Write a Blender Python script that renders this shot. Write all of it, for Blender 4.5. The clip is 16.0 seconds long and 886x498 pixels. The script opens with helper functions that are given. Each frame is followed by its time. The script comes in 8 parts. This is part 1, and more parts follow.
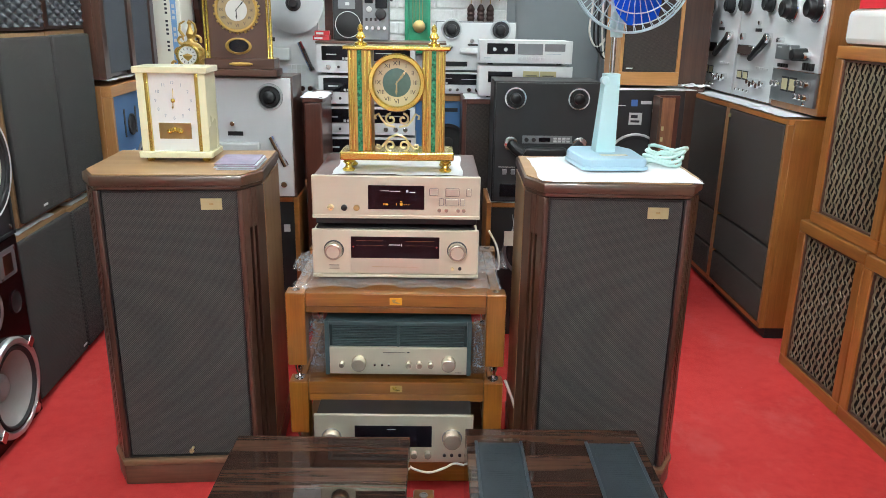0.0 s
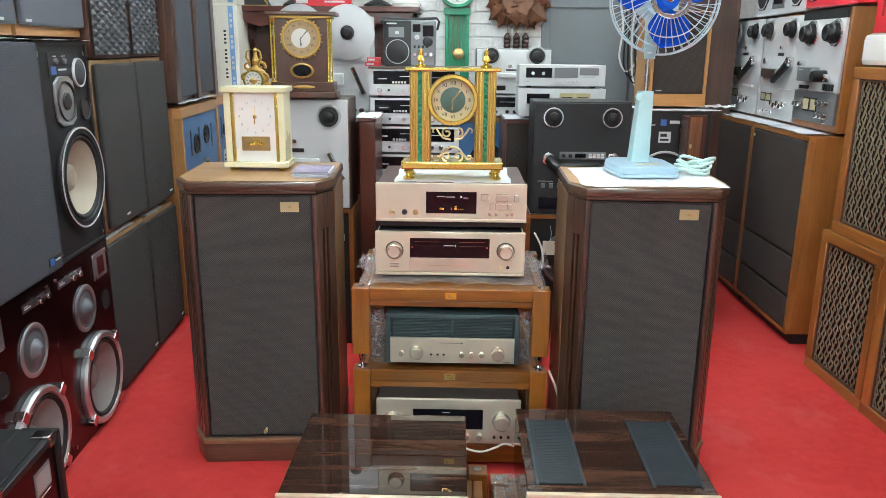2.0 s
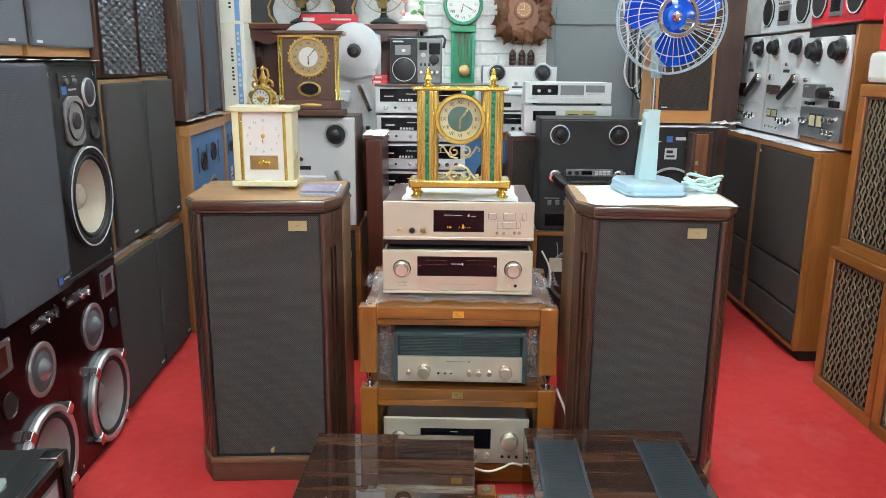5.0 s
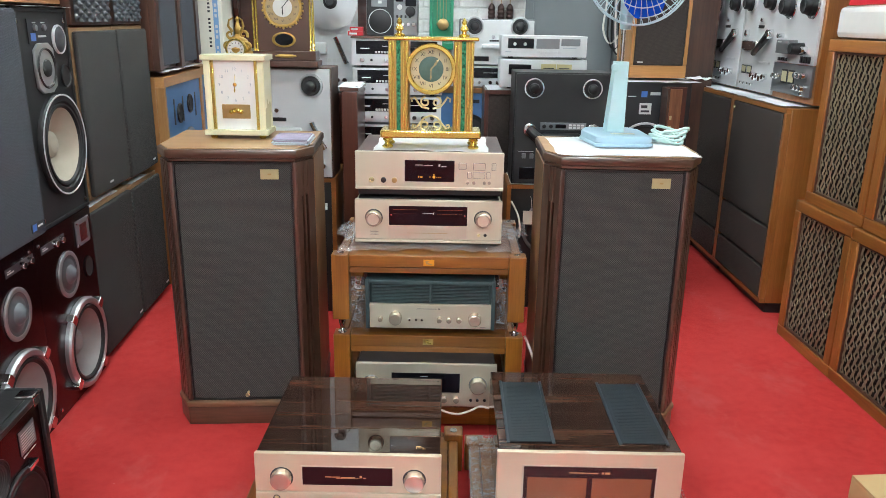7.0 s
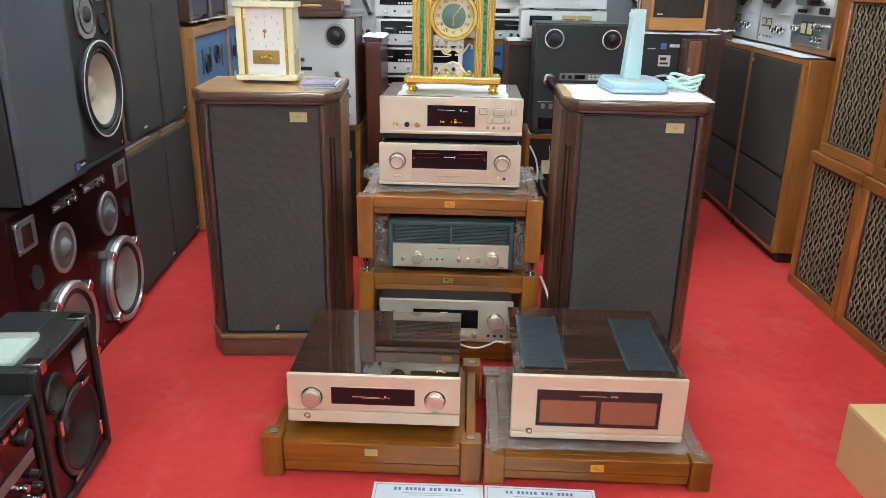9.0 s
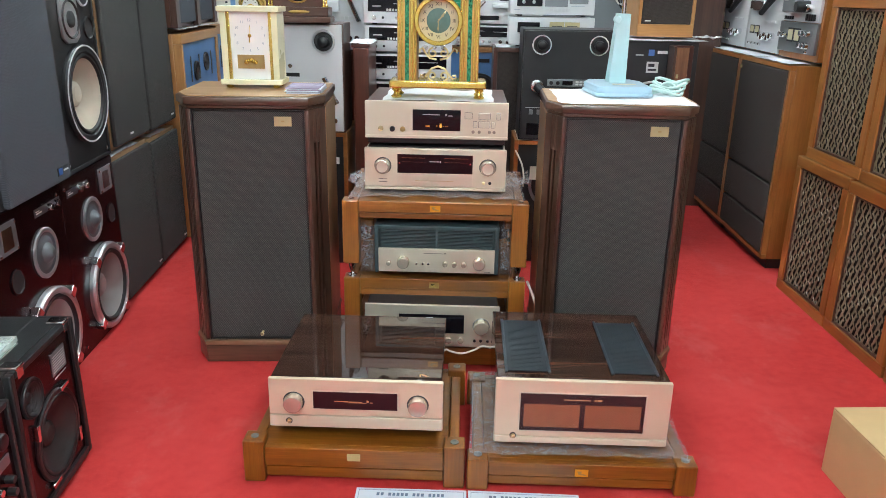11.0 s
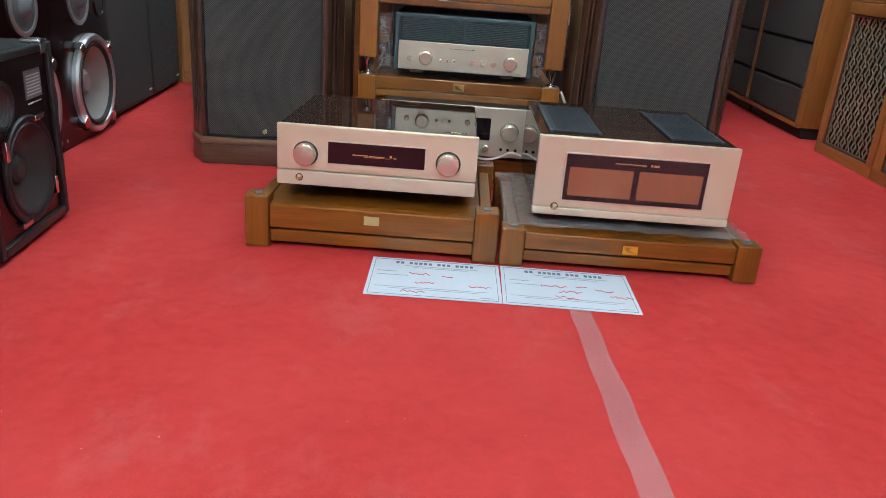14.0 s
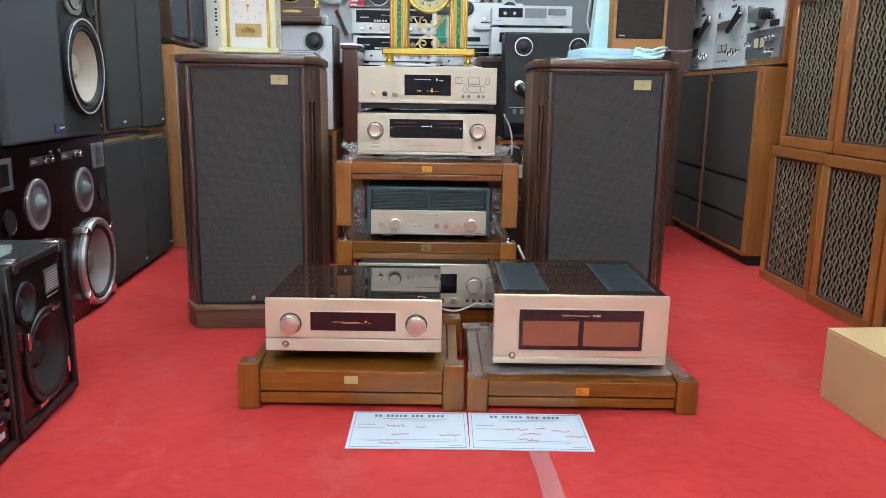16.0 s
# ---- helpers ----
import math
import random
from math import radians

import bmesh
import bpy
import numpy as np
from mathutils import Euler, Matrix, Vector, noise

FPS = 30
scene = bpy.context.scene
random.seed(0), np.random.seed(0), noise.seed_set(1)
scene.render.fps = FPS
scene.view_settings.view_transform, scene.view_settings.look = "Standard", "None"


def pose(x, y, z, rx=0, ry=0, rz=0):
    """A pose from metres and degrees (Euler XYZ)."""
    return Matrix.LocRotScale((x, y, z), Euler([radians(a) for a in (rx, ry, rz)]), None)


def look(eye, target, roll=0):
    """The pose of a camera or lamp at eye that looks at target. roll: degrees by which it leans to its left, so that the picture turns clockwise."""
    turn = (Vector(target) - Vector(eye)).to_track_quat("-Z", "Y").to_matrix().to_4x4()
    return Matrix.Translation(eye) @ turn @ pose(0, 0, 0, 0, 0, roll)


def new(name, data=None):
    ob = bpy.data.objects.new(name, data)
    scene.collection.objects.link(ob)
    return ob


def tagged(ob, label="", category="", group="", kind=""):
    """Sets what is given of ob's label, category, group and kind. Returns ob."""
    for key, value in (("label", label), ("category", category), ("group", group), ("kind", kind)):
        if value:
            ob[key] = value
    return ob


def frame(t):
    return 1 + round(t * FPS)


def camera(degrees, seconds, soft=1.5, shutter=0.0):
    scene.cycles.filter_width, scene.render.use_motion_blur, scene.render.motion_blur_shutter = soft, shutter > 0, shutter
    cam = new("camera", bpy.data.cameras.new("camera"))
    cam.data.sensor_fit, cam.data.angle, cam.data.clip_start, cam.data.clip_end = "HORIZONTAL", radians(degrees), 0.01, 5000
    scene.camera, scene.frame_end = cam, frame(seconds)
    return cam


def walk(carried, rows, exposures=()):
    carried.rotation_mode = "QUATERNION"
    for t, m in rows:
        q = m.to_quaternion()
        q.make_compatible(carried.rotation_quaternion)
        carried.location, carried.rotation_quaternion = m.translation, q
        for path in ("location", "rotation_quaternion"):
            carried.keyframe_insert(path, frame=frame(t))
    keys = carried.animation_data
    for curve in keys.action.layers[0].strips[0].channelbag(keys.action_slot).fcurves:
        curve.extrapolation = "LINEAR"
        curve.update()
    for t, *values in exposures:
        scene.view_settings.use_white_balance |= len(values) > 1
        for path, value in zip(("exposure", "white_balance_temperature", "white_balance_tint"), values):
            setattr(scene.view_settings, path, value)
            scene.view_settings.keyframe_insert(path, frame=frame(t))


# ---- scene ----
cam = camera(61.0, 16.0, 0.75)
PATH = [
    (0, (0.038, 0.085, 1.362), (0.061, 1.997, 0.776), 0.9),
    (0.5, (-0.012, -0.035, 1.351), (0.0, 1.884, 0.788), 0.8),
    (1, (-0.032, -0.135, 1.352), (-0.037, 1.789, 0.806), 0.7),
    (1.5, (-0.048, -0.171, 1.346), (-0.072, 1.758, 0.816), 0.6),
    (2, (-0.05, -0.174, 1.342), (-0.091, 1.758, 0.829), 0.5),
    (2.5, (-0.049, -0.172, 1.348), (-0.099, 1.764, 0.849), 0.5),
    (3, (-0.048, -0.179, 1.346), (-0.104, 1.761, 0.865), 0.4),
    (3.5, (-0.055, -0.183, 1.356), (-0.115, 1.759, 0.883), 0.4),
    (6, (-0.061, -0.164, 1.358), (-0.097, 1.772, 0.859), 0.5),
    (6.5, (-0.041, -0.176, 1.343), (-0.064, 1.751, 0.809), 0.7),
    (7, (-0.009, -0.223, 1.335), (-0.023, 1.691, 0.755), 0.9),
    (7.5, (0.015, -0.303, 1.322), (-0.002, 1.598, 0.7), 1.0),
    (8, (0.016, -0.35, 1.318), (-0.011, 1.541, 0.667), 1.0),
    (8.5, (-0.008, -0.354, 1.307), (-0.058, 1.53, 0.636), 0.9),
    (8.7, (-0.013, -0.355, 1.305), (-0.074, 1.526, 0.628), 1.0),
    (11, (0.024, -0.35, 1.281), (-0.027, 1.541, 0.631), 1.0),
    (11.5, (0.031, -0.366, 1.287), (0.015, 1.521, 0.624), 0.8),
    (12, (0.005, -0.386, 1.297), (0.037, 1.491, 0.608), 0.7),
    (12.5, (-0.05, -0.357, 1.256), (0.034, 1.51, 0.545), 1.4),
    (13, (-0.057, -0.277, 1.111), (0.062, 1.575, 0.366), 2.4),
    (13.5, (-0.07, -0.262, 0.888), (0.051, 1.577, 0.112), 4.2),
    (14, (-0.077, -0.292, 0.678), (-0.082, 1.572, -0.047), 4.3),
    (14.5, (-0.041, -0.37, 0.736), (-0.072, 1.519, 0.081), 2.6),
    (15, (-0.017, -0.474, 0.802), (-0.039, 1.447, 0.247), 1.1),
    (15.5, (-0.022, -0.507, 0.838), (-0.02, 1.436, 0.363), 0.8),
    (16, (-0.026, -0.503, 0.831), (-0.016, 1.456, 0.426), 0.9),
]
EXPOSURES = [(0, 0.0, 6500, 10), (8.5, 0.0, 6500, 10), (11, 0.0, 6350, 10), (12, 0.0, 6400, 10), (13, 0.0, 6250, 9), (13.8, -0.2, 6050, 7), (14.6, -0.2, 6050, 7), (15.3, -0.08, 6100, 8), (16, -0.03, 6000, 8)]
walk(cam, [(t, look(eye, target, roll)) for t, eye, target, roll in PATH], EXPOSURES)

# ---- room light: unseen fluorescent battens added under the ceiling ----
CEIL = 2.95
world = bpy.data.worlds.new("world")
scene.world = world
world.use_nodes = True
world.node_tree.nodes["Background"].inputs[0].default_value = (0.8, 0.9, 1.0, 1)
world.node_tree.nodes["Background"].inputs[1].default_value = 0.05
scene.view_settings.exposure = 0.0
TUBE_STRENGTH = 86.0
# battens: x, y, turn (0: along the room, 90: across it)
# Places and turns chosen to brighten the fronts; no fitting is in view.
LAMPS = [(-0.85, -2.7, 90), (0.85, -2.7, 90), (-0.85, -1.7, 90), (0.85, -1.7, 90), (-0.85, -0.7, 90), (0.85, -0.7, 90), (-0.92, 1.9, 0), (0.92, 1.9, 0), (-0.6, 3.6, 0), (0.6, 3.6, 0)]


# ---- materials ----
def nodes_of(name):
    m = bpy.data.materials.new(name)
    m.use_nodes = True
    nt = m.node_tree
    return m, nt, nt.nodes["Principled BSDF"]


def ramp(nt, src, c1, c2, p1=0.3, p2=0.7):
    r = nt.nodes.new("ShaderNodeValToRGB")
    r.color_ramp.elements[0].position, r.color_ramp.elements[1].position = p1, p2
    r.color_ramp.elements[0].color, r.color_ramp.elements[1].color = (*c1, 1), (*c2, 1)
    nt.links.new(src, r.inputs[0])
    return r.outputs[0]


def noise_tex(nt, vec, scale, detail=4.0, rough=0.55, stretch=None, rot=None):
    n = nt.nodes.new("ShaderNodeTexNoise")
    n.inputs["Scale"].default_value, n.inputs["Detail"].default_value, n.inputs["Roughness"].default_value = scale, detail, rough
    if stretch or rot:
        mp = nt.nodes.new("ShaderNodeMapping")
        mp.inputs["Scale"].default_value = stretch or (1, 1, 1)
        if rot:
            mp.inputs["Rotation"].default_value = rot
        nt.links.new(vec, mp.inputs[0])
        vec = mp.outputs[0]
    nt.links.new(vec, n.inputs["Vector"])
    return n.outputs["Fac"]


def mix_col(nt, fac, a, b, mode="MIX"):
    m = nt.nodes.new("ShaderNodeMix")
    m.data_type, m.blend_type = "RGBA", mode
    for sock, v in ((m.inputs[0], fac), (m.inputs[6], a), (m.inputs[7], b)):
        if isinstance(v, (int, float)):
            sock.default_value = v
        elif isinstance(v, tuple):
            sock.default_value = (*v, 1)
        else:
            nt.links.new(v, sock)
    return m.outputs[2]


def add_bump(nt, bsdf, height, strength=0.2, dist=0.002):
    b = nt.nodes.new("ShaderNodeBump")
    b.inputs["Strength"].default_value, b.inputs["Distance"].default_value = strength, dist
    nt.links.new(height, b.inputs["Height"])
    nt.links.new(b.outputs[0], bsdf.inputs["Normal"])


def rough_range(nt, bsdf, fac, lo, hi):
    r = nt.nodes.new("ShaderNodeMapRange")
    r.inputs["To Min"].default_value, r.inputs["To Max"].default_value = lo, hi
    nt.links.new(fac, r.inputs[0])
    nt.links.new(r.outputs[0], bsdf.inputs["Roughness"])


def coords(nt):
    return nt.nodes.new("ShaderNodeTexCoord").outputs["Object"]


def plain(name, c, rough=0.5, metal=0.0, var=0.12, scale=35.0, bump=0.05, bscale=300.0, coat=0.0, stretch=None, spec=0.5):
    """A painted, moulded or metal surface with blotches, fine grain and uneven gloss."""
    m, nt, b = nodes_of(name)
    v = coords(nt)
    fine = noise_tex(nt, v, bscale, 3.0, 0.6, stretch)
    big = noise_tex(nt, v, scale * 0.2, 5.0, 0.6)
    mid = noise_tex(nt, v, scale, 4.0, 0.55, stretch)
    lo, hi = tuple(x * (1 - var) for x in c), tuple(min(1, x * (1 + var)) for x in c)
    col = mix_col(nt, mid, lo, hi)
    col = mix_col(nt, ramp(nt, big, (0, 0, 0), (1, 1, 1), 0.35, 0.7), col, tuple(x * (1 - var * 0.8) for x in c))
    nt.links.new(col, b.inputs["Base Color"])
    b.inputs["Metallic"].default_value = metal
    b.inputs["Coat Weight"].default_value = coat
    b.inputs["Coat Roughness"].default_value = 0.06
    b.inputs["Specular IOR Level"].default_value = spec
    rough_range(nt, b, big, max(0.02, rough * 0.8), min(1, rough * 1.2))
    if bump:
        add_bump(nt, b, fine, bump, 0.001)
    return m


def wood(name, c1, c2, along="z", rough=0.38, coat=0.25, scale=1.0, streak=1.0):
    """Veneer or solid wood: long fibres, broad figure and pores along one axis."""
    m, nt, b = nodes_of(name)
    v = coords(nt)
    k = {"x": (0.05, 1, 1), "y": (1, 0.05, 1), "z": (1, 1, 0.05)}[along]
    fig = noise_tex(nt, v, 22.0 * scale, 5.0, 0.6, k)
    fib = noise_tex(nt, v, 190.0 * scale, 4.0, 0.6, k)
    blot = noise_tex(nt, v, 2.5, 4.0, 0.6)
    col = ramp(nt, fig, c1, c2, 0.5 - 0.2 / streak, 0.5 + 0.2 / streak)
    col = mix_col(nt, 0.22, col, ramp(nt, fib, tuple(x * 0.55 for x in c1), c2, 0.35, 0.65))
    col = mix_col(nt, ramp(nt, blot, (0, 0, 0), (0.5, 0.5, 0.5), 0.4, 0.75), col, tuple(x * 0.75 for x in c1))
    info = nt.nodes.new("ShaderNodeObjectInfo")
    tone = nt.nodes.new("ShaderNodeMapRange")
    tone.inputs["To Min"].default_value, tone.inputs["To Max"].default_value = 0.88, 1.1
    nt.links.new(info.outputs["Random"], tone.inputs[0])
    hs = nt.nodes.new("ShaderNodeHueSaturation")
    nt.links.new(tone.outputs[0], hs.inputs["Value"])
    nt.links.new(col, hs.inputs["Color"])
    nt.links.new(hs.outputs[0], b.inputs["Base Color"])
    b.inputs["Coat Weight"].default_value, b.inputs["Coat Roughness"].default_value = coat, 0.12
    rough_range(nt, b, fib, rough * 0.8, rough * 1.25)
    add_bump(nt, b, fib, 0.12, 0.0008)
    return m


def cloth(name, c1, c2, pitch=0.0032, rough=0.9, bump=0.5):
    """Speaker cloth: two crossing sets of threads, with dust and slight sag in tone."""
    m, nt, b = nodes_of(name)
    v = coords(nt)
    waves = []
    for a in (45, -45):
        mp = nt.nodes.new("ShaderNodeMapping")
        mp.inputs["Rotation"].default_value = (0, radians(a), 0)
        nt.links.new(v, mp.inputs[0])
        w = nt.nodes.new("ShaderNodeTexWave")
        w.inputs["Scale"].default_value = 0.314 / pitch
        w.inputs["Distortion"].default_value = 0.08
        nt.links.new(mp.outputs[0], w.inputs["Vector"])
        waves.append(w.outputs["Fac"])
    mul = nt.nodes.new("ShaderNodeMath")
    mul.operation = "MULTIPLY"
    nt.links.new(waves[0], mul.inputs[0])
    nt.links.new(waves[1], mul.inputs[1])
    col = ramp(nt, mul.outputs[0], c1, c2, 0.05, 0.6)
    dust = noise_tex(nt, v, 5.0, 6.0, 0.65)
    col = mix_col(nt, ramp(nt, dust, (0, 0, 0), (0.14, 0.14, 0.14), 0.5, 0.85), col, tuple(x * 1.3 + 0.005 for x in c2))
    nt.links.new(col, b.inputs["Base Color"])
    b.inputs["Roughness"].default_value = rough
    b.inputs["Specular IOR Level"].default_value = 0.25
    add_bump(nt, b, mul.outputs[0], bump, 0.001)
    return m


def carpet_material():
    m, nt, b = nodes_of("red_carpet")
    v = coords(nt)
    fine = noise_tex(nt, v, 420.0, 3.0, 0.7)
    mid = noise_tex(nt, v, 26.0, 6.0, 0.7)
    big = noise_tex(nt, v, 1.6, 6.0, 0.62)
    scuff = noise_tex(nt, v, 3.6, 9.0, 0.72, (1, 0.7, 1), (0, 0, 0.6))
    col = ramp(nt, fine, (0.39, 0.023, 0.021), (0.53, 0.040, 0.037), 0.3, 0.7)
    col = mix_col(nt, ramp(nt, mid, (0, 0, 0), (0.6, 0.6, 0.6), 0.45, 0.7), col, (0.34, 0.018, 0.017))
    col = mix_col(nt, ramp(nt, big, (0, 0, 0), (0.8, 0.8, 0.8), 0.42, 0.66), col, (0.54, 0.050, 0.047))
    col = mix_col(nt, ramp(nt, scuff, (0, 0, 0), (0.6, 0.6, 0.6), 0.54, 0.78), col, (0.52, 0.130, 0.120))
    specks = noise_tex(nt, v, 95.0, 2.0, 0.5)
    col = mix_col(nt, ramp(nt, specks, (0, 0, 0), (0.6, 0.6, 0.6), 0.76, 0.8), col, (0.75, 0.35, 0.33))
    grime = noise_tex(nt, v, 0.9, 7.0, 0.7, None, (0, 0, 1.1))
    col = mix_col(nt, ramp(nt, grime, (0, 0, 0), (0.55, 0.55, 0.55), 0.5, 0.72), col, (0.31, 0.021, 0.020))
    nt.links.new(col, b.inputs["Base Color"])
    rough_range(nt, b, mid, 0.62, 0.9)
    b.inputs["Specular IOR Level"].default_value = 0.16
    add_bump(nt, b, fine, 0.35, 0.002)
    return m


def ebony_material():
    """High-gloss striped ebony veneer under clear lacquer."""
    m, nt, b = nodes_of("gloss_ebony")
    v = coords(nt)
    band = noise_tex(nt, v, 16.0, 5.0, 0.6, (0.06, 1, 1))
    fib = noise_tex(nt, v, 120.0, 4.0, 0.6, (0.05, 1, 1))
    col = ramp(nt, band, (0.012, 0.006, 0.005), (0.115, 0.050, 0.030), 0.45, 0.74)
    col = mix_col(nt, 0.3, col, ramp(nt, fib, (0.010, 0.005, 0.005), (0.12, 0.055, 0.034), 0.35, 0.7))
    nt.links.new(col, b.inputs["Base Color"])
    b.inputs["Roughness"].default_value = 0.5
    b.inputs["Specular IOR Level"].default_value = 0.0
    b.inputs["Coat Weight"].default_value, b.inputs["Coat Roughness"].default_value = 1.0, 0.008
    b.inputs["Coat IOR"].default_value = 1.44
    return m


def clear_material(name, tint, alpha, rough=0.05, wrinkle=0.0):
    m, nt, b = nodes_of(name)
    b.inputs["Base Color"].default_value = (*tint, 1)
    b.inputs["Roughness"].default_value = rough
    b.inputs["Alpha"].default_value = alpha
    b.inputs["Coat Weight"].default_value = 1.0
    b.inputs["Coat Roughness"].default_value = rough
    if wrinkle:
        v = coords(nt)
        n = noise_tex(nt, v, 15.0, 5.0, 0.62, (1, 1.8, 1))
        off = nt.nodes.new("ShaderNodeMath")
        off.operation = "SUBTRACT"
        off.inputs[1].default_value = 0.5
        nt.links.new(n, off.inputs[0])
        crease = nt.nodes.new("ShaderNodeMath")
        crease.operation = "ABSOLUTE"
        nt.links.new(off.outputs[0], crease.inputs[0])
        add_bump(nt, b, crease.outputs[0], wrinkle, 0.03)
        a = nt.nodes.new("ShaderNodeMapRange")
        a.inputs["From Min"].default_value, a.inputs["From Max"].default_value = 0.0, 0.05
        a.inputs["To Min"].default_value, a.inputs["To Max"].default_value = min(1, alpha * 1.7), alpha * 0.7
        nt.links.new(crease.outputs[0], a.inputs[0])
        nt.links.new(a.outputs[0], b.inputs["Alpha"])
    return m


def brick_paint_material():
    m, nt, b = nodes_of("white_brick_paint")
    v = coords(nt)
    mid, fine, big = noise_tex(nt, v, 30.0, 6.0, 0.65), noise_tex(nt, v, 160.0, 4.0), noise_tex(nt, v, 2.0, 5.0)
    col = ramp(nt, mid, (0.66, 0.66, 0.64), (0.84, 0.85, 0.84), 0.3, 0.7)
    col = mix_col(nt, ramp(nt, big, (0, 0, 0), (0.4, 0.4, 0.4), 0.5, 0.8), col, (0.62, 0.61, 0.57))
    nt.links.new(col, b.inputs["Base Color"])
    b.inputs["Roughness"].default_value = 0.6
    add_bump(nt, b, mid, 0.5, 0.004)
    return m


def malachite_material():
    m, nt, b = nodes_of("green_malachite")
    v = coords(nt)
    n = noise_tex(nt, v, 160.0, 5.0, 0.75)
    nt.links.new(ramp(nt, n, (0.004, 0.05, 0.022), (0.05, 0.34, 0.16), 0.4, 0.62), b.inputs["Base Color"])
    b.inputs["Roughness"].default_value = 0.15
    return m


carpet = carpet_material()
ebony = ebony_material()
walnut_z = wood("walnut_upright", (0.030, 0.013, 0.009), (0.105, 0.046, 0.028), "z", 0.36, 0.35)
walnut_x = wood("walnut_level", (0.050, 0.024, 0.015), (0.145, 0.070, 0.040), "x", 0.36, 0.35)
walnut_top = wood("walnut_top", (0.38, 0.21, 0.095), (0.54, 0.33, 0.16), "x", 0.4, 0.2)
walnut_pale = wood("walnut_sapwood", (0.13, 0.066, 0.034), (0.25, 0.140, 0.075), "x", 0.4, 0.25)
stand_z = wood("stand_wood_upright", (0.13, 0.038, 0.004), (0.31, 0.108, 0.011), "z", 0.3, 0.15)
stand_x = wood("stand_wood_level", (0.13, 0.038, 0.004), (0.31, 0.108, 0.011), "x", 0.3, 0.15)
stand_y = wood("stand_wood_deep", (0.13, 0.038, 0.004), (0.31, 0.108, 0.011), "y", 0.3, 0.15)
walnut_side = wood("walnut_side", (0.22, 0.115, 0.052), (0.36, 0.205, 0.10), "z", 0.42, 0.15)
rack_z = wood("rack_wood_upright", (0.205, 0.066, 0.009), (0.39, 0.148, 0.022), "z", 0.3, 0.4)
rack_x = wood("rack_wood_level", (0.16, 0.052, 0.008), (0.32, 0.118, 0.019), "x", 0.3, 0.4)
rack_y = wood("rack_wood_deep", (0.21, 0.070, 0.012), (0.40, 0.155, 0.028), "y", 0.34, 0.3)
teak_z = wood("teak_upright", (0.24, 0.082, 0.016), (0.39, 0.152, 0.036), "z", 0.36, 0.3)
teak_x = wood("teak_level", (0.23, 0.078, 0.015), (0.38, 0.148, 0.035), "x", 0.36, 0.3)
oak_x = wood("oak_edge_level", (0.30, 0.16, 0.07), (0.46, 0.28, 0.13), "x", 0.5, 0.1)
orange_wood = wood("orange_wood", (0.34, 0.15, 0.045), (0.50, 0.25, 0.085), "z", 0.4, 0.2)
orange_wood_x = wood("orange_wood_level", (0.34, 0.15, 0.045), (0.50, 0.25, 0.085), "x", 0.4, 0.2)
mahogany = wood("mahogany", (0.055, 0.014, 0.009), (0.11, 0.028, 0.016), "z", 0.3, 0.5)
mahogany_x = wood("mahogany_level", (0.055, 0.014, 0.009), (0.11, 0.028, 0.016), "x", 0.3, 0.5)
carved_wood = wood("carved_wood", (0.14, 0.050, 0.021), (0.34, 0.145, 0.062), "z", 0.5, 0.1, 2.0)
maroon_lacquer = plain("maroon_lacquer", (0.012, 0.0028, 0.0036), 0.2, 0, 0.3, 12, 0.02, 80, 0.0, None, 0.4)
grille_dark = cloth("dark_grille_cloth", (0.031, 0.0285, 0.0265), (0.095, 0.089, 0.083), 0.0044, 0.9, 0.3)
grille_grey = cloth("grey_grille_cloth", (0.044, 0.049, 0.058), (0.100, 0.108, 0.126), 0.0036, 0.9, 0.25)
# The grey cloth lightened, standing in for light on the upper speakers.
grille_grey_lit = cloth("grey_grille_cloth_lit", (0.070, 0.077, 0.090), (0.150, 0.162, 0.185), 0.0036, 0.9, 0.25)
grille_brown = cloth("brown_grille_cloth", (0.024, 0.019, 0.017), (0.074, 0.060, 0.053), 0.0040, 0.9, 0.25)
grille_charcoal = cloth("charcoal_grille_cloth", (0.024, 0.024, 0.023), (0.088, 0.085, 0.080), 0.0042, 0.9, 0.25)
lattice_back = cloth("gold_flecked_cloth", (0.006, 0.005, 0.004), (0.035, 0.028, 0.018), 0.004, 0.9, 0.5)
lattice_paint = plain("bronze_lattice", (0.205, 0.172, 0.108), 0.45, 0.1, 0.25, 30, 0.1, 300)
champagne = plain("champagne_aluminium", (0.66, 0.595, 0.46), 0.36, 0.24, 0.03, 30, 0.03, 500, 0, (0.06, 1, 1))
# Champagne with some of the red carpet's reflection put into its colour.
champagne_carpet_tint = plain("champagne_aluminium_carpet_tint", (0.69, 0.585, 0.435), 0.35, 0.32, 0.03, 30, 0.03, 500, 0, (0.06, 1, 1))
champagne_pale = plain("pale_champagne_aluminium", (0.64, 0.60, 0.48), 0.32, 0.5, 0.03, 30, 0.03, 500, 0, (0.06, 1, 1))
knob_metal = plain("turned_knob_metal", (0.70, 0.62, 0.50), 0.26, 0.7, 0.03, 30, 0.02, 700)
silver = plain("silver_aluminium", (0.64, 0.65, 0.66), 0.38, 0.2, 0.05, 25, 0.03, 500, 0, (0.06, 1, 1))
silver_pale = plain("pale_silver_paint", (0.66, 0.68, 0.68), 0.42, 0.15, 0.06, 25, 0.03, 400)
silver_dark = plain("gunmetal", (0.22, 0.23, 0.24), 0.38, 0.6, 0.1, 25, 0.03, 400)
chrome = plain("chrome", (0.82, 0.83, 0.84), 0.12, 1.0, 0.03, 20, 0, 300)
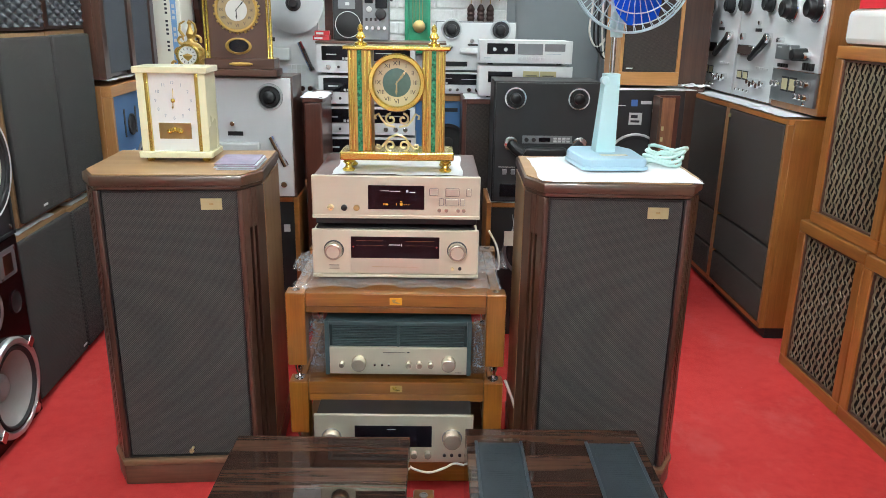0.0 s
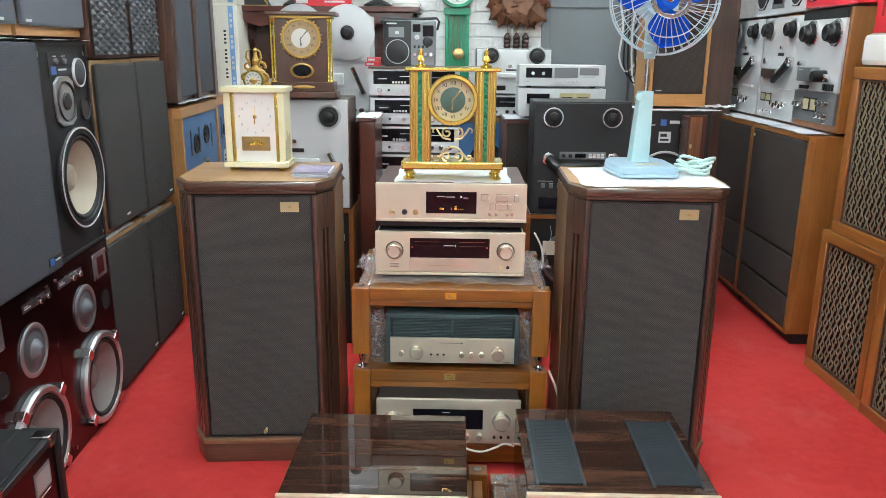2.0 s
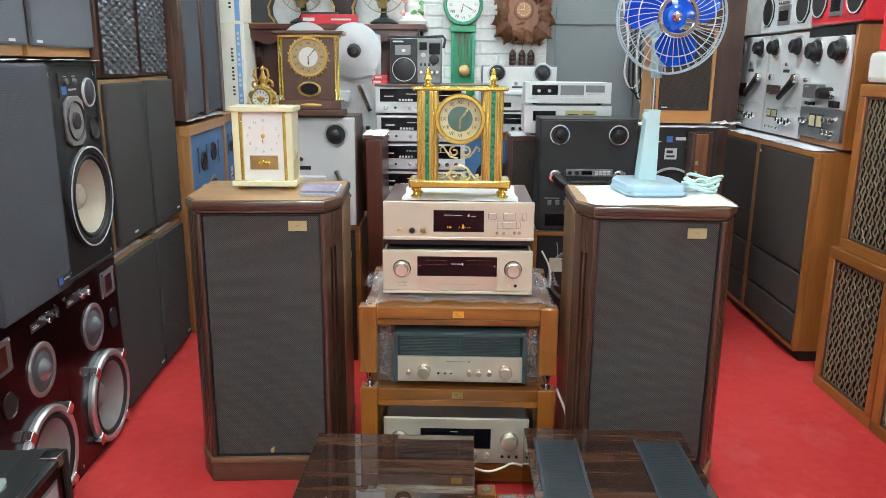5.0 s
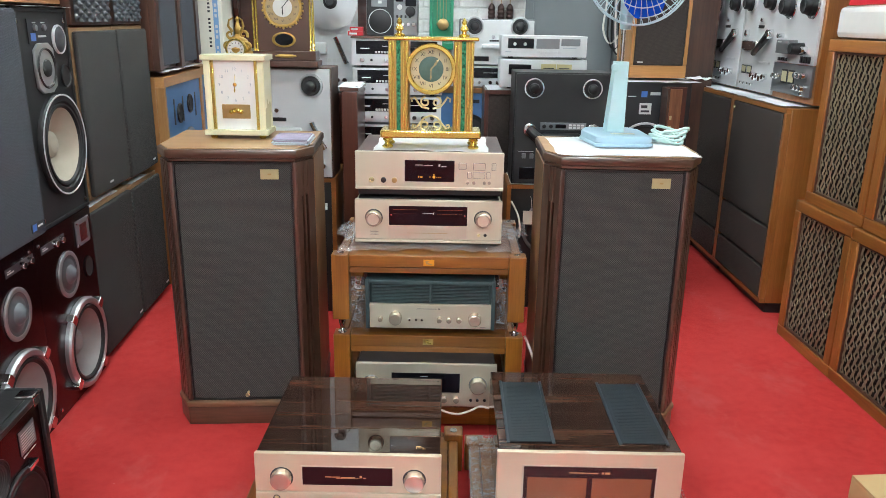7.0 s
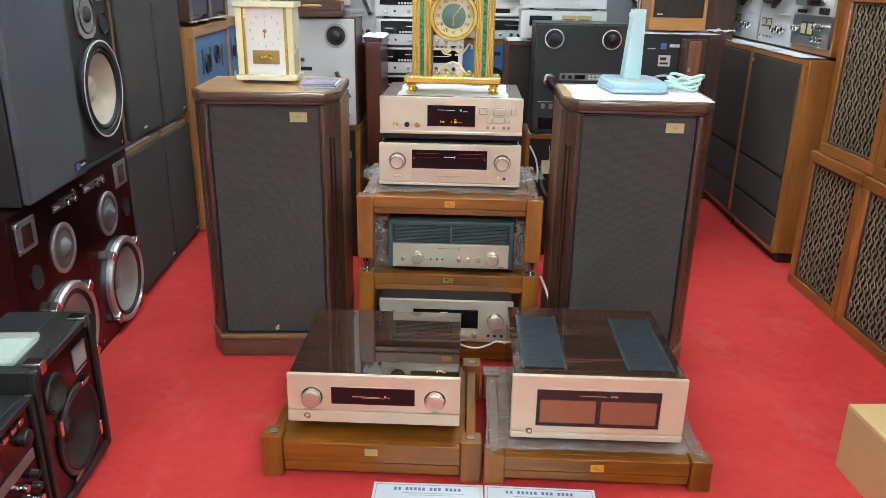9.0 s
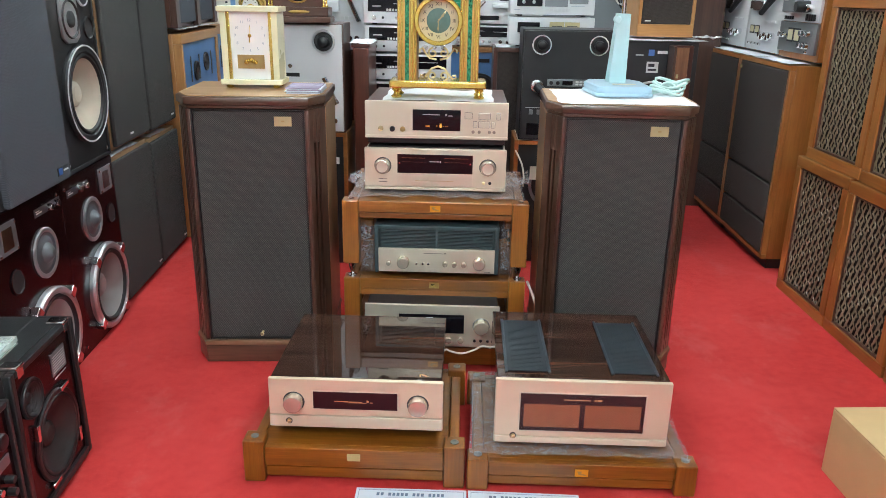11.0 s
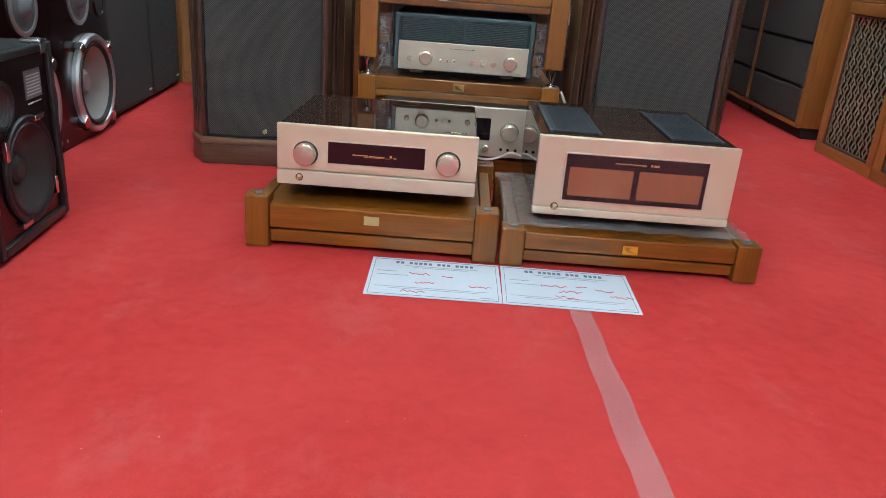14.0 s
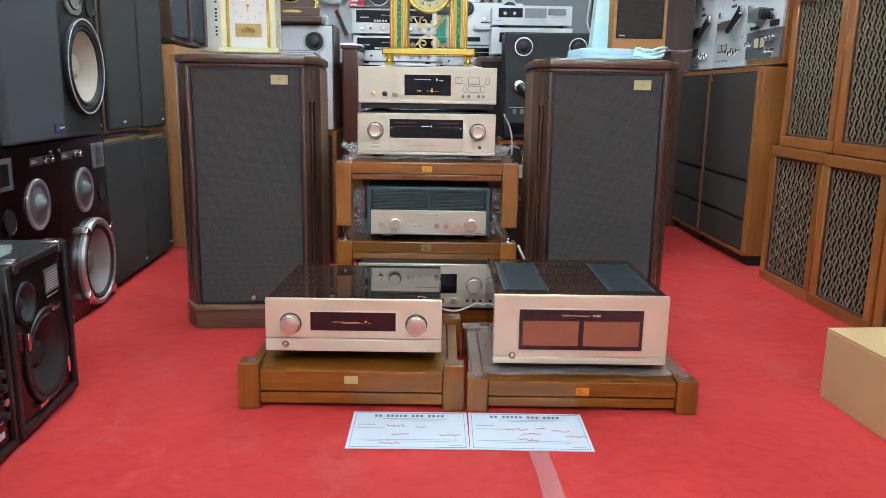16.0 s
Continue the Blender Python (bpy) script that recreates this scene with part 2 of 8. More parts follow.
steel_ring = plain("cast_aluminium_ring", (0.55, 0.57, 0.58), 0.34, 0.8, 0.08, 30, 0.05, 300)
gold = plain("polished_gold", (0.79, 0.595, 0.14), 0.15, 0.8, 0.05, 20, 0.02, 300)
gold_satin = plain("satin_gold", (0.52, 0.33, 0.085), 0.34, 0.5, 0.12, 40, 0.05, 300)
gold_pale = plain("pale_gold", (0.80, 0.68, 0.36), 0.28, 0.6, 0.05, 30, 0.02, 300)
brass_dull = plain("dull_brass", (0.50, 0.37, 0.16), 0.35, 0.9, 0.2, 60, 0.2, 200)
brass_label = plain("brass_label", (0.50, 0.44, 0.23), 0.4, 0.3, 0.08, 60, 0.05, 300)
orange_label = plain("amber_label", (0.80, 0.40, 0.04), 0.3, 0.5, 0.1, 60, 0.05, 300)
black_plastic = plain("black_plastic", (0.008, 0.008, 0.009), 0.42, 0, 0.25, 30, 0.08, 400)
black_paint = plain("black_baffle_paint", (0.012, 0.0125, 0.014), 0.5, 0, 0.25, 20, 0.12, 500)
black_vinyl = plain("black_vinyl", (0.016, 0.017, 0.018), 0.4, 0, 0.3, 30, 0.5, 260)
black_gloss = plain("smoked_window", (0.006, 0.006, 0.009), 0.08, 0, 0.1, 10, 0, 100, 0.0, None, 0.3)
red_window = plain("smoked_red_window", (0.024, 0.008, 0.011), 0.08, 0, 0.1, 10, 0, 100, 0.0, None, 0.35)
amber_panel = plain("copper_meter_plate", (0.40, 0.165, 0.08), 0.22, 0.3, 0.22, 60, 0.03, 200, 0.5)
rubber = plain("black_rubber", (0.010, 0.010, 0.011), 0.6, 0, 0.2, 40, 0.1, 300)
cone_white = plain("pale_paper_cone", (0.46, 0.41, 0.32), 0.7, 0, 0.1, 30, 0.3, 150)
cone_grey = plain("grey_paper_cone", (0.28, 0.27, 0.26), 0.6, 0, 0.12, 30, 0.3, 150)
cone_black = plain("black_paper_cone", (0.022, 0.020, 0.020), 0.6, 0, 0.2, 30, 0.3, 150)
dome_grey = plain("grey_dome", (0.13, 0.14, 0.15), 0.35, 0.2, 0.15, 40, 0.05, 200)
foam = plain("black_foam", (0.046, 0.052, 0.060), 0.42, 0, 0.25, 40, 0.4, 300)
vent_frame_paint = plain("dark_vent_frame", (0.040, 0.050, 0.060), 0.5, 0.4, 0.15, 40, 0.1, 400)
vent_paint = plain("blue_grey_vent", (0.013, 0.020, 0.026), 0.62, 0.1, 0.15, 40, 0.3, 500)
green_grey = plain("green_grey_metal", (0.060, 0.095, 0.100), 0.42, 0.3, 0.1, 30, 0.1, 300)
green_dark = plain("dark_green_metal", (0.018, 0.036, 0.038), 0.45, 0.3, 0.1, 30, 0.1, 300)
cream_marble = plain("cream_onyx", (0.80, 0.76, 0.50), 0.28, 0, 0.08, 14, 0.02, 100, 0.3)
white_dial = plain("white_dial", (0.80, 0.80, 0.77), 0.5, 0, 0.03, 20, 0, 100)
ivory_dial = plain("ivory_dial", (0.56, 0.50, 0.30), 0.45, 0.0, 0.08, 30, 0.02, 100)
silver_dial = plain("silver_dial", (0.60, 0.60, 0.57), 0.45, 0.0, 0.05, 30, 0.02, 200)
bronze_dial = plain("bronze_dial", (0.34, 0.245, 0.125), 0.4, 0.3, 0.12, 40, 0.02, 200)
teal_dial = plain("teal_dial", (0.09, 0.17, 0.14), 0.35, 0.2, 0.3, 80, 0.02, 100)
clock_brown = plain("brown_clock_lacquer", (0.075, 0.028, 0.016), 0.35, 0, 0.15, 20, 0.03, 100, 0.3)
malachite = malachite_material()
paper = plain("white_paper", (0.64, 0.71, 0.79), 0.7, 0, 0.05, 20, 0.1, 100)
tissue = plain("white_tissue", (0.76, 0.78, 0.80), 0.8, 0, 0.05, 30, 0.4, 60)
print_blue = plain("blue_print", (0.14, 0.20, 0.30), 0.7, 0, 0.1, 30, 0)
print_grey = plain("grey_print", (0.36, 0.42, 0.48), 0.7, 0, 0.1, 30, 0)
ink_red = plain("red_ink", (0.66, 0.08, 0.12), 0.6, 0, 0.15, 50, 0)
ink_black = plain("black_print", (0.02, 0.02, 0.025), 0.5, 0, 0.1, 30, 0)
ink_white = plain("white_print", (0.62, 0.63, 0.62), 0.5, 0, 0.08, 30, 0)
ink_gold = plain("gold_print", (0.75, 0.50, 0.22), 0.35, 0.5, 0.08, 30, 0)
print_sky = plain("pale_blue_print", (0.20, 0.38, 0.66), 0.5, 0, 0.1, 30, 0)
label_blue = plain("blue_label", (0.06, 0.17, 0.52), 0.35, 0, 0.1, 30, 0)
fan_blue = plain("pale_blue_plastic", (0.50, 0.74, 0.76), 0.32, 0, 0.05, 14, 0.02, 100, 0.3)
fan_base_blue = plain("sky_blue_plastic", (0.42, 0.62, 0.75), 0.32, 0, 0.05, 14, 0.02, 100, 0.3)
wire_pale = plain("pale_wire_enamel", (0.50, 0.64, 0.68), 0.3, 0.2, 0.05, 30, 0, 100)
cord_pale = plain("pale_green_cord", (0.52, 0.72, 0.68), 0.45, 0, 0.05, 30, 0.02, 100)
cord_white = plain("white_cord", (0.72, 0.70, 0.64), 0.45, 0, 0.05, 30, 0.02, 100)
blade_blue = plain("deep_blue_blade", (0.008, 0.12, 0.70), 0.16, 0, 0.1, 10, 0, 100, 0.5)
baffle_blue = plain("blue_baffle", (0.075, 0.20, 0.42), 0.5, 0, 0.1, 20, 0.05, 200)
brick_paint = brick_paint_material()
wall_paint = plain("wall_paint", (0.66, 0.68, 0.68), 0.7, 0, 0.05, 8, 0.15, 120)
# Dark colour for the unseen side walls, to lessen fill light.
side_wall = plain("dark_side_wall", (0.17, 0.14, 0.12), 0.6, 0, 0.15, 8, 0.15, 120)
door_paint = plain("grey_door_paint", (0.165, 0.185, 0.195), 0.5, 0, 0.08, 10, 0.05, 120)
cream_paint = plain("cream_paint", (0.80, 0.77, 0.66), 0.6, 0, 0.1, 12, 0.1, 100)
green_paint = plain("green_paint", (0.012, 0.27, 0.13), 0.3, 0, 0.1, 20, 0.03, 100, 0.4)
red_plastic = plain("red_plastic", (0.55, 0.02, 0.03), 0.35, 0, 0.1, 20, 0.03, 100)
kraft = plain("kraft_board", (0.58, 0.40, 0.19), 0.75, 0, 0.07, 18, 0.15, 140)
kraft_tape = plain("kraft_tape", (0.52, 0.34, 0.14), 0.35, 0, 0.06, 18, 0.05, 140)
porcelain = plain("porcelain", (0.78, 0.76, 0.72), 0.2, 0, 0.05, 20, 0, 100, 0.5)
leaf_green = plain("green_glaze", (0.10, 0.28, 0.07), 0.3, 0, 0.2, 60, 0, 100)
pink_glaze = plain("pink_glaze", (0.70, 0.33, 0.30), 0.3, 0, 0.2, 60, 0, 100)
film = clear_material("clear_film", (0.86, 0.88, 0.92), 0.22, 0.05, 1.0)
window_glass = clear_material("window_glass", (0.3, 0.2, 0.2), 0.06, 0.02)
acrylic = clear_material("clear_acrylic", (0.85, 0.95, 0.9), 0.35, 0.03)
tape_film = clear_material("clear_tape", (0.80, 0.54, 0.55), 0.30, 0.12)
display_glow, _nt, _b = nodes_of("amber_display")
_b.inputs["Base Color"].default_value = (0.3, 0.12, 0.01, 1)
_b.inputs["Emission Color"].default_value = (1.0, 0.45, 0.05, 1)
_b.inputs["Emission Strength"].default_value = 0.6
tube_glow, _nt, _b = nodes_of("tube_glow")
_b.inputs["Emission Color"].default_value = (0.85, 0.97, 1.0, 1)
_b.inputs["Emission Strength"].default_value = TUBE_STRENGTH


# ---- building helpers ----
def box(bm, x0, x1, y0, y1, z0, z1, bev=0.0, seg=2):
    vs = [bm.verts.new((x, y, z)) for x in (x0, x1) for y in (y0, y1) for z in (z0, z1)]
    fs = [bm.faces.new([vs[i] for i in q]) for q in ((0, 1, 3, 2), (4, 6, 7, 5), (0, 4, 5, 1), (2, 3, 7, 6), (0, 2, 6, 4), (1, 5, 7, 3))]
    if bev:
        es = {e for f in fs for e in f.edges}
        bmesh.ops.bevel(bm, geom=list(es), offset=bev, segments=seg, profile=0.5, affect="EDGES", clamp_overlap=True)
    return bm


def lathe(bm, prof, m=None, seg=28, arc=None):
    """Revolve (radius, height) about local z, then place by m."""
    m = m or Matrix()
    rings = []
    for r, h in prof:
        if r < 1e-6:
            rings.append([bm.verts.new(m @ Vector((0, 0, h)))])
        else:
            rings.append([bm.verts.new(m @ Vector((r * math.cos(2 * math.pi * i / seg), r * math.sin(2 * math.pi * i / seg), h))) for i in range(seg)])
    for a, b in zip(rings, rings[1:]):
        for i in range(seg):
            j = (i + 1) % seg
            q = [a[i % len(a)], a[j % len(a)], b[j % len(b)], b[i % len(b)]]
            q = list(dict.fromkeys(q))
            if len(q) > 2:
                try:
                    bm.faces.new(q)
                except ValueError:
                    pass
    return bm


def sweep(bm, pts, r, seg=8, closed=False, flat=1.0):
    """A round or flattened rod along points."""
    pts = [Vector(p) for p in pts]
    n, rings = len(pts), []
    for i, p in enumerate(pts):
        a = pts[(i - 1) % n] if closed or i else pts[0]
        b = pts[(i + 1) % n] if closed or i < n - 1 else pts[-1]
        d = (b - a).normalized()
        side = d.cross(Vector((0, 1, 0)) if abs(d.y) < 0.9 else Vector((1, 0, 0))).normalized()
        up = side.cross(d).normalized()
        rr = r(i / max(1, n - 1)) if callable(r) else r
        rings.append([bm.verts.new(p + rr * (math.cos(2 * math.pi * k / seg) * side + flat * math.sin(2 * math.pi * k / seg) * up)) for k in range(seg)])
    for i in range(n if closed else n - 1):
        a, b = rings[i], rings[(i + 1) % n]
        for k in range(seg):
            bm.faces.new((a[k], a[(k + 1) % seg], b[(k + 1) % seg], b[k]))
    if not closed:
        bm.faces.new(rings[0])
        bm.faces.new(rings[-1][::-1])
    return bm


def prism(bm, poly, z0, z1, bev=0.0):
    """A plan polygon (x, y) raised from z0 to z1."""
    a = [bm.verts.new((x, y, z0)) for x, y in poly]
    b = [bm.verts.new((x, y, z1)) for x, y in poly]
    n = len(poly)
    fs = [bm.faces.new(a[::-1]), bm.faces.new(b)] + [bm.faces.new((a[i], a[(i + 1) % n], b[(i + 1) % n], b[i])) for i in range(n)]
    if bev:
        bmesh.ops.bevel(bm, geom=list({e for f in fs for e in f.edges}), offset=bev, segments=2, profile=0.5, affect="EDGES", clamp_overlap=True)
    return bm


def plate(bm, poly, y0, y1, bev=0.0):
    """A front polygon (x, z) given depth from y0 to y1."""
    a = [bm.verts.new((x, y0, z)) for x, z in poly]
    b = [bm.verts.new((x, y1, z)) for x, z in poly]
    n = len(poly)
    fs = [bm.faces.new(a), bm.faces.new(b[::-1])] + [bm.faces.new((a[i], b[i], b[(i + 1) % n], a[(i + 1) % n])) for i in range(n)]
    if bev:
        bmesh.ops.bevel(bm, geom=list({e for f in fs for e in f.edges}), offset=bev, segments=2, profile=0.5, affect="EDGES", clamp_overlap=True)
    return bm


def part(name, bm, material, parent=None, label=""):
    bmesh.ops.recalc_face_normals(bm, faces=bm.faces)
    me = bpy.data.meshes.new(name)
    bm.to_mesh(me)
    bm.free()
    me.materials.append(material)
    for p in me.polygons:
        p.use_smooth = True
    me.set_sharp_from_angle(angle=radians(21))
    ob = new(name, me)
    if parent:
        ob.parent = parent
    return tagged(ob, label)


def pbox(name, parent, material, x0, x1, y0, y1, z0, z1, bev=0.002, label=""):
    return part(name, box(bmesh.new(), x0, x1, y0, y1, z0, z1, bev), material, parent, label)


def thing(name, m, label, category, group=""):
    ob = new(name)
    ob.empty_display_size = 0.05
    ob.matrix_basis = m
    return tagged(ob, label, category, group)


def structure(name, bm, material, label, category):
    return tagged(part(name, bm, material), label, category, "", "structure")


def facing(x, y, z):
    """Local z turned to the front (-y), at a place on a front."""
    return pose(x, y, z, 90)


def knob(parent, x, z, r, depth, material, y=0.0, name="knob", seg=28, label=""):
    prof = [(0, depth), (r * 0.82, depth), (r * 0.92, depth * 0.96), (r, depth * 0.8), (r * 1.03, depth * 0.1), (r * 1.03, 0.0)]
    return part(name, lathe(bmesh.new(), prof[::-1], facing(x, y, z), seg), material, parent, label)


def disc(parent, name, x, z, r, y0, y1, material, seg=32, label=""):
    h = y0 - y1
    return part(name, lathe(bmesh.new(), [(0, 0), (r, 0), (r, h * 0.8), (r * 0.97, h), (0, h)], facing(x, y0, z), seg), material, parent, label)


def ringpart(parent, name, x, z, r0, r1, y, depth, material, seg=40, label=""):
    e = (r1 - r0) * 0.2
    prof = [(r0, 0), (r0, depth * 0.7), (r0 + e, depth), (r1 - e, depth), (r1, depth * 0.6), (r1, 0)]
    return part(name, lathe(bmesh.new(), prof, facing(x, y, z), seg), material, parent, label)


def bars(name, parent, material, spans, y, thick=0.0006, label=""):
    """Marks that stand for writing too small to read: (x0, x1, z0, z1)."""
    bm = bmesh.new()
    for x0, x1, z0, z1 in spans:
        box(bm, x0, x1, y - thick, y, z0, z1)
    return part(name, bm, material, parent, label)


def flat_bars(name, parent, material, spans, z, label=""):
    bm = bmesh.new()
    for x0, x1, y0, y1 in spans:
        box(bm, x0, x1, y0, y1, z, z + 0.0005)
    return part(name, bm, material, parent, label)


def driver(parent, x, z, r, cone, ring, y=0.0, name="woofer", cap=None, proud=0.008, ring_w=0.12, sunk=False):
    """A cone loudspeaker: rim, rolled surround, ribbed cone and dust cap. sunk: its cone lies in a well of the cabinet."""
    rim = ringpart(parent, name, x, z, r * (1 - ring_w), r, y, proud, ring)
    c = r * (1 - ring_w)
    low = -r * 0.30 if sunk else 0.0006 - proud * 0.55
    part("surround", lathe(bmesh.new(), [(c, proud * 0.4), (c * 0.97, proud * 0.95), (c * 0.92, proud * 0.95), (c * 0.87, proud * 0.55)], facing(x, y, z), 40), rubber, rim)
    prof = []
    for i in range(13):
        k = i / 12
        prof.append((c * (0.875 - 0.555 * k), proud * 0.55 + low * k ** 0.85 + (0.0010 if i % 2 and sunk else 0)))
    part("cone", lathe(bmesh.new(), prof, facing(x, y, z), 40), cone, rim)
    d, b = c * 0.34, proud * 0.55 + low
    rise = r * 0.16 if sunk else proud * 0.8
    part("dust_cap", lathe(bmesh.new(), [(d, b), (d * 0.9, b + rise * 0.45), (d * 0.6, b + rise * 0.8), (0, b + rise)], facing(x, y, z), 28), cap or cone, rim)
    return rim


def welled_box(w, h, d, y0, holes, z0=0.0, deep=0.08):
    """A cabinet whose front has round wells cut into it: holes (x, z, r)."""
    bm = bmesh.new()
    f = [bm.verts.new((x, y0, z)) for x, z in ((-w / 2, z0), (w / 2, z0), (w / 2, h), (-w / 2, h))]
    b = [bm.verts.new((v.co.x, d, v.co.z)) for v in f]
    edges = [bm.edges.new((f[i], f[(i + 1) % 4])) for i in range(4)]
    for x, z, r in holes:
        n = 36
        a = [bm.verts.new((x + r * math.cos(2 * math.pi * i / n), y0, z + r * math.sin(2 * math.pi * i / n))) for i in range(n)]
        c = [bm.verts.new((v.co.x, y0 + deep, v.co.z)) for v in a]
        edges += [bm.edges.new((a[i], a[(i + 1) % n])) for i in range(n)]
        for i in range(n):
            bm.faces.new((a[i], a[(i + 1) % n], c[(i + 1) % n], c[i]))
        bm.faces.new(c)
    bmesh.ops.triangle_fill(bm, use_beauty=True, use_dissolve=False, edges=edges, normal=(0, -1, 0))
    for i in range(4):
        bm.faces.new((f[i], b[i], b[(i + 1) % 4], f[(i + 1) % 4]))
    bm.faces.new(b[::-1])
    return bm


def cable(name, pts, r, material, label, category="cable", group=""):
    """A cord through points, rounded between them."""
    P = [Vector(p) for p in pts]
    out = []
    for i in range(len(P) - 1):
        a, b, c, d = P[max(0, i - 1)], P[i], P[i + 1], P[min(len(P) - 1, i + 2)]
        for k in range(6):
            t = k / 6
            out.append(0.5 * (2 * b + (c - a) * t + (2 * a - 5 * b + 4 * c - d) * t * t + (3 * b - a - 3 * c + d) * t ** 3))
    out.append(P[-1])
    return tagged(part(name, sweep(bmesh.new(), out, r, 8), material), label, category, group)


def sheet(bm, x0, x1, y0, y1, z, nx=24, ny=18, amp=0.006, freq=14.0, seed=0.0, droop=0.0, thick=0.0):
    """A crumpled sheet lying about z; its rim may droop."""
    g = []
    for j in range(ny + 1):
        row = []
        for i in range(nx + 1):
            u, v = i / nx, j / ny
            x, y = x0 + (x1 - x0) * u, y0 + (y1 - y0) * v
            n = noise.noise(Vector((x * freq, y * freq, seed))) + 0.5 * noise.noise(Vector((x * freq * 2.3, y * freq * 2.3, seed + 5)))
            edge = min(u, v, 1 - u, 1 - v)
            w = 0.006 * noise.noise(Vector((x * 9, y * 9, seed + 9)))
            row.append(bm.verts.new((x + w, y + w, z + amp * (n + 0.8) - droop * max(0, 0.08 - edge) / 0.08)))
        g.append(row)
    for j in range(ny):
        for i in range(nx):
            bm.faces.new((g[j][i], g[j][i + 1], g[j + 1][i + 1], g[j + 1][i]))
    return bm


def words(name, parent, text, x, y, z, size, material, rx=90, rz=0):
    """Raised lettering in the built-in font, as a mesh."""
    cu = bpy.data.curves.new(name, "FONT")
    cu.body, cu.size, cu.extrude, cu.align_x, cu.align_y = text, size, 0.0004, "CENTER", "CENTER"
    tmp = new(name, cu)
    me = bpy.data.meshes.new_from_object(tmp.evaluated_get(bpy.context.evaluated_depsgraph_get()))
    bpy.data.objects.remove(tmp)
    bpy.data.curves.remove(cu)
    me.materials.clear()
    me.materials.append(material)
    me.transform(pose(x, y, z, rx, 0, rz))
    ob = new(name, me)
    ob.parent = parent
    return ob


# ---- the room ----
X0, X1, Y0, Y1 = -2.05, 2.15, -3.2, 4.75
structure("floor", box(bmesh.new(), X0 - 0.2, X1 + 0.2, Y0 - 0.2, Y1 + 0.2, -0.1, 0), carpet, "bright red carpeted shop floor with scuffs", "floor")
structure("ceiling", box(bmesh.new(), X0 - 0.2, X1 + 0.2, Y0 - 0.2, Y1 + 0.2, CEIL, CEIL + 0.1), wall_paint, "plain white painted ceiling of the shop", "ceiling")
# Unseen side walls, added dark so they bounce little light.
structure("wall_left", box(bmesh.new(), X0 - 0.15, X0, Y0, Y1, 0, CEIL), side_wall, "unseen side wall, kept dark brown to cut bounce light", "wall")
structure("wall_right", box(bmesh.new(), X1, X1 + 0.15, Y0, Y1, 0, CEIL), side_wall, "unseen side wall, kept dark brown to cut bounce light", "wall")
# Added to close the room; white to throw light on the fronts.
structure("wall_front", box(bmesh.new(), X0 - 0.15, X1 + 0.15, Y0 - 0.15, Y0, 0, CEIL), wall_paint, "unseen closing wall behind the camera, white for fill light", "wall")
DOOR_X0, DOOR_X1, DOOR_Z = 0.50, 1.02, 2.1
bm = bmesh.new()
box(bm, X0 - 0.15, DOOR_X0 - 0.05, Y1, Y1 + 0.15, 0, CEIL)
box(bm, DOOR_X1 + 0.05, X1 + 0.15, Y1, Y1 + 0.15, 0, CEIL)
box(bm, DOOR_X0 - 0.05, DOOR_X1 + 0.05, Y1, Y1 + 0.15, DOOR_Z + 0.05, CEIL)
wall_back = structure("wall_back", bm, brick_paint, "white painted brick wall hung with clocks", "wall")
door = tagged(new("door_1"), "closed grey painted flush door in a grey frame", "door", "", "structure")
pbox("door_leaf", door, door_paint, DOOR_X0 + 0.004, DOOR_X1 - 0.004, Y1 + 0.03, Y1 + 0.07, 0.005, DOOR_Z - 0.004, 0.003)
pbox("rail", door, door_paint, DOOR_X0 + 0.004, DOOR_X1 - 0.004, Y1 + 0.018, Y1 + 0.029, 1.60, 1.69, 0.003)
pbox("door_jamb", door, door_paint, DOOR_X0 - 0.05, DOOR_X0, Y1 - 0.01, Y1 + 0.12, 0, DOOR_Z, 0.003)
pbox("door_jamb", door, door_paint, DOOR_X1, DOOR_X1 + 0.05, Y1 - 0.01, Y1 + 0.12, 0, DOOR_Z, 0.003)
pbox("door_head", door, door_paint, DOOR_X0 - 0.05, DOOR_X1 + 0.05, Y1 - 0.01, Y1 + 0.12, DOOR_Z, DOOR_Z + 0.05, 0.003)
carton = thing("tall_carton", pose(-1.60, 4.40, 1.0655), "tall cream cardboard carton with a blue printed strip", "carton")
pbox("body", carton, cream_paint, -0.15, 0.235, 0.0, 0.22, 0.0, 0.52, 0.006)
pbox("body", carton, cream_paint, -0.15, 0.238, 0.003, 0.22, 0.5205, 1.25, 0.006)
pbox("printed_strip", carton, print_sky, 0.182, 0.212, -0.0008, -0.0002, 0.02, 0.51, 0, "faded blue printed strip")
pbox("printed_strip", carton, print_sky, 0.184, 0.214, 0.0022, 0.0028, 0.53, 1.24, 0, "faded blue printed strip")
bars("lettering", carton, ink_black, [(0.150, 0.164, 0.10 + 0.022 * i, 0.112 + 0.022 * i) for i in range(14) if i % 5 != 3], -0.0004)
bars("lettering", carton, ink_black, [(0.150, 0.164, 0.60 + 0.022 * i, 0.612 + 0.022 * i) for i in range(12) if i % 4 != 3], 0.0026)
bars("strip_lettering", carton, ink_white, [(0.190, 0.204, 0.06 + 0.03 * i, 0.078 + 0.03 * i) for i in range(14) if i % 4 != 2], -0.0010)


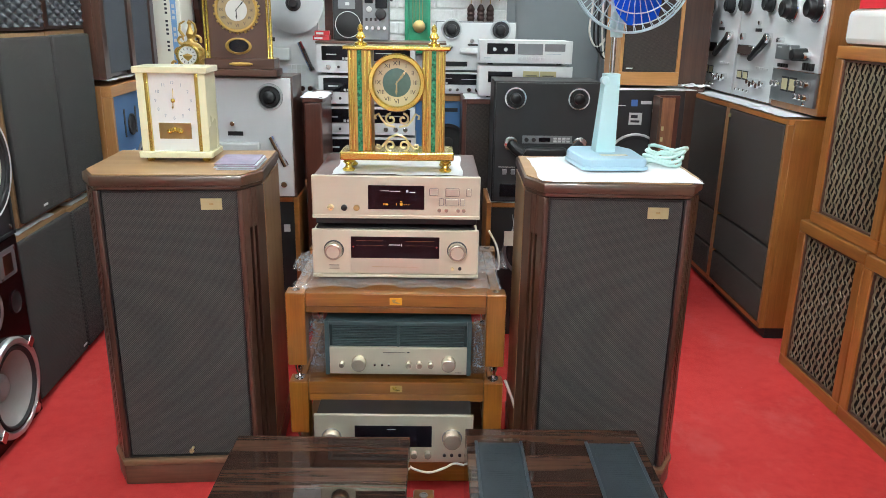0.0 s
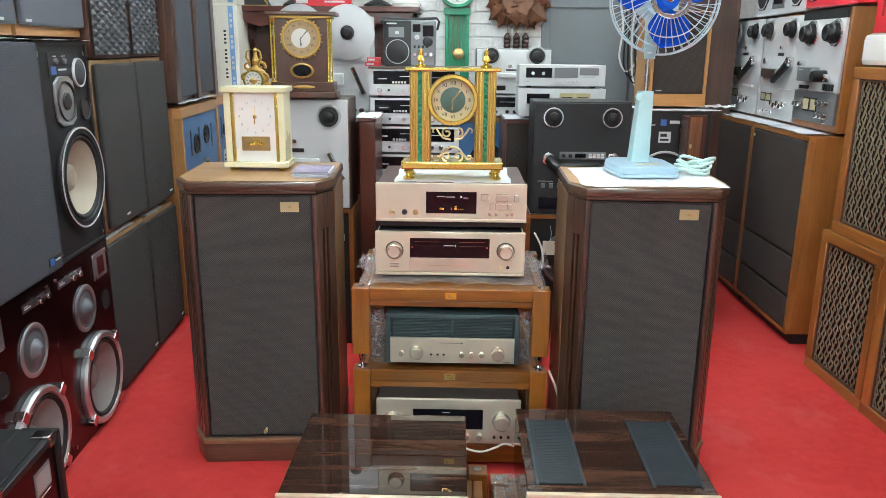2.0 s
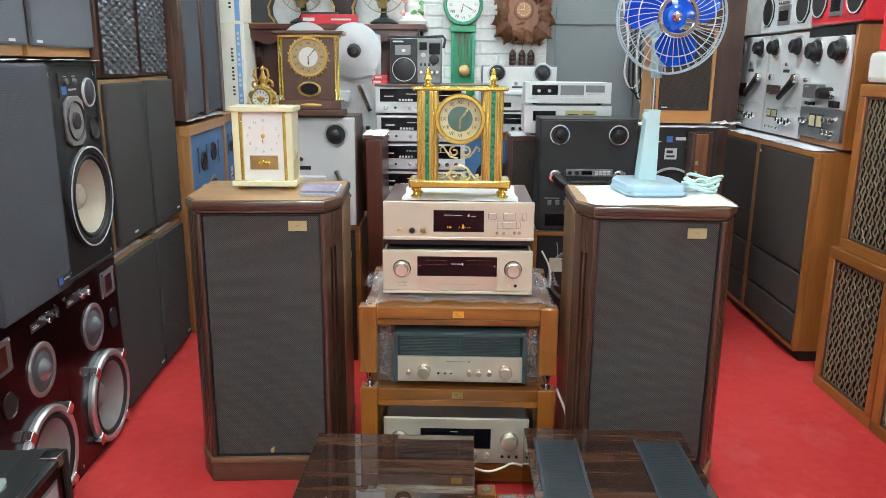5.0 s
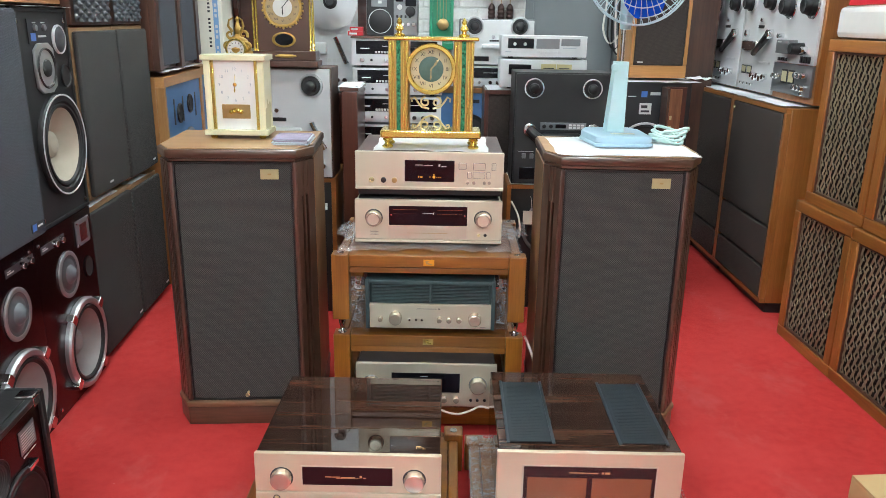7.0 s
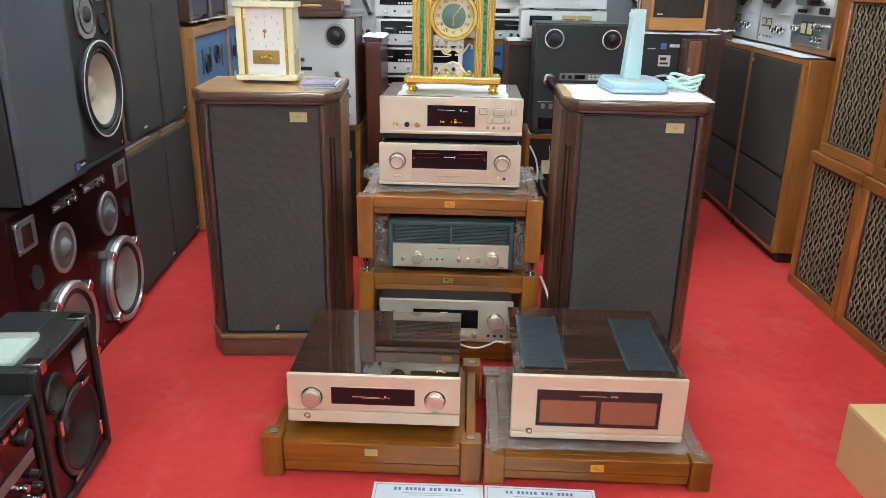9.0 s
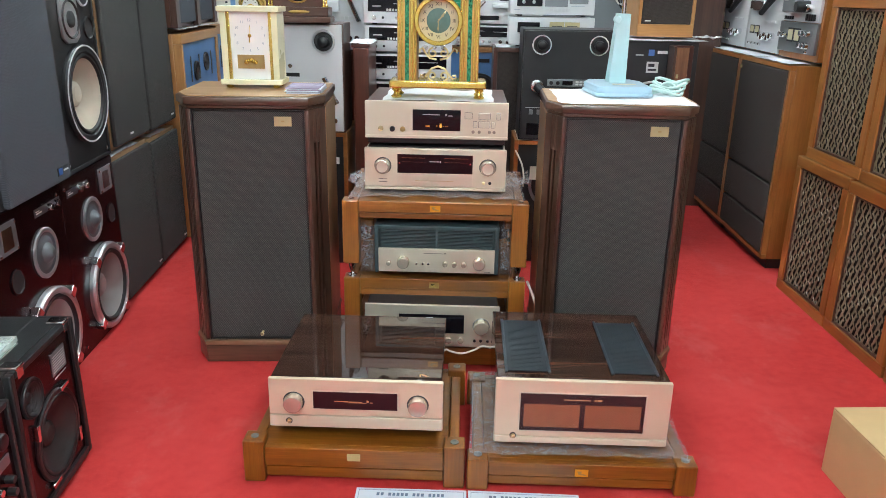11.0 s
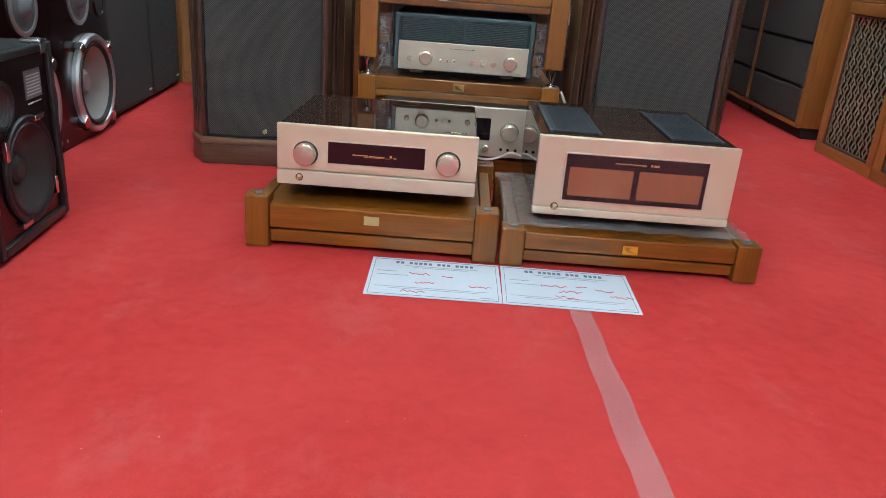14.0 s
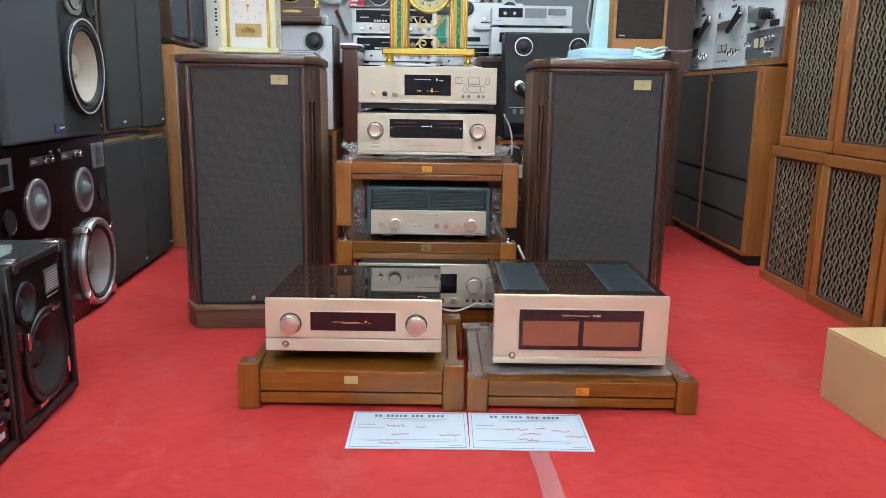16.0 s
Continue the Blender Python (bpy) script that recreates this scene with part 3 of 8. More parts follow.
for lx, ly, turn in LAMPS:
    fx = thing("ceiling_light", pose(lx, ly, CEIL, 0, 0, turn), "unseen white fluorescent batten light, added under the ceiling", "ceiling light", "ceiling battens")
    pbox("housing", fx, white_dial, -0.05, 0.05, -0.64, 0.64, -0.05, 0, 0.006)
    for dx in (-0.034, 0.034):
        part("tube", lathe(bmesh.new(), [(0, -0.6), (0.013, -0.6), (0.013, 0.6), (0, 0.6)], pose(dx, 0, -0.075, 90), 10), tube_glow, fx, "lit fluorescent tube")
    for y in (-0.61, 0.61):
        pbox("tube_holder", fx, white_dial, -0.05, 0.05, y - 0.009, y + 0.009, -0.09, -0.0502, 0.002)


# ---- the pair of tower loudspeakers ----
def tower_speaker(m, label):
    t = thing("tower_speaker", m, label, "loudspeaker", "pair of tower speakers")
    W, D, H, F, CX, CY = 0.243, 0.40, 0.95, 0.197, 0.046, 0.082
    plan = [(-F, 0), (F, 0), (W, CY), (W, D), (-W, D), (-W, CY)]
    inner = [(-F + 0.012, 0.030), (F - 0.012, 0.030), (W - 0.012, CY + 0.012), (W - 0.004, D - 0.01), (-W + 0.004, D - 0.01), (-W + 0.012, CY + 0.012)]
    part("cabinet", prism(bmesh.new(), inner, 0.06, H - 0.05), walnut_side, t)
    part("plinth", prism(bmesh.new(), [(x * 1.005, y - 0.004) for x, y in plan], 0, 0.066, 0.004), walnut_x, t)
    part("plinth_moulding", prism(bmesh.new(), [(x * 1.02, y - 0.009 if y < 0.2 else y) for x, y in plan], 0.0665, 0.086, 0.006), walnut_pale, t, "paler walnut moulding")
    cap = [(x * 1.015, y - 0.008 if y < 0.2 else y) for x, y in plan]
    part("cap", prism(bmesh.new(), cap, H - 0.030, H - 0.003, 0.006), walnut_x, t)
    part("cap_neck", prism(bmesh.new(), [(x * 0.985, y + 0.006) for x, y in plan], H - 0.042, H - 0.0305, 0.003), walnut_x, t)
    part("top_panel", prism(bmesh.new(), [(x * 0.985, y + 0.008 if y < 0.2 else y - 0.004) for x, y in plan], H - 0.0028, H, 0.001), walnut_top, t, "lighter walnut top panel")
    for s in (-1, 1):
        pbox("stile", t, walnut_z, min(s * 0.183, s * F), max(s * 0.183, s * F), 0.002, 0.031, 0.0865, H - 0.0425, 0.004)
        pbox("side_panel", t, walnut_side, min(s * (W - 0.0035), s * W), max(s * (W - 0.0035), s * W), CY + 0.012, D, 0.0865, H - 0.0425, 0.001)
        n = Vector((CY, -CX * s * s, 0)).normalized()
        ang = math.degrees(math.atan2(CY, CX))
        base = pose(s * F, 0.003, 0, 0, 0, ang if s > 0 else 180 - ang)
        L = math.hypot(CX, CY)
        sgn = 1 if s > 0 else -1

        def bay(x0, x1, d0, d1, z0, z1, nm, mt):
            bm = box(bmesh.new(), x0, x1, min(sgn * d0, sgn * d1), max(sgn * d0, sgn * d1), z0, z1, 0.0015, 1)
            bmesh.ops.transform(bm, matrix=base, verts=bm.verts)
            return part(nm, bm, mt, t)
        bay(0.002, L, 0.016, 0.026, 0.0865, H - 0.0425, "vent_back", black_plastic)
        for a, b in ((0.002, 0.026), (0.037, 0.047), (0.058, L)):
            bay(a, b, 0.0, 0.0155, 0.0865, H - 0.0425, "vent_slat", walnut_z)
        for z0, z1 in ((0.0865, 0.135), (H - 0.155, H - 0.0425)):
            bay(0.0262, 0.0368, 0.001, 0.0155, z0, z1, "vent_block", walnut_z)
            bay(0.0472, 0.0578, 0.001, 0.0155, z0, z1, "vent_block", walnut_z)
    bm = bmesh.new()
    for a in ((-0.183, -0.179, 0.087, H - 0.044), (0.179, 0.183, 0.087, H - 0.044), (-0.1785, 0.1785, 0.087, 0.091), (-0.1785, 0.1785, H - 0.048, H - 0.044)):
        box(bm, a[0], a[1], 0.006, 0.02, a[2], a[3])
    part("grille_bead", bm, black_plastic, t)
    part("grille", box(bmesh.new(), -0.1785, 0.1785, 0.010, 0.0295, 0.0915, H - 0.0485, 0.004), grille_dark, t, "dark brown woven grille cloth")
    plq = pbox("name_plate", t, brass_label, 0.084, 0.141, 0.006, 0.0095, 0.852, 0.884, 0.001, "small brass name plate")
    bars("mark", plq, brass_dull, [(0.107, 0.118, 0.866, 0.871)], 0.006)
    part("grille_lock", lathe(bmesh.new(), [(0, 0.026), (0.006, 0.026), (0.007, 0.02), (0.004, 0.016), (0.004, 0.0), (0, 0)][::-1], facing(0.004, 0.010, 0.115), 16), gold_pale, t, "small brass grille lock")
    return t


tower_speaker(pose(-0.684, 2.074, 0, 0, 0, 4.0), "walnut tower speaker with dark woven grille, under a cream clock")
tower_speaker(pose(0.528, 2.045, 0, 0, 0, -1.6), "walnut tower speaker with dark woven grille, under a pale blue fan")


# ---- equipment racks ----
def rack_frame(m, w, d, z_top, z_leg, label, rails, post_w=0.057, badge=None, spikes=True, low=False):
    """A post-and-rail stand. rails: spans (z0, z1) under the top."""
    t = thing("equipment_rack", m, label, "rack", "wooden equipment racks")
    h = w / 2
    up_wood, level_wood, deep_wood = (stand_z, stand_x, stand_y) if low else (rack_z, rack_x, rack_y)
    for sx in (-1, 1):
        for y in (0.0, d - post_w):
            x0 = -h if sx < 0 else h - post_w
            pst = pbox("post", t, up_wood, x0, x0 + post_w, y, y + post_w, z_leg, z_top, 0.004)
            c = (x0 + post_w / 2, y + post_w / 2)
            part("post_cup", lathe(bmesh.new(), [(0.0115, 0), (0.0115, 0.0018), (0.008, 0.002), (0.007, 0.0006), (0, 0.0006)], pose(*c, z_top), 20), silver_dark if low else chrome, pst)
            if spikes:
                part("spike", lathe(bmesh.new(), [(0.004, 0), (0.012, 0.03), (0.013, 0.035), (0.013, 0.045), (0.006, 0.047), (0.006, 0.0515)], pose(*c, z_leg - 0.0515), 20), chrome, pst, "polished steel spike")
                part("spike_cup", lathe(bmesh.new(), [(0, 0), (0.017, 0), (0.016, 0.005), (0.006, 0.006), (0, 0.002)], pose(*c, z_leg - 0.054), 20), chrome, pst)
    for i, (z0, z1) in enumerate(rails):
        pbox("rail", t, level_wood, -h + post_w + 0.0005, h - post_w - 0.0005, 0.006 + (0.008 if low else 0.004) * i, 0.03, z0, z1, 0.003)
        pbox("rail", t, level_wood, -h + post_w + 0.0005, h - post_w - 0.0005, d - 0.03, d - 0.006, z0, z1, 0.003)
        for sx in (-1, 1):
            x = sx * (h - 0.030)
            pbox("side_rail", t, deep_wood, x - 0.014, x + 0.014, post_w + 0.0005, d - post_w - 0.0005, z0, z1, 0.003)
    zt = rails[0][1]
    pbox("shelf_board", t, level_wood, -h + 0.046, h - 0.046, 0.0305, d - 0.0305, zt - 0.02, zt - 0.001, 0.002)
    if badge:
        bz, bm_, mk = badge
        bg = pbox("badge", t, bm_, -0.018, 0.018, 0.0035, 0.0057, bz - 0.011, bz + 0.011, 0.0008, "small gold badge")
        part("emblem", plate(bmesh.new(), [(-0.012, bz + 0.006), (0.002, bz + 0.006), (-0.003, bz + 0.001), (0.012, bz - 0.005), (0.012, bz - 0.007), (-0.008, bz - 0.004)], 0.0028, 0.0034), mk, bg)
    return t


RX = -0.0725
rack_frame(pose(RX, 2.135, 0), 0.645, 0.50, 0.594, 0.3645, "brown wooden rack tier on steel spikes, holding gold amplifiers", [(0.552, 0.592), (0.530, 0.5505)], badge=(0.570, orange_label, brass_dull))
rack_frame(pose(RX, 2.135, 0), 0.645, 0.50, 0.3105, 0.1365, "brown wooden rack tier on steel spikes, holding a green amplifier", [(0.268, 0.308), (0.243, 0.2665)], badge=(0.287, brass_dull, gold))
rack_frame(pose(RX, 2.06, 0), 0.645, 0.575, 0.0825, 0.0, "low brown wooden rack base on the red carpet", [(0.042, 0.081), (0.010, 0.0405)], spikes=False, low=True)
rack_frame(pose(-0.2545, 1.375, 0), 0.60, 0.49, 0.127, 0.0, "low brown wooden amplifier stand on the red carpet", [(0.050, 0.107), (0.012, 0.0435)], spikes=False, low=True, badge=(0.084, brass_label, brass_label))
rack_frame(pose(0.3600, 1.372, 0), 0.615, 0.50, 0.094, 0.0, "low brown wooden stand under a film-wrapped board", [(0.045, 0.086), (0.012, 0.0390)], spikes=False, low=True, badge=(0.061, orange_label, brass_dull))


def wrap(name, m, x0, x1, y0, y1, z, label, amp=0.004, seed=1.0, droop=0.0):
    t = part(name, sheet(bmesh.new(), x0, x1, y0, y1, z, 40, 32, amp, 22.0, seed, droop), film)
    t.matrix_basis = m
    return tagged(t, label, "plastic film")


wrap("plastic_film", pose(0.36, 1.372, 0), -0.300, 0.295, 0.030, 0.49, 0.0965, "crinkled clear plastic film covering the stand", 0.007, 3.0, 0.004)
wrap("plastic_film", pose(RX, 2.135, 0), -0.30, 0.31, 0.03, 0.48, 0.5965, "crinkled clear plastic film under the amplifier", 0.010, 7.0)
wrap("plastic_film", pose(RX, 2.135, 0), -0.27, 0.27, 0.06, 0.46, 0.3105, "crinkled clear plastic film on the rack shelf", 0.004, 11.0)
bag = part("plastic_film", sheet(bmesh.new(), -0.03, 0.03, -0.09, 0.09, 0, 10, 20, 0.03, 30.0, 4.0), film)
bag.matrix_basis = pose(-0.362, 2.30, 0.612, 0, 12, 0)
tagged(bag, "crumpled clear bag beside the amplifier", "plastic film")
bag = part("plastic_film", sheet(bmesh.new(), -0.05, 0.05, -0.10, 0.10, 0, 14, 20, 0.035, 26.0, 14.0), film)
bag.matrix_basis = pose(0.215, 2.32, 0.607, 0, -10, 0)
tagged(bag, "crumpled clear bag beside the amplifier", "plastic film")
for k, bx in enumerate((-0.318, 0.183)):
    bag = part("plastic_film", sheet(bmesh.new(), -0.022, 0.022, -0.085, 0.085, 0, 10, 22, 0.016, 30.0, 24.0 + k), film)
    bag.matrix_basis = pose(bx, 2.22, 0.415, 90, 0, 0)
    tagged(bag, "clear film hanging beside the green amplifier", "plastic film")


# ---- amplifiers and players ----
def feet(t, w, d, h, material=rubber, r=0.022):
    for sx in (-1, 1):
        for y in (0.06, d - 0.05):
            part("foot", lathe(bmesh.new(), [(0, 0), (r, 0), (r * 1.08, h * 0.6), (r, h), (0, h)], pose(sx * (w / 2 - 0.07), y, 0), 20), material, t)


def disc_player(m):
    t = thing("disc_player", m, "champagne gold disc player on a dark glossy base", "disc player")
    w, d, h, z0 = 0.493, 0.39, 0.121, 0.036
    feet(t, w, d, 0.010)
    pbox("base", t, black_plastic, -w / 2 + 0.008, w / 2 - 0.008, 0.012, d, 0.010, z0 - 0.001, 0.003)
    pbox("case", t, mahogany, -w / 2 + 0.003, w / 2 - 0.003, 0.0145, d, z0, z0 + h - 0.002, 0.004, "dark lacquered case")
    fp = pbox("front_panel", t, champagne, -w / 2, w / 2, 0, 0.014, z0, z0 + h, 0.003)
    pbox("lip", t, champagne, -w / 2, w / 2, -0.003, 0.012, z0 - 0.006, z0 + 0.004, 0.002)
    win = pbox("display_window", t, black_gloss, -0.082, 0.083, -0.0012, 0.001, z0 + 0.022, z0 + 0.094, 0.0006)
    bars("marks", win, ink_white, [(-0.047, -0.02, z0 + 0.077, z0 + 0.079), (-0.018, 0.012, z0 + 0.076, z0 + 0.078), (0.030, 0.036, z0 + 0.074, z0 + 0.081), (0.040, 0.056, z0 + 0.073, z0 + 0.075)], -0.0014)
    bars("digits", win, display_glow, [(-0.037, -0.034, z0 + 0.035, z0 + 0.041), (-0.031, -0.023, z0 + 0.035, z0 + 0.040), (0.001, 0.003, z0 + 0.035, z0 + 0.041), (0.011, 0.019, z0 + 0.034, z0 + 0.042), (0.012, 0.018, z0 + 0.044, z0 + 0.047), (0.022, 0.025, z0 + 0.036, z0 + 0.038), (0.029, 0.032, z0 + 0.036, z0 + 0.038), (0.036, 0.039, z0 + 0.036, z0 + 0.038)], -0.0014, label="glowing amber digits")
    for x, z, a, b in ((0.110, 0.076, 0.012, 0.010), (0.165, 0.075, 0.019, 0.011), (0.213, 0.075, 0.006, 0.011), (0.133, 0.046, 0.006, 0.010), (0.164, 0.046, 0.019, 0.010), (0.195, 0.046, 0.006, 0.010)):
        pbox("button", t, champagne_pale, x - a, x + a, -0.003, 0.002, z0 + z - b, z0 + z + b, 0.001)
        bm = bmesh.new()
        for q in ((x - a - 0.0012, x - a, z - b, z + b), (x + a, x + a + 0.0012, z - b, z + b), (x - a, x + a, z - b - 0.0012, z - b), (x - a, x + a, z + b, z + b + 0.0012)):
            box(bm, q[0], q[1], -0.0006, 0.001, z0 + q[2], z0 + q[3])
        part("button_gap", bm, ink_black, t)
    for x in (0.127, 0.148, 0.183, 0.199):
        knob(t, x, z0 + 0.021, 0.0055, 0.006, knob_metal, name="small_button")
    for x, mt in ((-0.192, gold_pale), (-0.152, black_plastic), (-0.116, brass_dull)):
        knob(t, x, z0 + 0.026, 0.009, 0.008, mt, name="small_knob")
    return t


def main_amplifier(m):
    t = thing("integrated_amplifier", m, "champagne gold amplifier with two knobs and dark meter window", "amplifier")
    w, d, h, z0 = 0.497, 0.40, 0.146, 0.012
    feet(t, w, d, z0)
    pbox("case", t, champagne_pale, -w / 2 + 0.004, w / 2 - 0.004, 0.0155, d, z0 + 0.001, z0 + h - 0.003, 0.003)
    pbox("front_panel", t, champagne, -w / 2, w / 2, 0, 0.015, z0 + 0.008, z0 + h, 0.004)
    pbox("lip", t, champagne, -w / 2, w / 2, -0.004, 0.013, z0 - 0.002, z0 + 0.0078, 0.002)
    win = pbox("meter_window", t, black_gloss, -0.133, 0.131, -0.0012, 0.001, z0 + 0.058, z0 + 0.125, 0.0006)
    bars("meter_scale", win, amber_panel, [(-0.118, -0.036, z0 + 0.112, z0 + 0.113), (0.030, 0.115, z0 + 0.112, z0 + 0.113), (-0.118, -0.036, z0 + 0.098, z0 + 0.0985), (0.030, 0.115, z0 + 0.098, z0 + 0.0985)], -0.0014)
    bars("mark", win, ink_white, [(-0.020, 0.014, z0 + 0.099, z0 + 0.1015), (0.016, 0.019, z0 + 0.096, z0 + 0.104)], -0.0014)
    for x in (-0.1255, 0.1225):
        knob(t, x, z0 + 0.094, 0.003, 0.003, chrome, name="screw", seg=12)
    fl = pbox("flap", t, champagne_pale, -0.134, 0.131, -0.0022, 0.0, z0 + 0.012, z0 + 0.0565, 0.001)
    bars("marks", fl, brass_dull, [(-0.07, 0.065, z0 + 0.031, z0 + 0.0322)], -0.0024)
    for x in (-0.184, 0.184):
        ringpart(t, "knob_recess", x, z0 + 0.083, 0.0268, 0.030, 0.0, 0.0012, ink_black)
        k = knob(t, x, z0 + 0.083, 0.0265, 0.026, knob_metal)
        part("face", lathe(bmesh.new(), [(0.019, 0.0005), (0.017, 0.0), (0, 0.0)], facing(x, -0.0262, z0 + 0.083), 28), champagne_pale, k)
    pbox("power_button", t, champagne_pale, -0.197, -0.171, -0.003, 0.001, z0 + 0.026, z0 + 0.034, 0.001)
    bars("button_gap", t, ink_black, [(-0.199, -0.169, z0 + 0.024, z0 + 0.0255), (-0.199, -0.169, z0 + 0.0345, z0 + 0.036)], 0.0)
    knob(t, 0.171, z0 + 0.027, 0.005, 0.006, gold_pale, name="small_knob")
    disc(t, "socket", 0.193, z0 + 0.027, 0.0055, 0.0, -0.001, black_plastic)
    return t


def green_amplifier(m):
    t = thing("power_amplifier", m, "grey-green amplifier with slatted vent and gold control panel", "amplifier")
    w, d, h = 0.436, 0.36, 0.186
    feet(t, w, d, 0.012, champagne_pale)
    pbox("case", t, green_grey, -w / 2, w / 2, 0.006, d, 0.012, h, 0.004)
    pbox("frame_side", t, green_grey, -w / 2, -w / 2 + 0.013, -0.006, 0.0055, 0.012, h, 0.002)
    pbox("frame_side", t, green_grey, w / 2 - 0.013, w / 2, -0.006, 0.0055, 0.012, h, 0.002)
    pbox("frame_top", t, green_grey, -w / 2 + 0.0132, w / 2 - 0.0132, -0.006, 0.0055, h - 0.012, h, 0.002)
    pbox("vent_back", t, green_dark, -w / 2 + 0.0132, w / 2 - 0.0132, 0.0035, 0.0055, 0.104, h - 0.0122, 0)
    for i in range(13):
        z = 0.108 + i * 0.0052
        for x0, x1 in ((-0.196, -0.004), (0.004, 0.196)):
            pbox("vent_slat", t, green_grey, x0, x1, -0.001, 0.0033, z, z + 0.0026, 0)
    pbox("vent_divider", t, green_grey, -0.0036, 0.0036, -0.003, 0.0033, 0.104, h - 0.0122, 0.001)
    pbox("control_panel", t, champagne_pale, -w / 2 + 0.0132, w / 2 - 0.0132, -0.007, 0.005, 0.016, 0.103, 0.002, "brushed gold control panel")
    for x in (-0.117, 0.150):
        k = knob(t, x, 0.055, 0.0215, 0.026, knob_metal, y=-0.007)
    for x, r in ((-0.168, 0.008), (0.031, 0.009), (0.063, 0.009), (0.097, 0.009)):
        knob(t, x, 0.052 - 0.002, r, 0.016, knob_metal, y=-0.007, name="small_knob", seg=20)
    for x in (-0.070, -0.048, -0.028):
        knob(t, x, 0.050, 0.004, 0.010, chrome, y=-0.007, name="toggle", seg=12)
    bars("marks", t, ink_black, [(-0.045, 0.022, 0.0865, 0.0878), (0.026, 0.034, 0.086, 0.089), (0.17, 0.19, 0.022, 0.0235)], -0.0071)
    return t


def floor_amplifier(m):
    t = thing("stereo_amplifier", m, "silver-gold amplifier with two knobs on the lowest rack", "amplifier")
    w, d, h = 0.468, 0.40, 0.166
    feet(t, w, d, 0.012)
    pbox("case", t, black_plastic, -w / 2 + 0.006, w / 2 - 0.006, 0.0125, d, 0.012, h - 0.004, 0.003)
    pbox("front_panel", t, champagne_pale, -w / 2, w / 2, 0, 0.012, 0.010, h, 0.003)
    win = pbox("display_window", t, black_gloss, -0.115, 0.112, -0.0012, 0.001, 0.062, 0.132, 0.0006)
    bars("scratch", win, ink_white, [(-0.02, 0.005, 0.120, 0.1215)], -0.0014)
    for x in (-0.183, 0.172):
        ringpart(t, "knob_recess", x, 0.092, 0.0268, 0.030, 0.0, 0.0012, silver_dark)
        knob(t, x, 0.092, 0.0265, 0.026, knob_metal)
    for x in (-0.16, -0.11, 0.060, 0.101):
        knob(t, x, 0.038, 0.0105, 0.014, knob_metal, name="small_knob", seg=20)
    for x in (0.150, 0.172, 0.196):
        knob(t, x, 0.036, 0.0048, 0.006, black_plastic, name="small_button", seg=12)
    return t


def preamplifier(m):
    t = thing("preamplifier", m, "champagne gold preamplifier with glossy ebony case, two knobs", "amplifier")
    w, d, h = 0.472, 0.45, 0.155
    for sx in (-1, 1):
        for y, low in ((0.06, -0.008), (d - 0.05, 0.0)):
            part("foot", lathe(bmesh.new(), [(0, low), (0.022, low), (0.024, low * 0.4 + 0.008), (0.022, 0.014), (0, 0.014)], pose(sx * (w / 2 - 0.07), y, 0), 20), rubber, t)
    pbox("case", t, ebony, -w / 2 + 0.004, w / 2 - 0.004, 0.0145, d, 0.014, h, 0.003, "glossy striped ebony case")
    pbox("front_panel", t, champagne_carpet_tint, -w / 2, w / 2, 0, 0.014, 0.048, h + 0.001, 0.003, "brushed champagne front panel, tinted for the carpet's reflection")
    pbox("lower_panel", t, champagne, -w / 2, w / 2, -0.003, 0.014, 0.012, 0.0465, 0.003)
    fr = pbox("window_frame", t, champagne, -0.119, 0.117, -0.0015, 0.001, 0.067, 0.123, 0.001)
    win = pbox("display_window", fr, red_window, -0.115, 0.113, -0.0022, -0.0004, 0.0695, 0.1205, 0.0006)
    bars("mark", win, ink_gold, [(-0.057, -0.02, 0.0925, 0.0945), (-0.018, 0.018, 0.0915, 0.0935), (0.030, 0.036, 0.092, 0.098), (0.039, 0.046, 0.0905, 0.0925), (-0.03, 0.03, 0.0895, 0.0903)], -0.0024)
    for x in (-0.168, 0.168):
        ringpart(t, "knob_recess", x, 0.088, 0.0262, 0.0295, 0.0, 0.0012, ink_black)
        knob(t, x, 0.088, 0.0258, 0.024, knob_metal)
    ringpart(t, "button_recess", -0.182, 0.031, 0.0068, 0.009, -0.003, 0.0015, ink_black, 20)
    knob(t, -0.182, 0.031, 0.0065, 0.006, gold_pale, y=-0.003, name="power_button", seg=16)
    flat_bars("emblem", t, ink_gold, [(0.170, 0.173, 0.035, 0.048), (0.173, 0.183, 0.046, 0.048), (0.176, 0.190, 0.040, 0.042), (0.186, 0.194, 0.035, 0.037)], h)
    return t


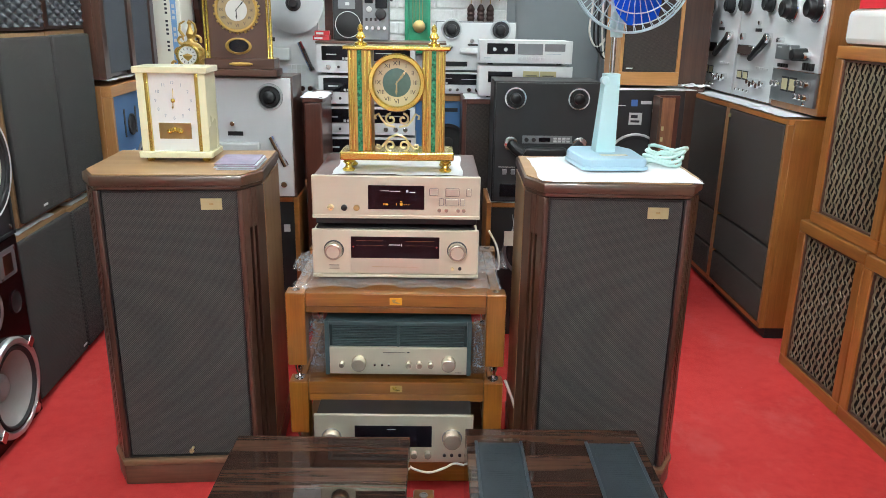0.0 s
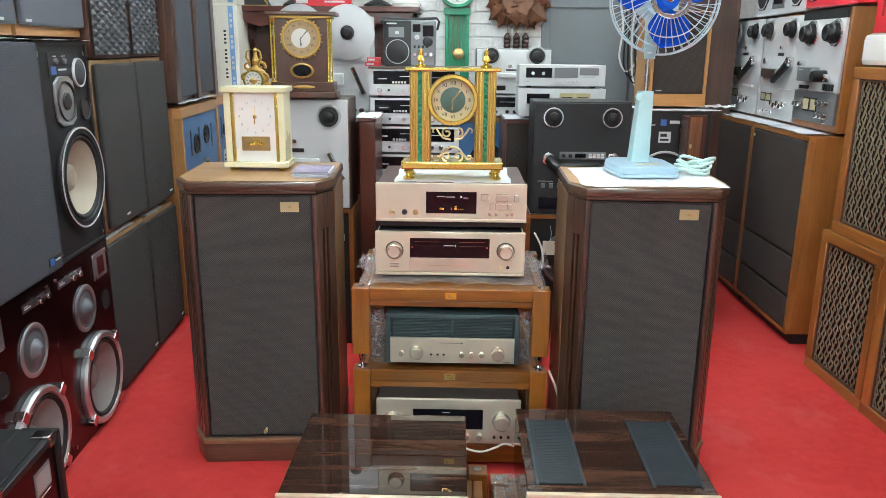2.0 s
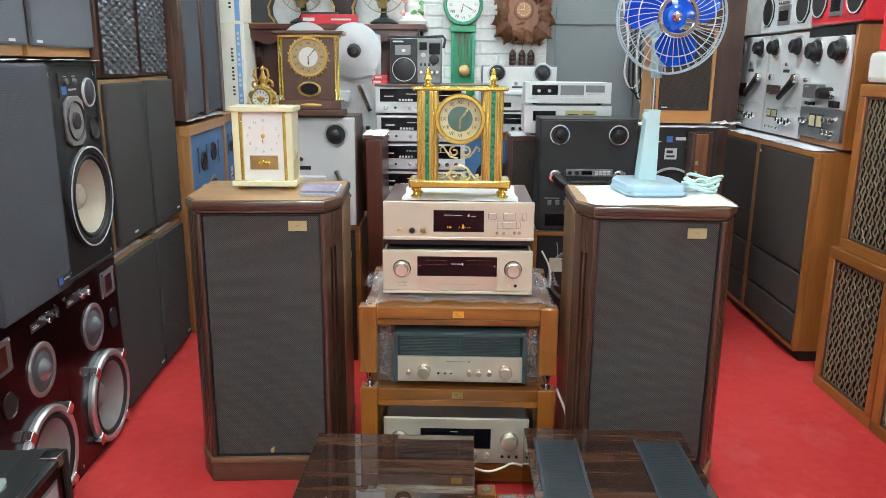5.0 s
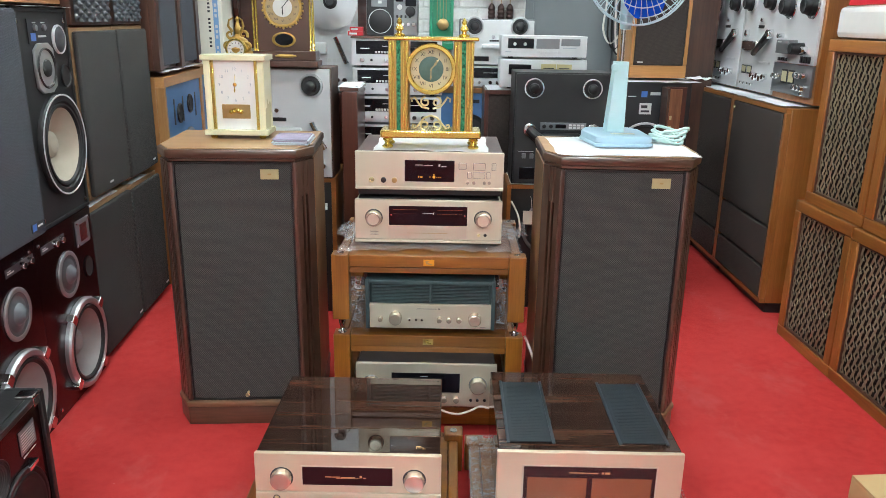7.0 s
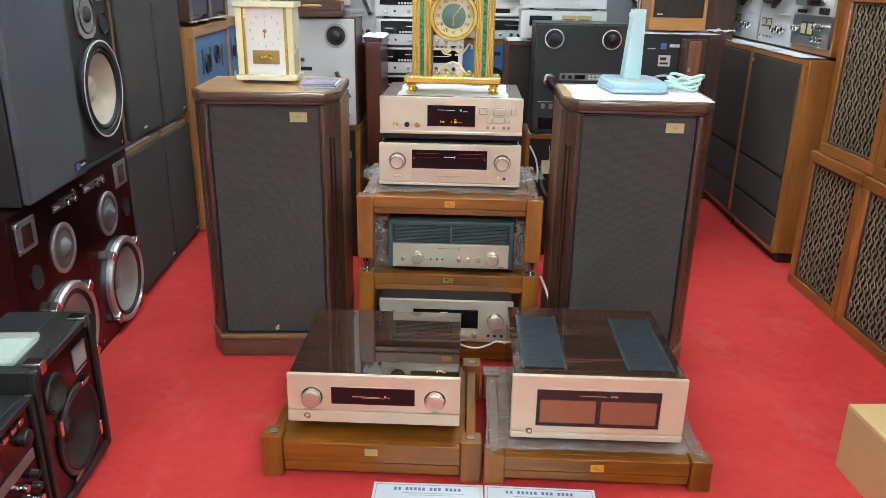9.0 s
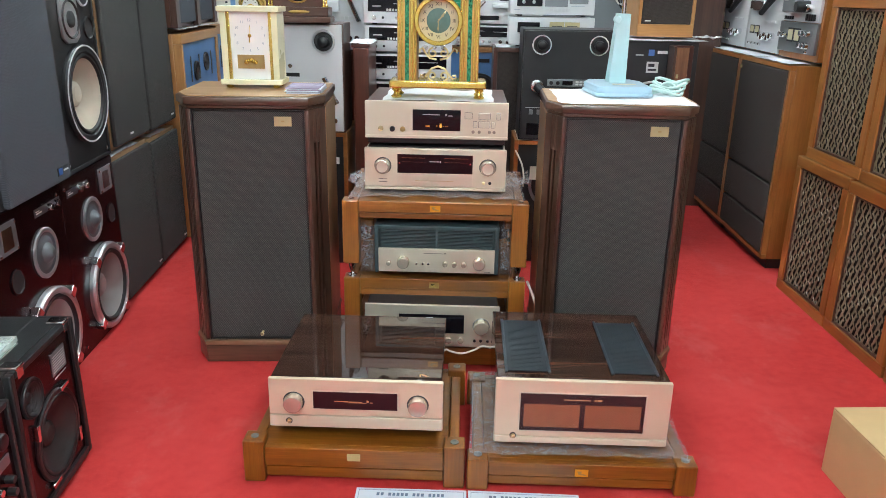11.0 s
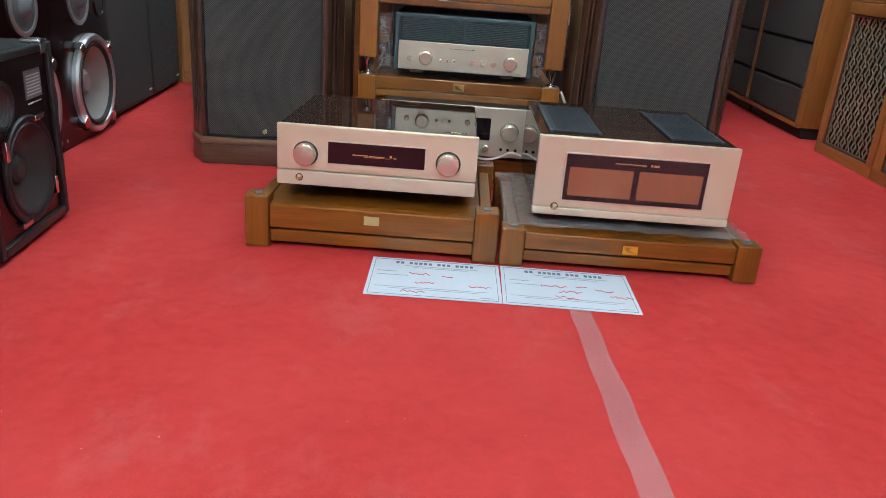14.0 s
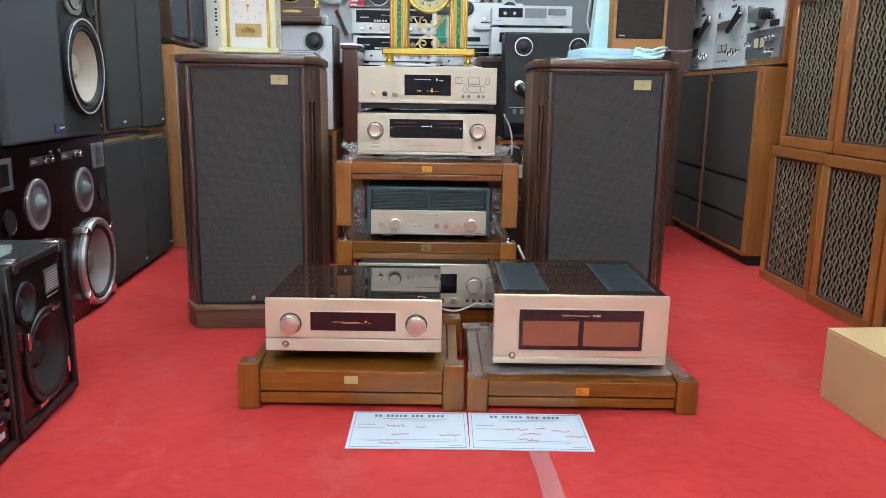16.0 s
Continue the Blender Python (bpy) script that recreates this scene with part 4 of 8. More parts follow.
def big_power_amplifier(m):
    t = thing("meter_amplifier", m, "champagne gold power amplifier with twin meters, ebony case", "amplifier")
    w, d, h = 0.468, 0.45, 0.20
    feet(t, w, d, 0.014)
    pbox("case", t, ebony, -w / 2 + 0.004, w / 2 - 0.004, 0.0145, d, 0.014, h, 0.003, "glossy striped ebony case")
    pbox("front_panel", t, champagne_carpet_tint, -w / 2, w / 2, 0, 0.014, 0.030, h + 0.001, 0.003, "brushed champagne front panel, tinted for the carpet's reflection")
    pbox("lower_panel", t, champagne, -w / 2, w / 2, -0.003, 0.014, 0.010, 0.0295, 0.004)
    fr = pbox("window_frame", t, champagne_pale, -0.170, 0.170, -0.0015, 0.001, 0.047, 0.165, 0.001)
    win = pbox("meter_window", fr, red_window, -0.166, 0.166, -0.0022, -0.0004, 0.050, 0.162, 0.0006)
    for x0, x1 in ((-0.156, -0.007), (0.007, 0.156)):
        mtr = pbox("meter", win, amber_panel, x0, x1, -0.0029, -0.0024, 0.062, 0.131, 0.0, "copper-toned meter plate")
    glass = pbox("window_glass", fr, window_glass, -0.166, 0.166, -0.0050, -0.0038, 0.050, 0.162, 0, "clear window glass")
    bars("mark", win, ink_gold, [(-0.052, -0.01, 0.1455, 0.1475), (-0.008, 0.02, 0.145, 0.147), (0.030, 0.035, 0.144, 0.149), (0.038, 0.050, 0.144, 0.149)], -0.0031)
    ringpart(t, "button_recess", -0.182, 0.032, 0.0068, 0.009, 0.0, 0.0035, ink_black, 20)
    knob(t, -0.182, 0.032, 0.0065, 0.008, gold_pale, name="power_button", seg=16)
    for x0, x1 in ((-0.200, -0.092), (0.086, 0.198)):
        gr = pbox("vent", t, vent_paint, x0, x1, 0.048, 0.375, h + 0.0002, h + 0.004, 0.001, "blue-grey ventilation grille")
        bm = bmesh.new()
        for a in ((x0 - 0.008, x0 - 0.0002, 0.04, 0.383), (x1 + 0.0002, x1 + 0.008, 0.04, 0.383)):
            box(bm, a[0], a[1], a[2], a[3], h + 0.0002, h + 0.005, 0.001)
        part("vent_frame", bm, vent_frame_paint, gr)
        for i in range(40):
            pbox("vent_slat", gr, vent_paint, x0 + 0.010, x1 - 0.010, 0.054 + i * 0.0079, 0.0592 + i * 0.0079, h + 0.0041, h + 0.0045, 0)
    return t


disc_player(pose(-0.076, 2.235, 0.765))
main_amplifier(pose(-0.078, 2.235, 0.602))
green_amplifier(pose(-0.066, 2.147, 0.320))
floor_amplifier(pose(-0.075, 2.045, 0.0845))
preamplifier(pose(-0.2525, 1.425, 0.1355, -1.25))
big_power_amplifier(pose(0.3565, 1.425, 0.110))
# papers and tray squeezed between player and amplifier
tray = thing("instrument_tray", pose(-0.078, 2.245, 0.7605), "thin black board with papers between two units", "board")
pbox("board", tray, black_plastic, -0.236, 0.236, 0.0, 0.36, 0.0, 0.0045, 0.001)
for k, (a, b, mt) in enumerate(((-0.24, -0.02, paper), (0.02, 0.235, tissue))):
    lf = part("leaflet", sheet(bmesh.new(), a, b, -0.006, 0.2, 0.7495 + 0.0015 * k, 16, 10, 0.0025, 9.0, 2.0 + k), mt)
    lf.matrix_basis = pose(-0.078, 2.245, 0)
    tagged(lf, "thin white leaflet lying on the amplifier", "paper")
cable("loose_cable", [(0.20, 2.24, 0.76), (0.225, 2.26, 0.71), (0.236, 2.28, 0.66), (0.24, 2.33, 0.61)], 0.003, cord_white, "thin pale cord beside the amplifier")
cable("loose_cable", [(0.262, 2.20, 0.29), (0.285, 2.16, 0.24), (0.300, 2.14, 0.18), (0.298, 2.13, 0.10), (0.29, 2.12, 0.03), (0.27, 2.10, 0.006)], 0.0045, cord_white, "white cord hanging beside the rack")
cable("loose_cable", [(-0.045, 2.018, 0.128), (-0.02, 1.995, 0.108), (0.03, 1.985, 0.100), (0.075, 1.99, 0.112), (0.105, 1.995, 0.124), (0.15, 2.0, 0.112), (0.185, 2.02, 0.11)], 0.0035, cord_white, "white cord looped across the lowest amplifier")

# ---- papers, tape and box on the carpet ----
for px, rz, seed in ((-0.0955, 0.4, 1), (0.2045, -0.6, 2)):
    t = thing("warranty_sheet", pose(px, 1.2585, 0.001, 0, 0, rz), "white printed form with red handwriting lying on carpet", "paper", "printed forms")
    part("sheet", box(bmesh.new(), -0.1485, 0.1485, -0.105, 0.105, 0, 0.0012), paper, t)
    rnd = random.Random(seed)
    flat_bars("border", t, print_blue, [(-0.141, 0.141, 0.0965, 0.0975), (-0.141, 0.141, -0.0975, -0.0965), (-0.141, -0.140, -0.0964, 0.0964), (0.140, 0.141, -0.0964, 0.0964)], 0.0012)
    xs, sp = -0.092, []
    for wd in (2, 5, 3, 4):
        for _ in range(wd):
            sp.append((xs, xs + 0.0075, 0.074, 0.086))
            xs += 0.0112
        xs += 0.009
    flat_bars("heading", t, print_blue, sp, 0.0012)
    flat_bars("small_print", t, print_grey, [(-0.07, 0.10, 0.062, 0.064), (-0.05, 0.075, 0.054, 0.0556), (-0.13, -0.085, 0.026, 0.028), (-0.13, -0.06, 0.006, 0.0075), (-0.13, 0.12, -0.058, -0.0565), (-0.10, 0.10, -0.066, -0.0648), (0.10, 0.132, -0.088, -0.086)], 0.0012)
    bm = bmesh.new()
    for cx, cy, n in ((-0.055, 0.020, 5), (0.02, 0.014, 3), (-0.04, -0.028, 5), (0.075, -0.032, 6), (-0.07, -0.078, 6)) if seed == 1 else ((-0.06, 0.006, 7), (-0.02, -0.020, 6), (0.06, 0.0, 5), (0.09, -0.028, 6), (-0.03, -0.05, 6), (0.02, 0.012, 3)):
        pts = [Vector((cx + 0.0046 * i + rnd.uniform(-0.003, 0.003), cy + rnd.uniform(-0.0065, 0.0065), 0.0016)) for i in range(n * 2)]
        sweep(bm, pts, 0.0010, 5)
    part("handwriting", bm, ink_red, t, "red pen scrawl")
tp = part("floor_tape", sheet(bmesh.new(), -0.024, 0.024, -0.60, 1.16, 0.0010, 8, 60, 0.0010, 30.0, 6.0), tape_film)
tp.matrix_basis = pose(0.2665, 0, 0, 0, 0, 2.5)
tagged(tp, "strip of clear tape stuck along the red carpet", "tape")

bx = thing("cardboard_box", pose(1.068, 1.520, 0, 0, 0, 4.5), "closed plain kraft cardboard box on the carpet", "box")
pbox("body", bx, kraft, 0, 0.47, -0.44, 0, 0, 0.199, 0.004)
pbox("flap", bx, kraft, 0.001, 0.2345, -0.439, -0.001, 0.1992, 0.2035, 0.001)
pbox("flap", bx, kraft, 0.2355, 0.469, -0.439, -0.001, 0.1992, 0.2035, 0.001)
pbox("packing_tape", bx, kraft_tape, 0.205, 0.265, -0.441, 0.001, 0.2036, 0.2042, 0)


# ---- row of loudspeakers along one side ----
LEFT_YAW = 4.27
LEFT_O = Vector((-1.363, 2.514, 0))
LEFT_U = Vector((-math.sin(radians(LEFT_YAW)), math.cos(radians(LEFT_YAW)), 0))


def left_at(s, z, back=0.0):
    """Pose of a thing in the side row: s along the row, front turned to the aisle."""
    p = LEFT_O + LEFT_U * s + Vector((-LEFT_U.y, LEFT_U.x, 0)) * back
    return pose(p.x, p.y, z, 0, 0, 90 + LEFT_YAW)


def monitor_speaker(m):
    t = thing("studio_monitor", m, "black studio monitor, grille off, with pale-coned woofer", "loudspeaker", "stacked studio monitors")
    w, d, h = 0.40, 0.36, 0.70
    part("cabinet", welled_box(w, h, d, 0.004, [(0.040, 0.250, 0.145)]), black_paint, t)
    bm = bmesh.new()
    for a in ((-w / 2, -w / 2 + 0.012, 0, h), (w / 2 - 0.012, w / 2, 0, h), (-w / 2 + 0.012, w / 2 - 0.012, 0, 0.012), (-w / 2 + 0.012, w / 2 - 0.012, h - 0.012, h)):
        box(bm, a[0], a[1], -0.004, 0.0035, a[2], a[3], 0.001, 1)
    part("front_edge", bm, black_paint, t)
    driver(t, 0.040, 0.250, 0.172, cone_white, black_paint, y=0.0035, cap=cone_white, proud=0.018, ring_w=0.16, sunk=True)
    ringpart(t, "woofer_trim", 0.040, 0.250, 0.166, 0.172, -0.0155, 0.002, silver)
    mid = part("midrange", plate(bmesh.new(), [(-0.078, 0.45), (-0.045, 0.430), (0.025, 0.430), (0.058, 0.45), (0.062, 0.51), (0.058, 0.57), (0.025, 0.59), (-0.045, 0.59), (-0.078, 0.57), (-0.082, 0.51)], -0.006, 0.003, 0.002), steel_ring, t, "silver-framed midrange")
    part("dome", lathe(bmesh.new(), [(0.066, 0.0065), (0.063, 0.012), (0.056, 0.004), (0.03, 0.0), (0.027, 0.012), (0, 0.024)], facing(-0.010, 0.0, 0.51), 32), cone_black, mid)
    tw = ringpart(t, "tweeter", 0.125, 0.598, 0.043, 0.049, 0.003, 0.008, silver)
    part("dome", lathe(bmesh.new(), [(0.043, 0.006), (0.036, 0.010), (0.02, 0.014), (0, 0.016)], facing(0.125, 0.003, 0.598), 28), foam, tw)
    pt = ringpart(t, "port", 0.150, 0.475, 0.036, 0.040, 0.003, 0.006, black_plastic)
    part("port_tube", lathe(bmesh.new(), [(0.0365, 0.004), (0.035, 0.001), (0, 0.0012)], facing(0.150, 0.003, 0.475), 28), cone_black, pt)
    lb = pbox("control_plate", t, ink_black, -0.095, 0.055, 0.0, 0.0035, 0.588, 0.665, 0.001)
    bars("blue_mark", lb, label_blue, [(-0.080, -0.045, 0.597, 0.622)], 0.0)
    bars("marks", lb, ink_white, [(-0.030, 0.03, 0.608, 0.614), (-0.06, -0.035, 0.652, 0.655), (0.0, 0.03, 0.652, 0.655)], 0.0)
    for x in (-0.048, 0.015):
        knob(t, x, 0.638, 0.010, 0.008, silver_dark, name="level_knob", seg=16)
    for x in (-0.17, 0.17):
        for z in (0.03, 0.66):
            knob(t, x, z, 0.008, 0.004, chrome, name="grille_socket", seg=14)
    return t


def covered_monitor(m):
    t = thing("covered_monitor", m, "dark grey monitor speaker with its cloth grille on", "loudspeaker", "stacked studio monitors")
    w, d, h = 0.42, 0.36, 0.70
    pbox("cabinet", t, black_paint, -w / 2, w / 2, 0.0, d, 0, h, 0.004)
    pbox("grille", t, grille_grey, -w / 2 + 0.003, w / 2 - 0.003, -0.026, -0.0005, 0.004, h - 0.004, 0.010)
    b = pbox("badge", t, ink_black, 0.105, 0.185, -0.0285, -0.0262, 0.028, 0.056, 0.0008)
    bars("blue_mark", b, label_blue, [(0.110, 0.137, 0.031, 0.053)], -0.0286)
    bars("marks", b, ink_white, [(0.144, 0.180, 0.039, 0.045)], -0.0286)
    return t


def maroon_speaker(m, flip=1):
    t = thing("maroon_speaker", m, "dark maroon lacquered three-way speaker with metal-ringed woofer", "loudspeaker", "maroon speakers")
    w, d, h = 0.462, 0.36, 0.652
    f = flip
    part("cabinet", welled_box(w, h, d, 0.0, [(0.043, 0.180, 0.143)]), maroon_lacquer, t)
    wx = 0.043
    wf = driver(t, wx, 0.180, 0.168, cone_grey, steel_ring, y=-0.001, cap=cone_grey, proud=0.022, ring_w=0.15, sunk=True)
    for a in (40, 130, 220, 310):
        cx, cz = wx + 0.168 * math.cos(radians(a)), 0.180 + 0.168 * math.sin(radians(a))
        bm = box(bmesh.new(), -0.016, 0.016, -0.028, 0, -0.018, 0.018, 0.003)
        bmesh.ops.transform(bm, matrix=pose(cx, 0, cz, 0, -a + 90, 0), verts=bm.verts)
        part("clamp", bm, chrome, wf)
    mx = -0.012 if f > 0 else 0.075
    md = ringpart(t, "midrange", mx, 0.462, 0.068, 0.083, -0.001, 0.006, steel_ring)
    part("dome", lathe(bmesh.new(), [(0.069, 0.003), (0.056, 0.001), (0.035, 0.006), (0.028, 0.016), (0.012, 0.028), (0, 0.030)], facing(mx, -0.001, 0.462), 32), dome_grey, md)
    hx = 0.140 * f
    hn = pbox("horn_tweeter", t, silver_dark, hx - 0.058, hx + 0.058, -0.006, -0.0005, 0.530, 0.625, 0.003)
    pbox("horn_mouth", hn, chrome, hx - 0.030, hx + 0.030, -0.0075, -0.0062, 0.545, 0.610, 0.002)
    for dx in (-0.05, 0.05):
        for z in (0.538, 0.617):
            knob(t, hx + dx, z, 0.005, 0.003, chrome, y=-0.006, name="screw", seg=10)
    cp = pbox("control_plate", t, ink_black, -0.115 * f - 0.075, -0.115 * f + 0.105, -0.002, -0.0005, 0.585, 0.612, 0.0008)
    bars("marks", cp, ink_white, [(-0.115 * f - 0.065, -0.115 * f - 0.025, 0.594, 0.598), (-0.115 * f - 0.065, -0.115 * f - 0.04, 0.601, 0.604)], -0.0022)
    for dx in (0.02, 0.07):
        knob(t, -0.115 * f + dx, 0.5985, 0.011, 0.016, chrome, y=-0.002, name="level_knob", seg=18)
    px = 0.165 if f > 0 else -0.115
    p = ringpart(t, "port", px, 0.435, 0.036, 0.041, -0.0005, 0.004, maroon_lacquer)
    part("port_tube", lathe(bmesh.new(), [(0.0365, 0.002), (0.035, 0.0002), (0, 0.0004)], facing(px, -0.0005, 0.435), 24), cone_black, p)
    for x in (-0.2, 0.2):
        for z in (0.03, 0.62):
            knob(t, x, z, 0.006, 0.003, chrome, name="grille_socket", seg=12)
    return t


def cloth_speaker(m, w, h, d, g, label, edge=oak_x, mark=0, group="cloth-fronted speakers", foot=0.014):
    t = thing("cloth_speaker", m, label, "loudspeaker", group)
    pbox("cabinet", t, edge, -w / 2, w / 2, 0.0, d, 0, h, 0.003)
    pbox("grille", t, g, -w / 2 + 0.004, w / 2 - 0.004, -0.022, -0.0005, foot, h - 0.014, 0.009)
    if mark:
        pbox("badge", t, ink_white, mark - 0.018, mark + 0.018, -0.0235, -0.0222, 0.040, 0.048, 0)
    return t


def foam_speaker(m, w, h, d):
    t = thing("foam_fronted_speaker", m, "speaker in a walnut case with black egg-crate foam front", "loudspeaker", "foam-fronted speakers")
    pbox("cabinet", t, walnut_z, -w / 2, w / 2, 0.0, d, 0, h, 0.003)
    bm = bmesh.new()
    nx, nz = 72, 132
    x0, x1, z0, z1 = -w / 2 + 0.018, w / 2 - 0.018, 0.012, h - 0.012
    g = []
    for j in range(nz + 1):
        row = []
        for i in range(nx + 1):
            u, v = i / nx, j / nz
            hgt = 0.006 + 0.013 * (0.5 - 0.5 * math.cos(u * 2 * math.pi * 9)) ** 1.2 * (0.5 - 0.5 * math.cos((v * 22 + (0.5 if int(u * 9) % 2 else 0)) * 2 * math.pi)) ** 1.2
            row.append(bm.verts.new((x0 + (x1 - x0) * u, -hgt, z0 + (z1 - z0) * v)))
        g.append(row)
    for j in range(nz):
        for i in range(nx):
            bm.faces.new((g[j][i], g[j][i + 1], g[j + 1][i + 1], g[j + 1][i]))
    part("foam_grille", bm, foam, t, "black egg-crate foam")
    return t


# lower tier
maroon_speaker(left_at(-0.2325, 0.0), 1)
maroon_speaker(left_at(-0.697, 0.0), -1)
cloth_speaker(left_at(0.236, 0.012, 0.022), 0.462, 0.615, 0.34, grille_charcoal, "grey cloth-fronted floor speaker with worn wooden edges", mark=0.195)
cloth_speaker(left_at(0.682, 0.012, 0.022), 0.408, 0.605, 0.34, grille_charcoal, "grey cloth-fronted floor speaker with worn wooden edges", mark=0.16)
for s, w in ((0.236, 0.44), (0.682, 0.39)):
    b = thing("speaker_plinth", left_at(s, 0.0, 0.035), "low black plinth under a cloth-fronted speaker", "plinth", "low plinths")
    pbox("board", b, black_paint, -w / 2, w / 2, 0, 0.30, 0, 0.0115, 0.001)
# middle tier
monitor_speaker(left_at(-0.201, 0.657))
covered_monitor(left_at(-0.618, 0.657, 0.0))
cloth_speaker(left_at(0.285, 0.648, 0.022), 0.415, 0.645, 0.34, grille_charcoal, "tall grey cloth-fronted speaker stacked on another", mark=-0.03)
cloth_speaker(left_at(0.694, 0.640, 0.022), 0.385, 0.655, 0.34, grille_charcoal, "tall grey cloth-fronted speaker stacked on another", mark=0.13)
for s, w, z in ((0.25, 0.40, 0.6275), (0.69, 0.34, 0.6175)):
    lf = part("tissue_sheet", sheet(bmesh.new(), -w / 2, w / 2 - 0.1, -0.006, 0.25, 0.001, 26, 14, 0.006, 18.0, s * 9), tissue)
    lf.matrix_basis = left_at(s, z, 0.022)
    tagged(lf, "crumpled white tissue between stacked speakers", "paper")
# upper tier
cv = part("tissue_sheet", sheet(bmesh.new(), -0.42, 0.215, -0.02, 0.30, 0.001, 40, 16, 0.005, 16.0, 3.3), tissue)
cv.matrix_basis = left_at(-0.21, 1.3575)
tagged(cv, "white tissue laid over the monitor speakers", "paper")
cloth_speaker(left_at(-0.160, 1.372, 0.04), 0.46, 0.60, 0.30, grille_grey_lit, "dark grey bookshelf speaker with a small badge", orange_wood_x, -0.19, "upper speakers", 0.03)
cloth_speaker(left_at(-0.645, 1.372, 0.04), 0.46, 0.60, 0.30, grille_grey_lit, "dark grey bookshelf speaker with a small badge", orange_wood_x, 0.13, "upper speakers", 0.03)
foam_speaker(left_at(0.275, 1.3, 0.012), 0.395, 0.72, 0.32)
foam_speaker(left_at(0.668, 1.302, 0.012), 0.375, 0.72, 0.32)


def blue_monitor(m, w, h, d, label):
    t = thing("blue_baffle_speaker", m, label, "loudspeaker", "blue-fronted speakers")
    pbox("cabinet", t, orange_wood, -w / 2, w / 2, 0.03, d, 0, h, 0.003)
    for x0, x1 in ((-w / 2, -w / 2 + 0.024), (w / 2 - 0.024, w / 2)):
        pbox("frame_side", t, orange_wood, x0, x1, -0.015, 0.0295, 0.0505, h - 0.0505, 0.003)
    pbox("frame_rail", t, orange_wood_x, -w / 2, w / 2, -0.015, 0.0295, h - 0.05, h, 0.003)
    pbox("frame_rail", t, orange_wood_x, -w / 2, w / 2, -0.015, 0.0295, 0, 0.05, 0.003)
    pbox("baffle", t, baffle_blue, -w / 2 + 0.0242, w / 2 - 0.0242, -0.004, 0.0295, 0.0505, h - 0.0505, 0, "matt blue baffle")
    k = w / 0.72
    for x, z, r in ((-0.10 * k, h - 0.20, 0.05 * k), (0.10 * k, h - 0.17, 0.05 * k)):
        driver(t, x, z, r, cone_black, black_plastic, y=-0.005, name="midrange")
    for x in (-0.19, -0.03, 0.22):
        pbox("slot", t, black_plastic, x * k - 0.010, x * k + 0.010, -0.0065, -0.0042, h - 0.25, h - 0.12, 0.002)
    lb = pbox("control_plate", t, ink_white, -0.16 * k, -0.08 * k, -0.0065, -0.0042, h - 0.40, h - 0.32, 0.001)
    bars("marks", lb, ink_black, [(-0.15 * k, -0.09 * k, h - 0.385, h - 0.375), (-0.15 * k, -0.11 * k, h - 0.36, h - 0.35)], -0.0065)
    driver(t, 0.06 * k, h - 0.46, 0.165 * k, cone_black, silver_dark, y=-0.005)
    driver(t, 0.0, h - 0.80, 0.17 * k, cone_black, silver_dark, y=-0.005) if h > 0.95 else None
    driver(t, -0.20 * k, h - 0.45, 0.06 * k, cone_black, black_plastic, y=-0.005, name="tweeter")
    return t


blue_monitor(left_at(1.315, 0.0, -0.025), 0.73, 1.055, 0.36, "large speaker in orange wood with a blue baffle")
blue_monitor(left_at(1.93, 0.0, -0.02), 0.48, 1.065, 0.36, "speaker in orange wood with a blue baffle")
tl = thing("slatted_speaker", left_at(1.325, 1.085, -0.02), "tall walnut speaker with two dark cloth panels", "loudspeaker")
pbox("cabinet", tl, walnut_z, -0.41, 0.40, 0.012, 0.32, 0, 0.95, 0.003)
for x0, x1 in ((-0.41, -0.345), (-0.03, 0.03), (0.335, 0.40)):
    pbox("stile", tl, walnut_z, x0, x1, -0.02, 0.0115, 0, 0.95, 0.003)
for x0, x1 in ((-0.3445, -0.0305), (0.0305, 0.3345)):
    pbox("grille", tl, grille_grey, x0, x1, -0.010, 0.0115, 0.02, 0.93, 0.004)
cv = part("tissue_sheet", sheet(bmesh.new(), -0.38, 0.38, -0.02, 0.28, 0.001, 30, 12, 0.005, 16.0, 8.3), tissue)
cv.matrix_basis = left_at(1.325, 1.072, -0.02)
tagged(cv, "white tissue sheet under the slatted speaker", "paper")


# ---- portable amplifier on the carpet ----
def combo_at(s, z=0.0, back=0.0):
    return pose(-1.036 + math.sin(radians(5)) * -s * 1.0 - back, 1.489 + s, z, 0, 0, 95)


cb = thing("portable_speaker", combo_at(-0.172), "black vinyl portable speaker with chrome latches, on carpet", "loudspeaker")
w, h, d = 0.346, 0.430, 0.22
pbox("cabinet", cb, black_vinyl, -w / 2, w / 2, 0.085, d, 0.012, h, 0.006)
for q in ((-w / 2, -w / 2 + 0.012, 0.012, h), (w / 2 - 0.012, w / 2, 0.012, h), (-w / 2 + 0.0121, w / 2 - 0.0121, 0.012, 0.024), (-w / 2 + 0.0121, w / 2 - 0.0121, h - 0.012, h)):
    pbox("side_board", cb, black_vinyl, q[0], q[1], 0.0139, 0.0849, q[2], q[3], 0.001)
bm = bmesh.new()
for a in ((-w / 2, -w / 2 + 0.020, 0.012, h), (w / 2 - 0.020, w / 2, 0.012, h), (-w / 2 + 0.0202, w / 2 - 0.0202, 0.012, 0.034), (-w / 2 + 0.0202, w / 2 - 0.0202, h - 0.018, h)):
    box(bm, a[0], a[1], -0.006, 0.0138, a[2], a[3], 0.004, 2)
part("edge_trim", bm, black_vinyl, cb)
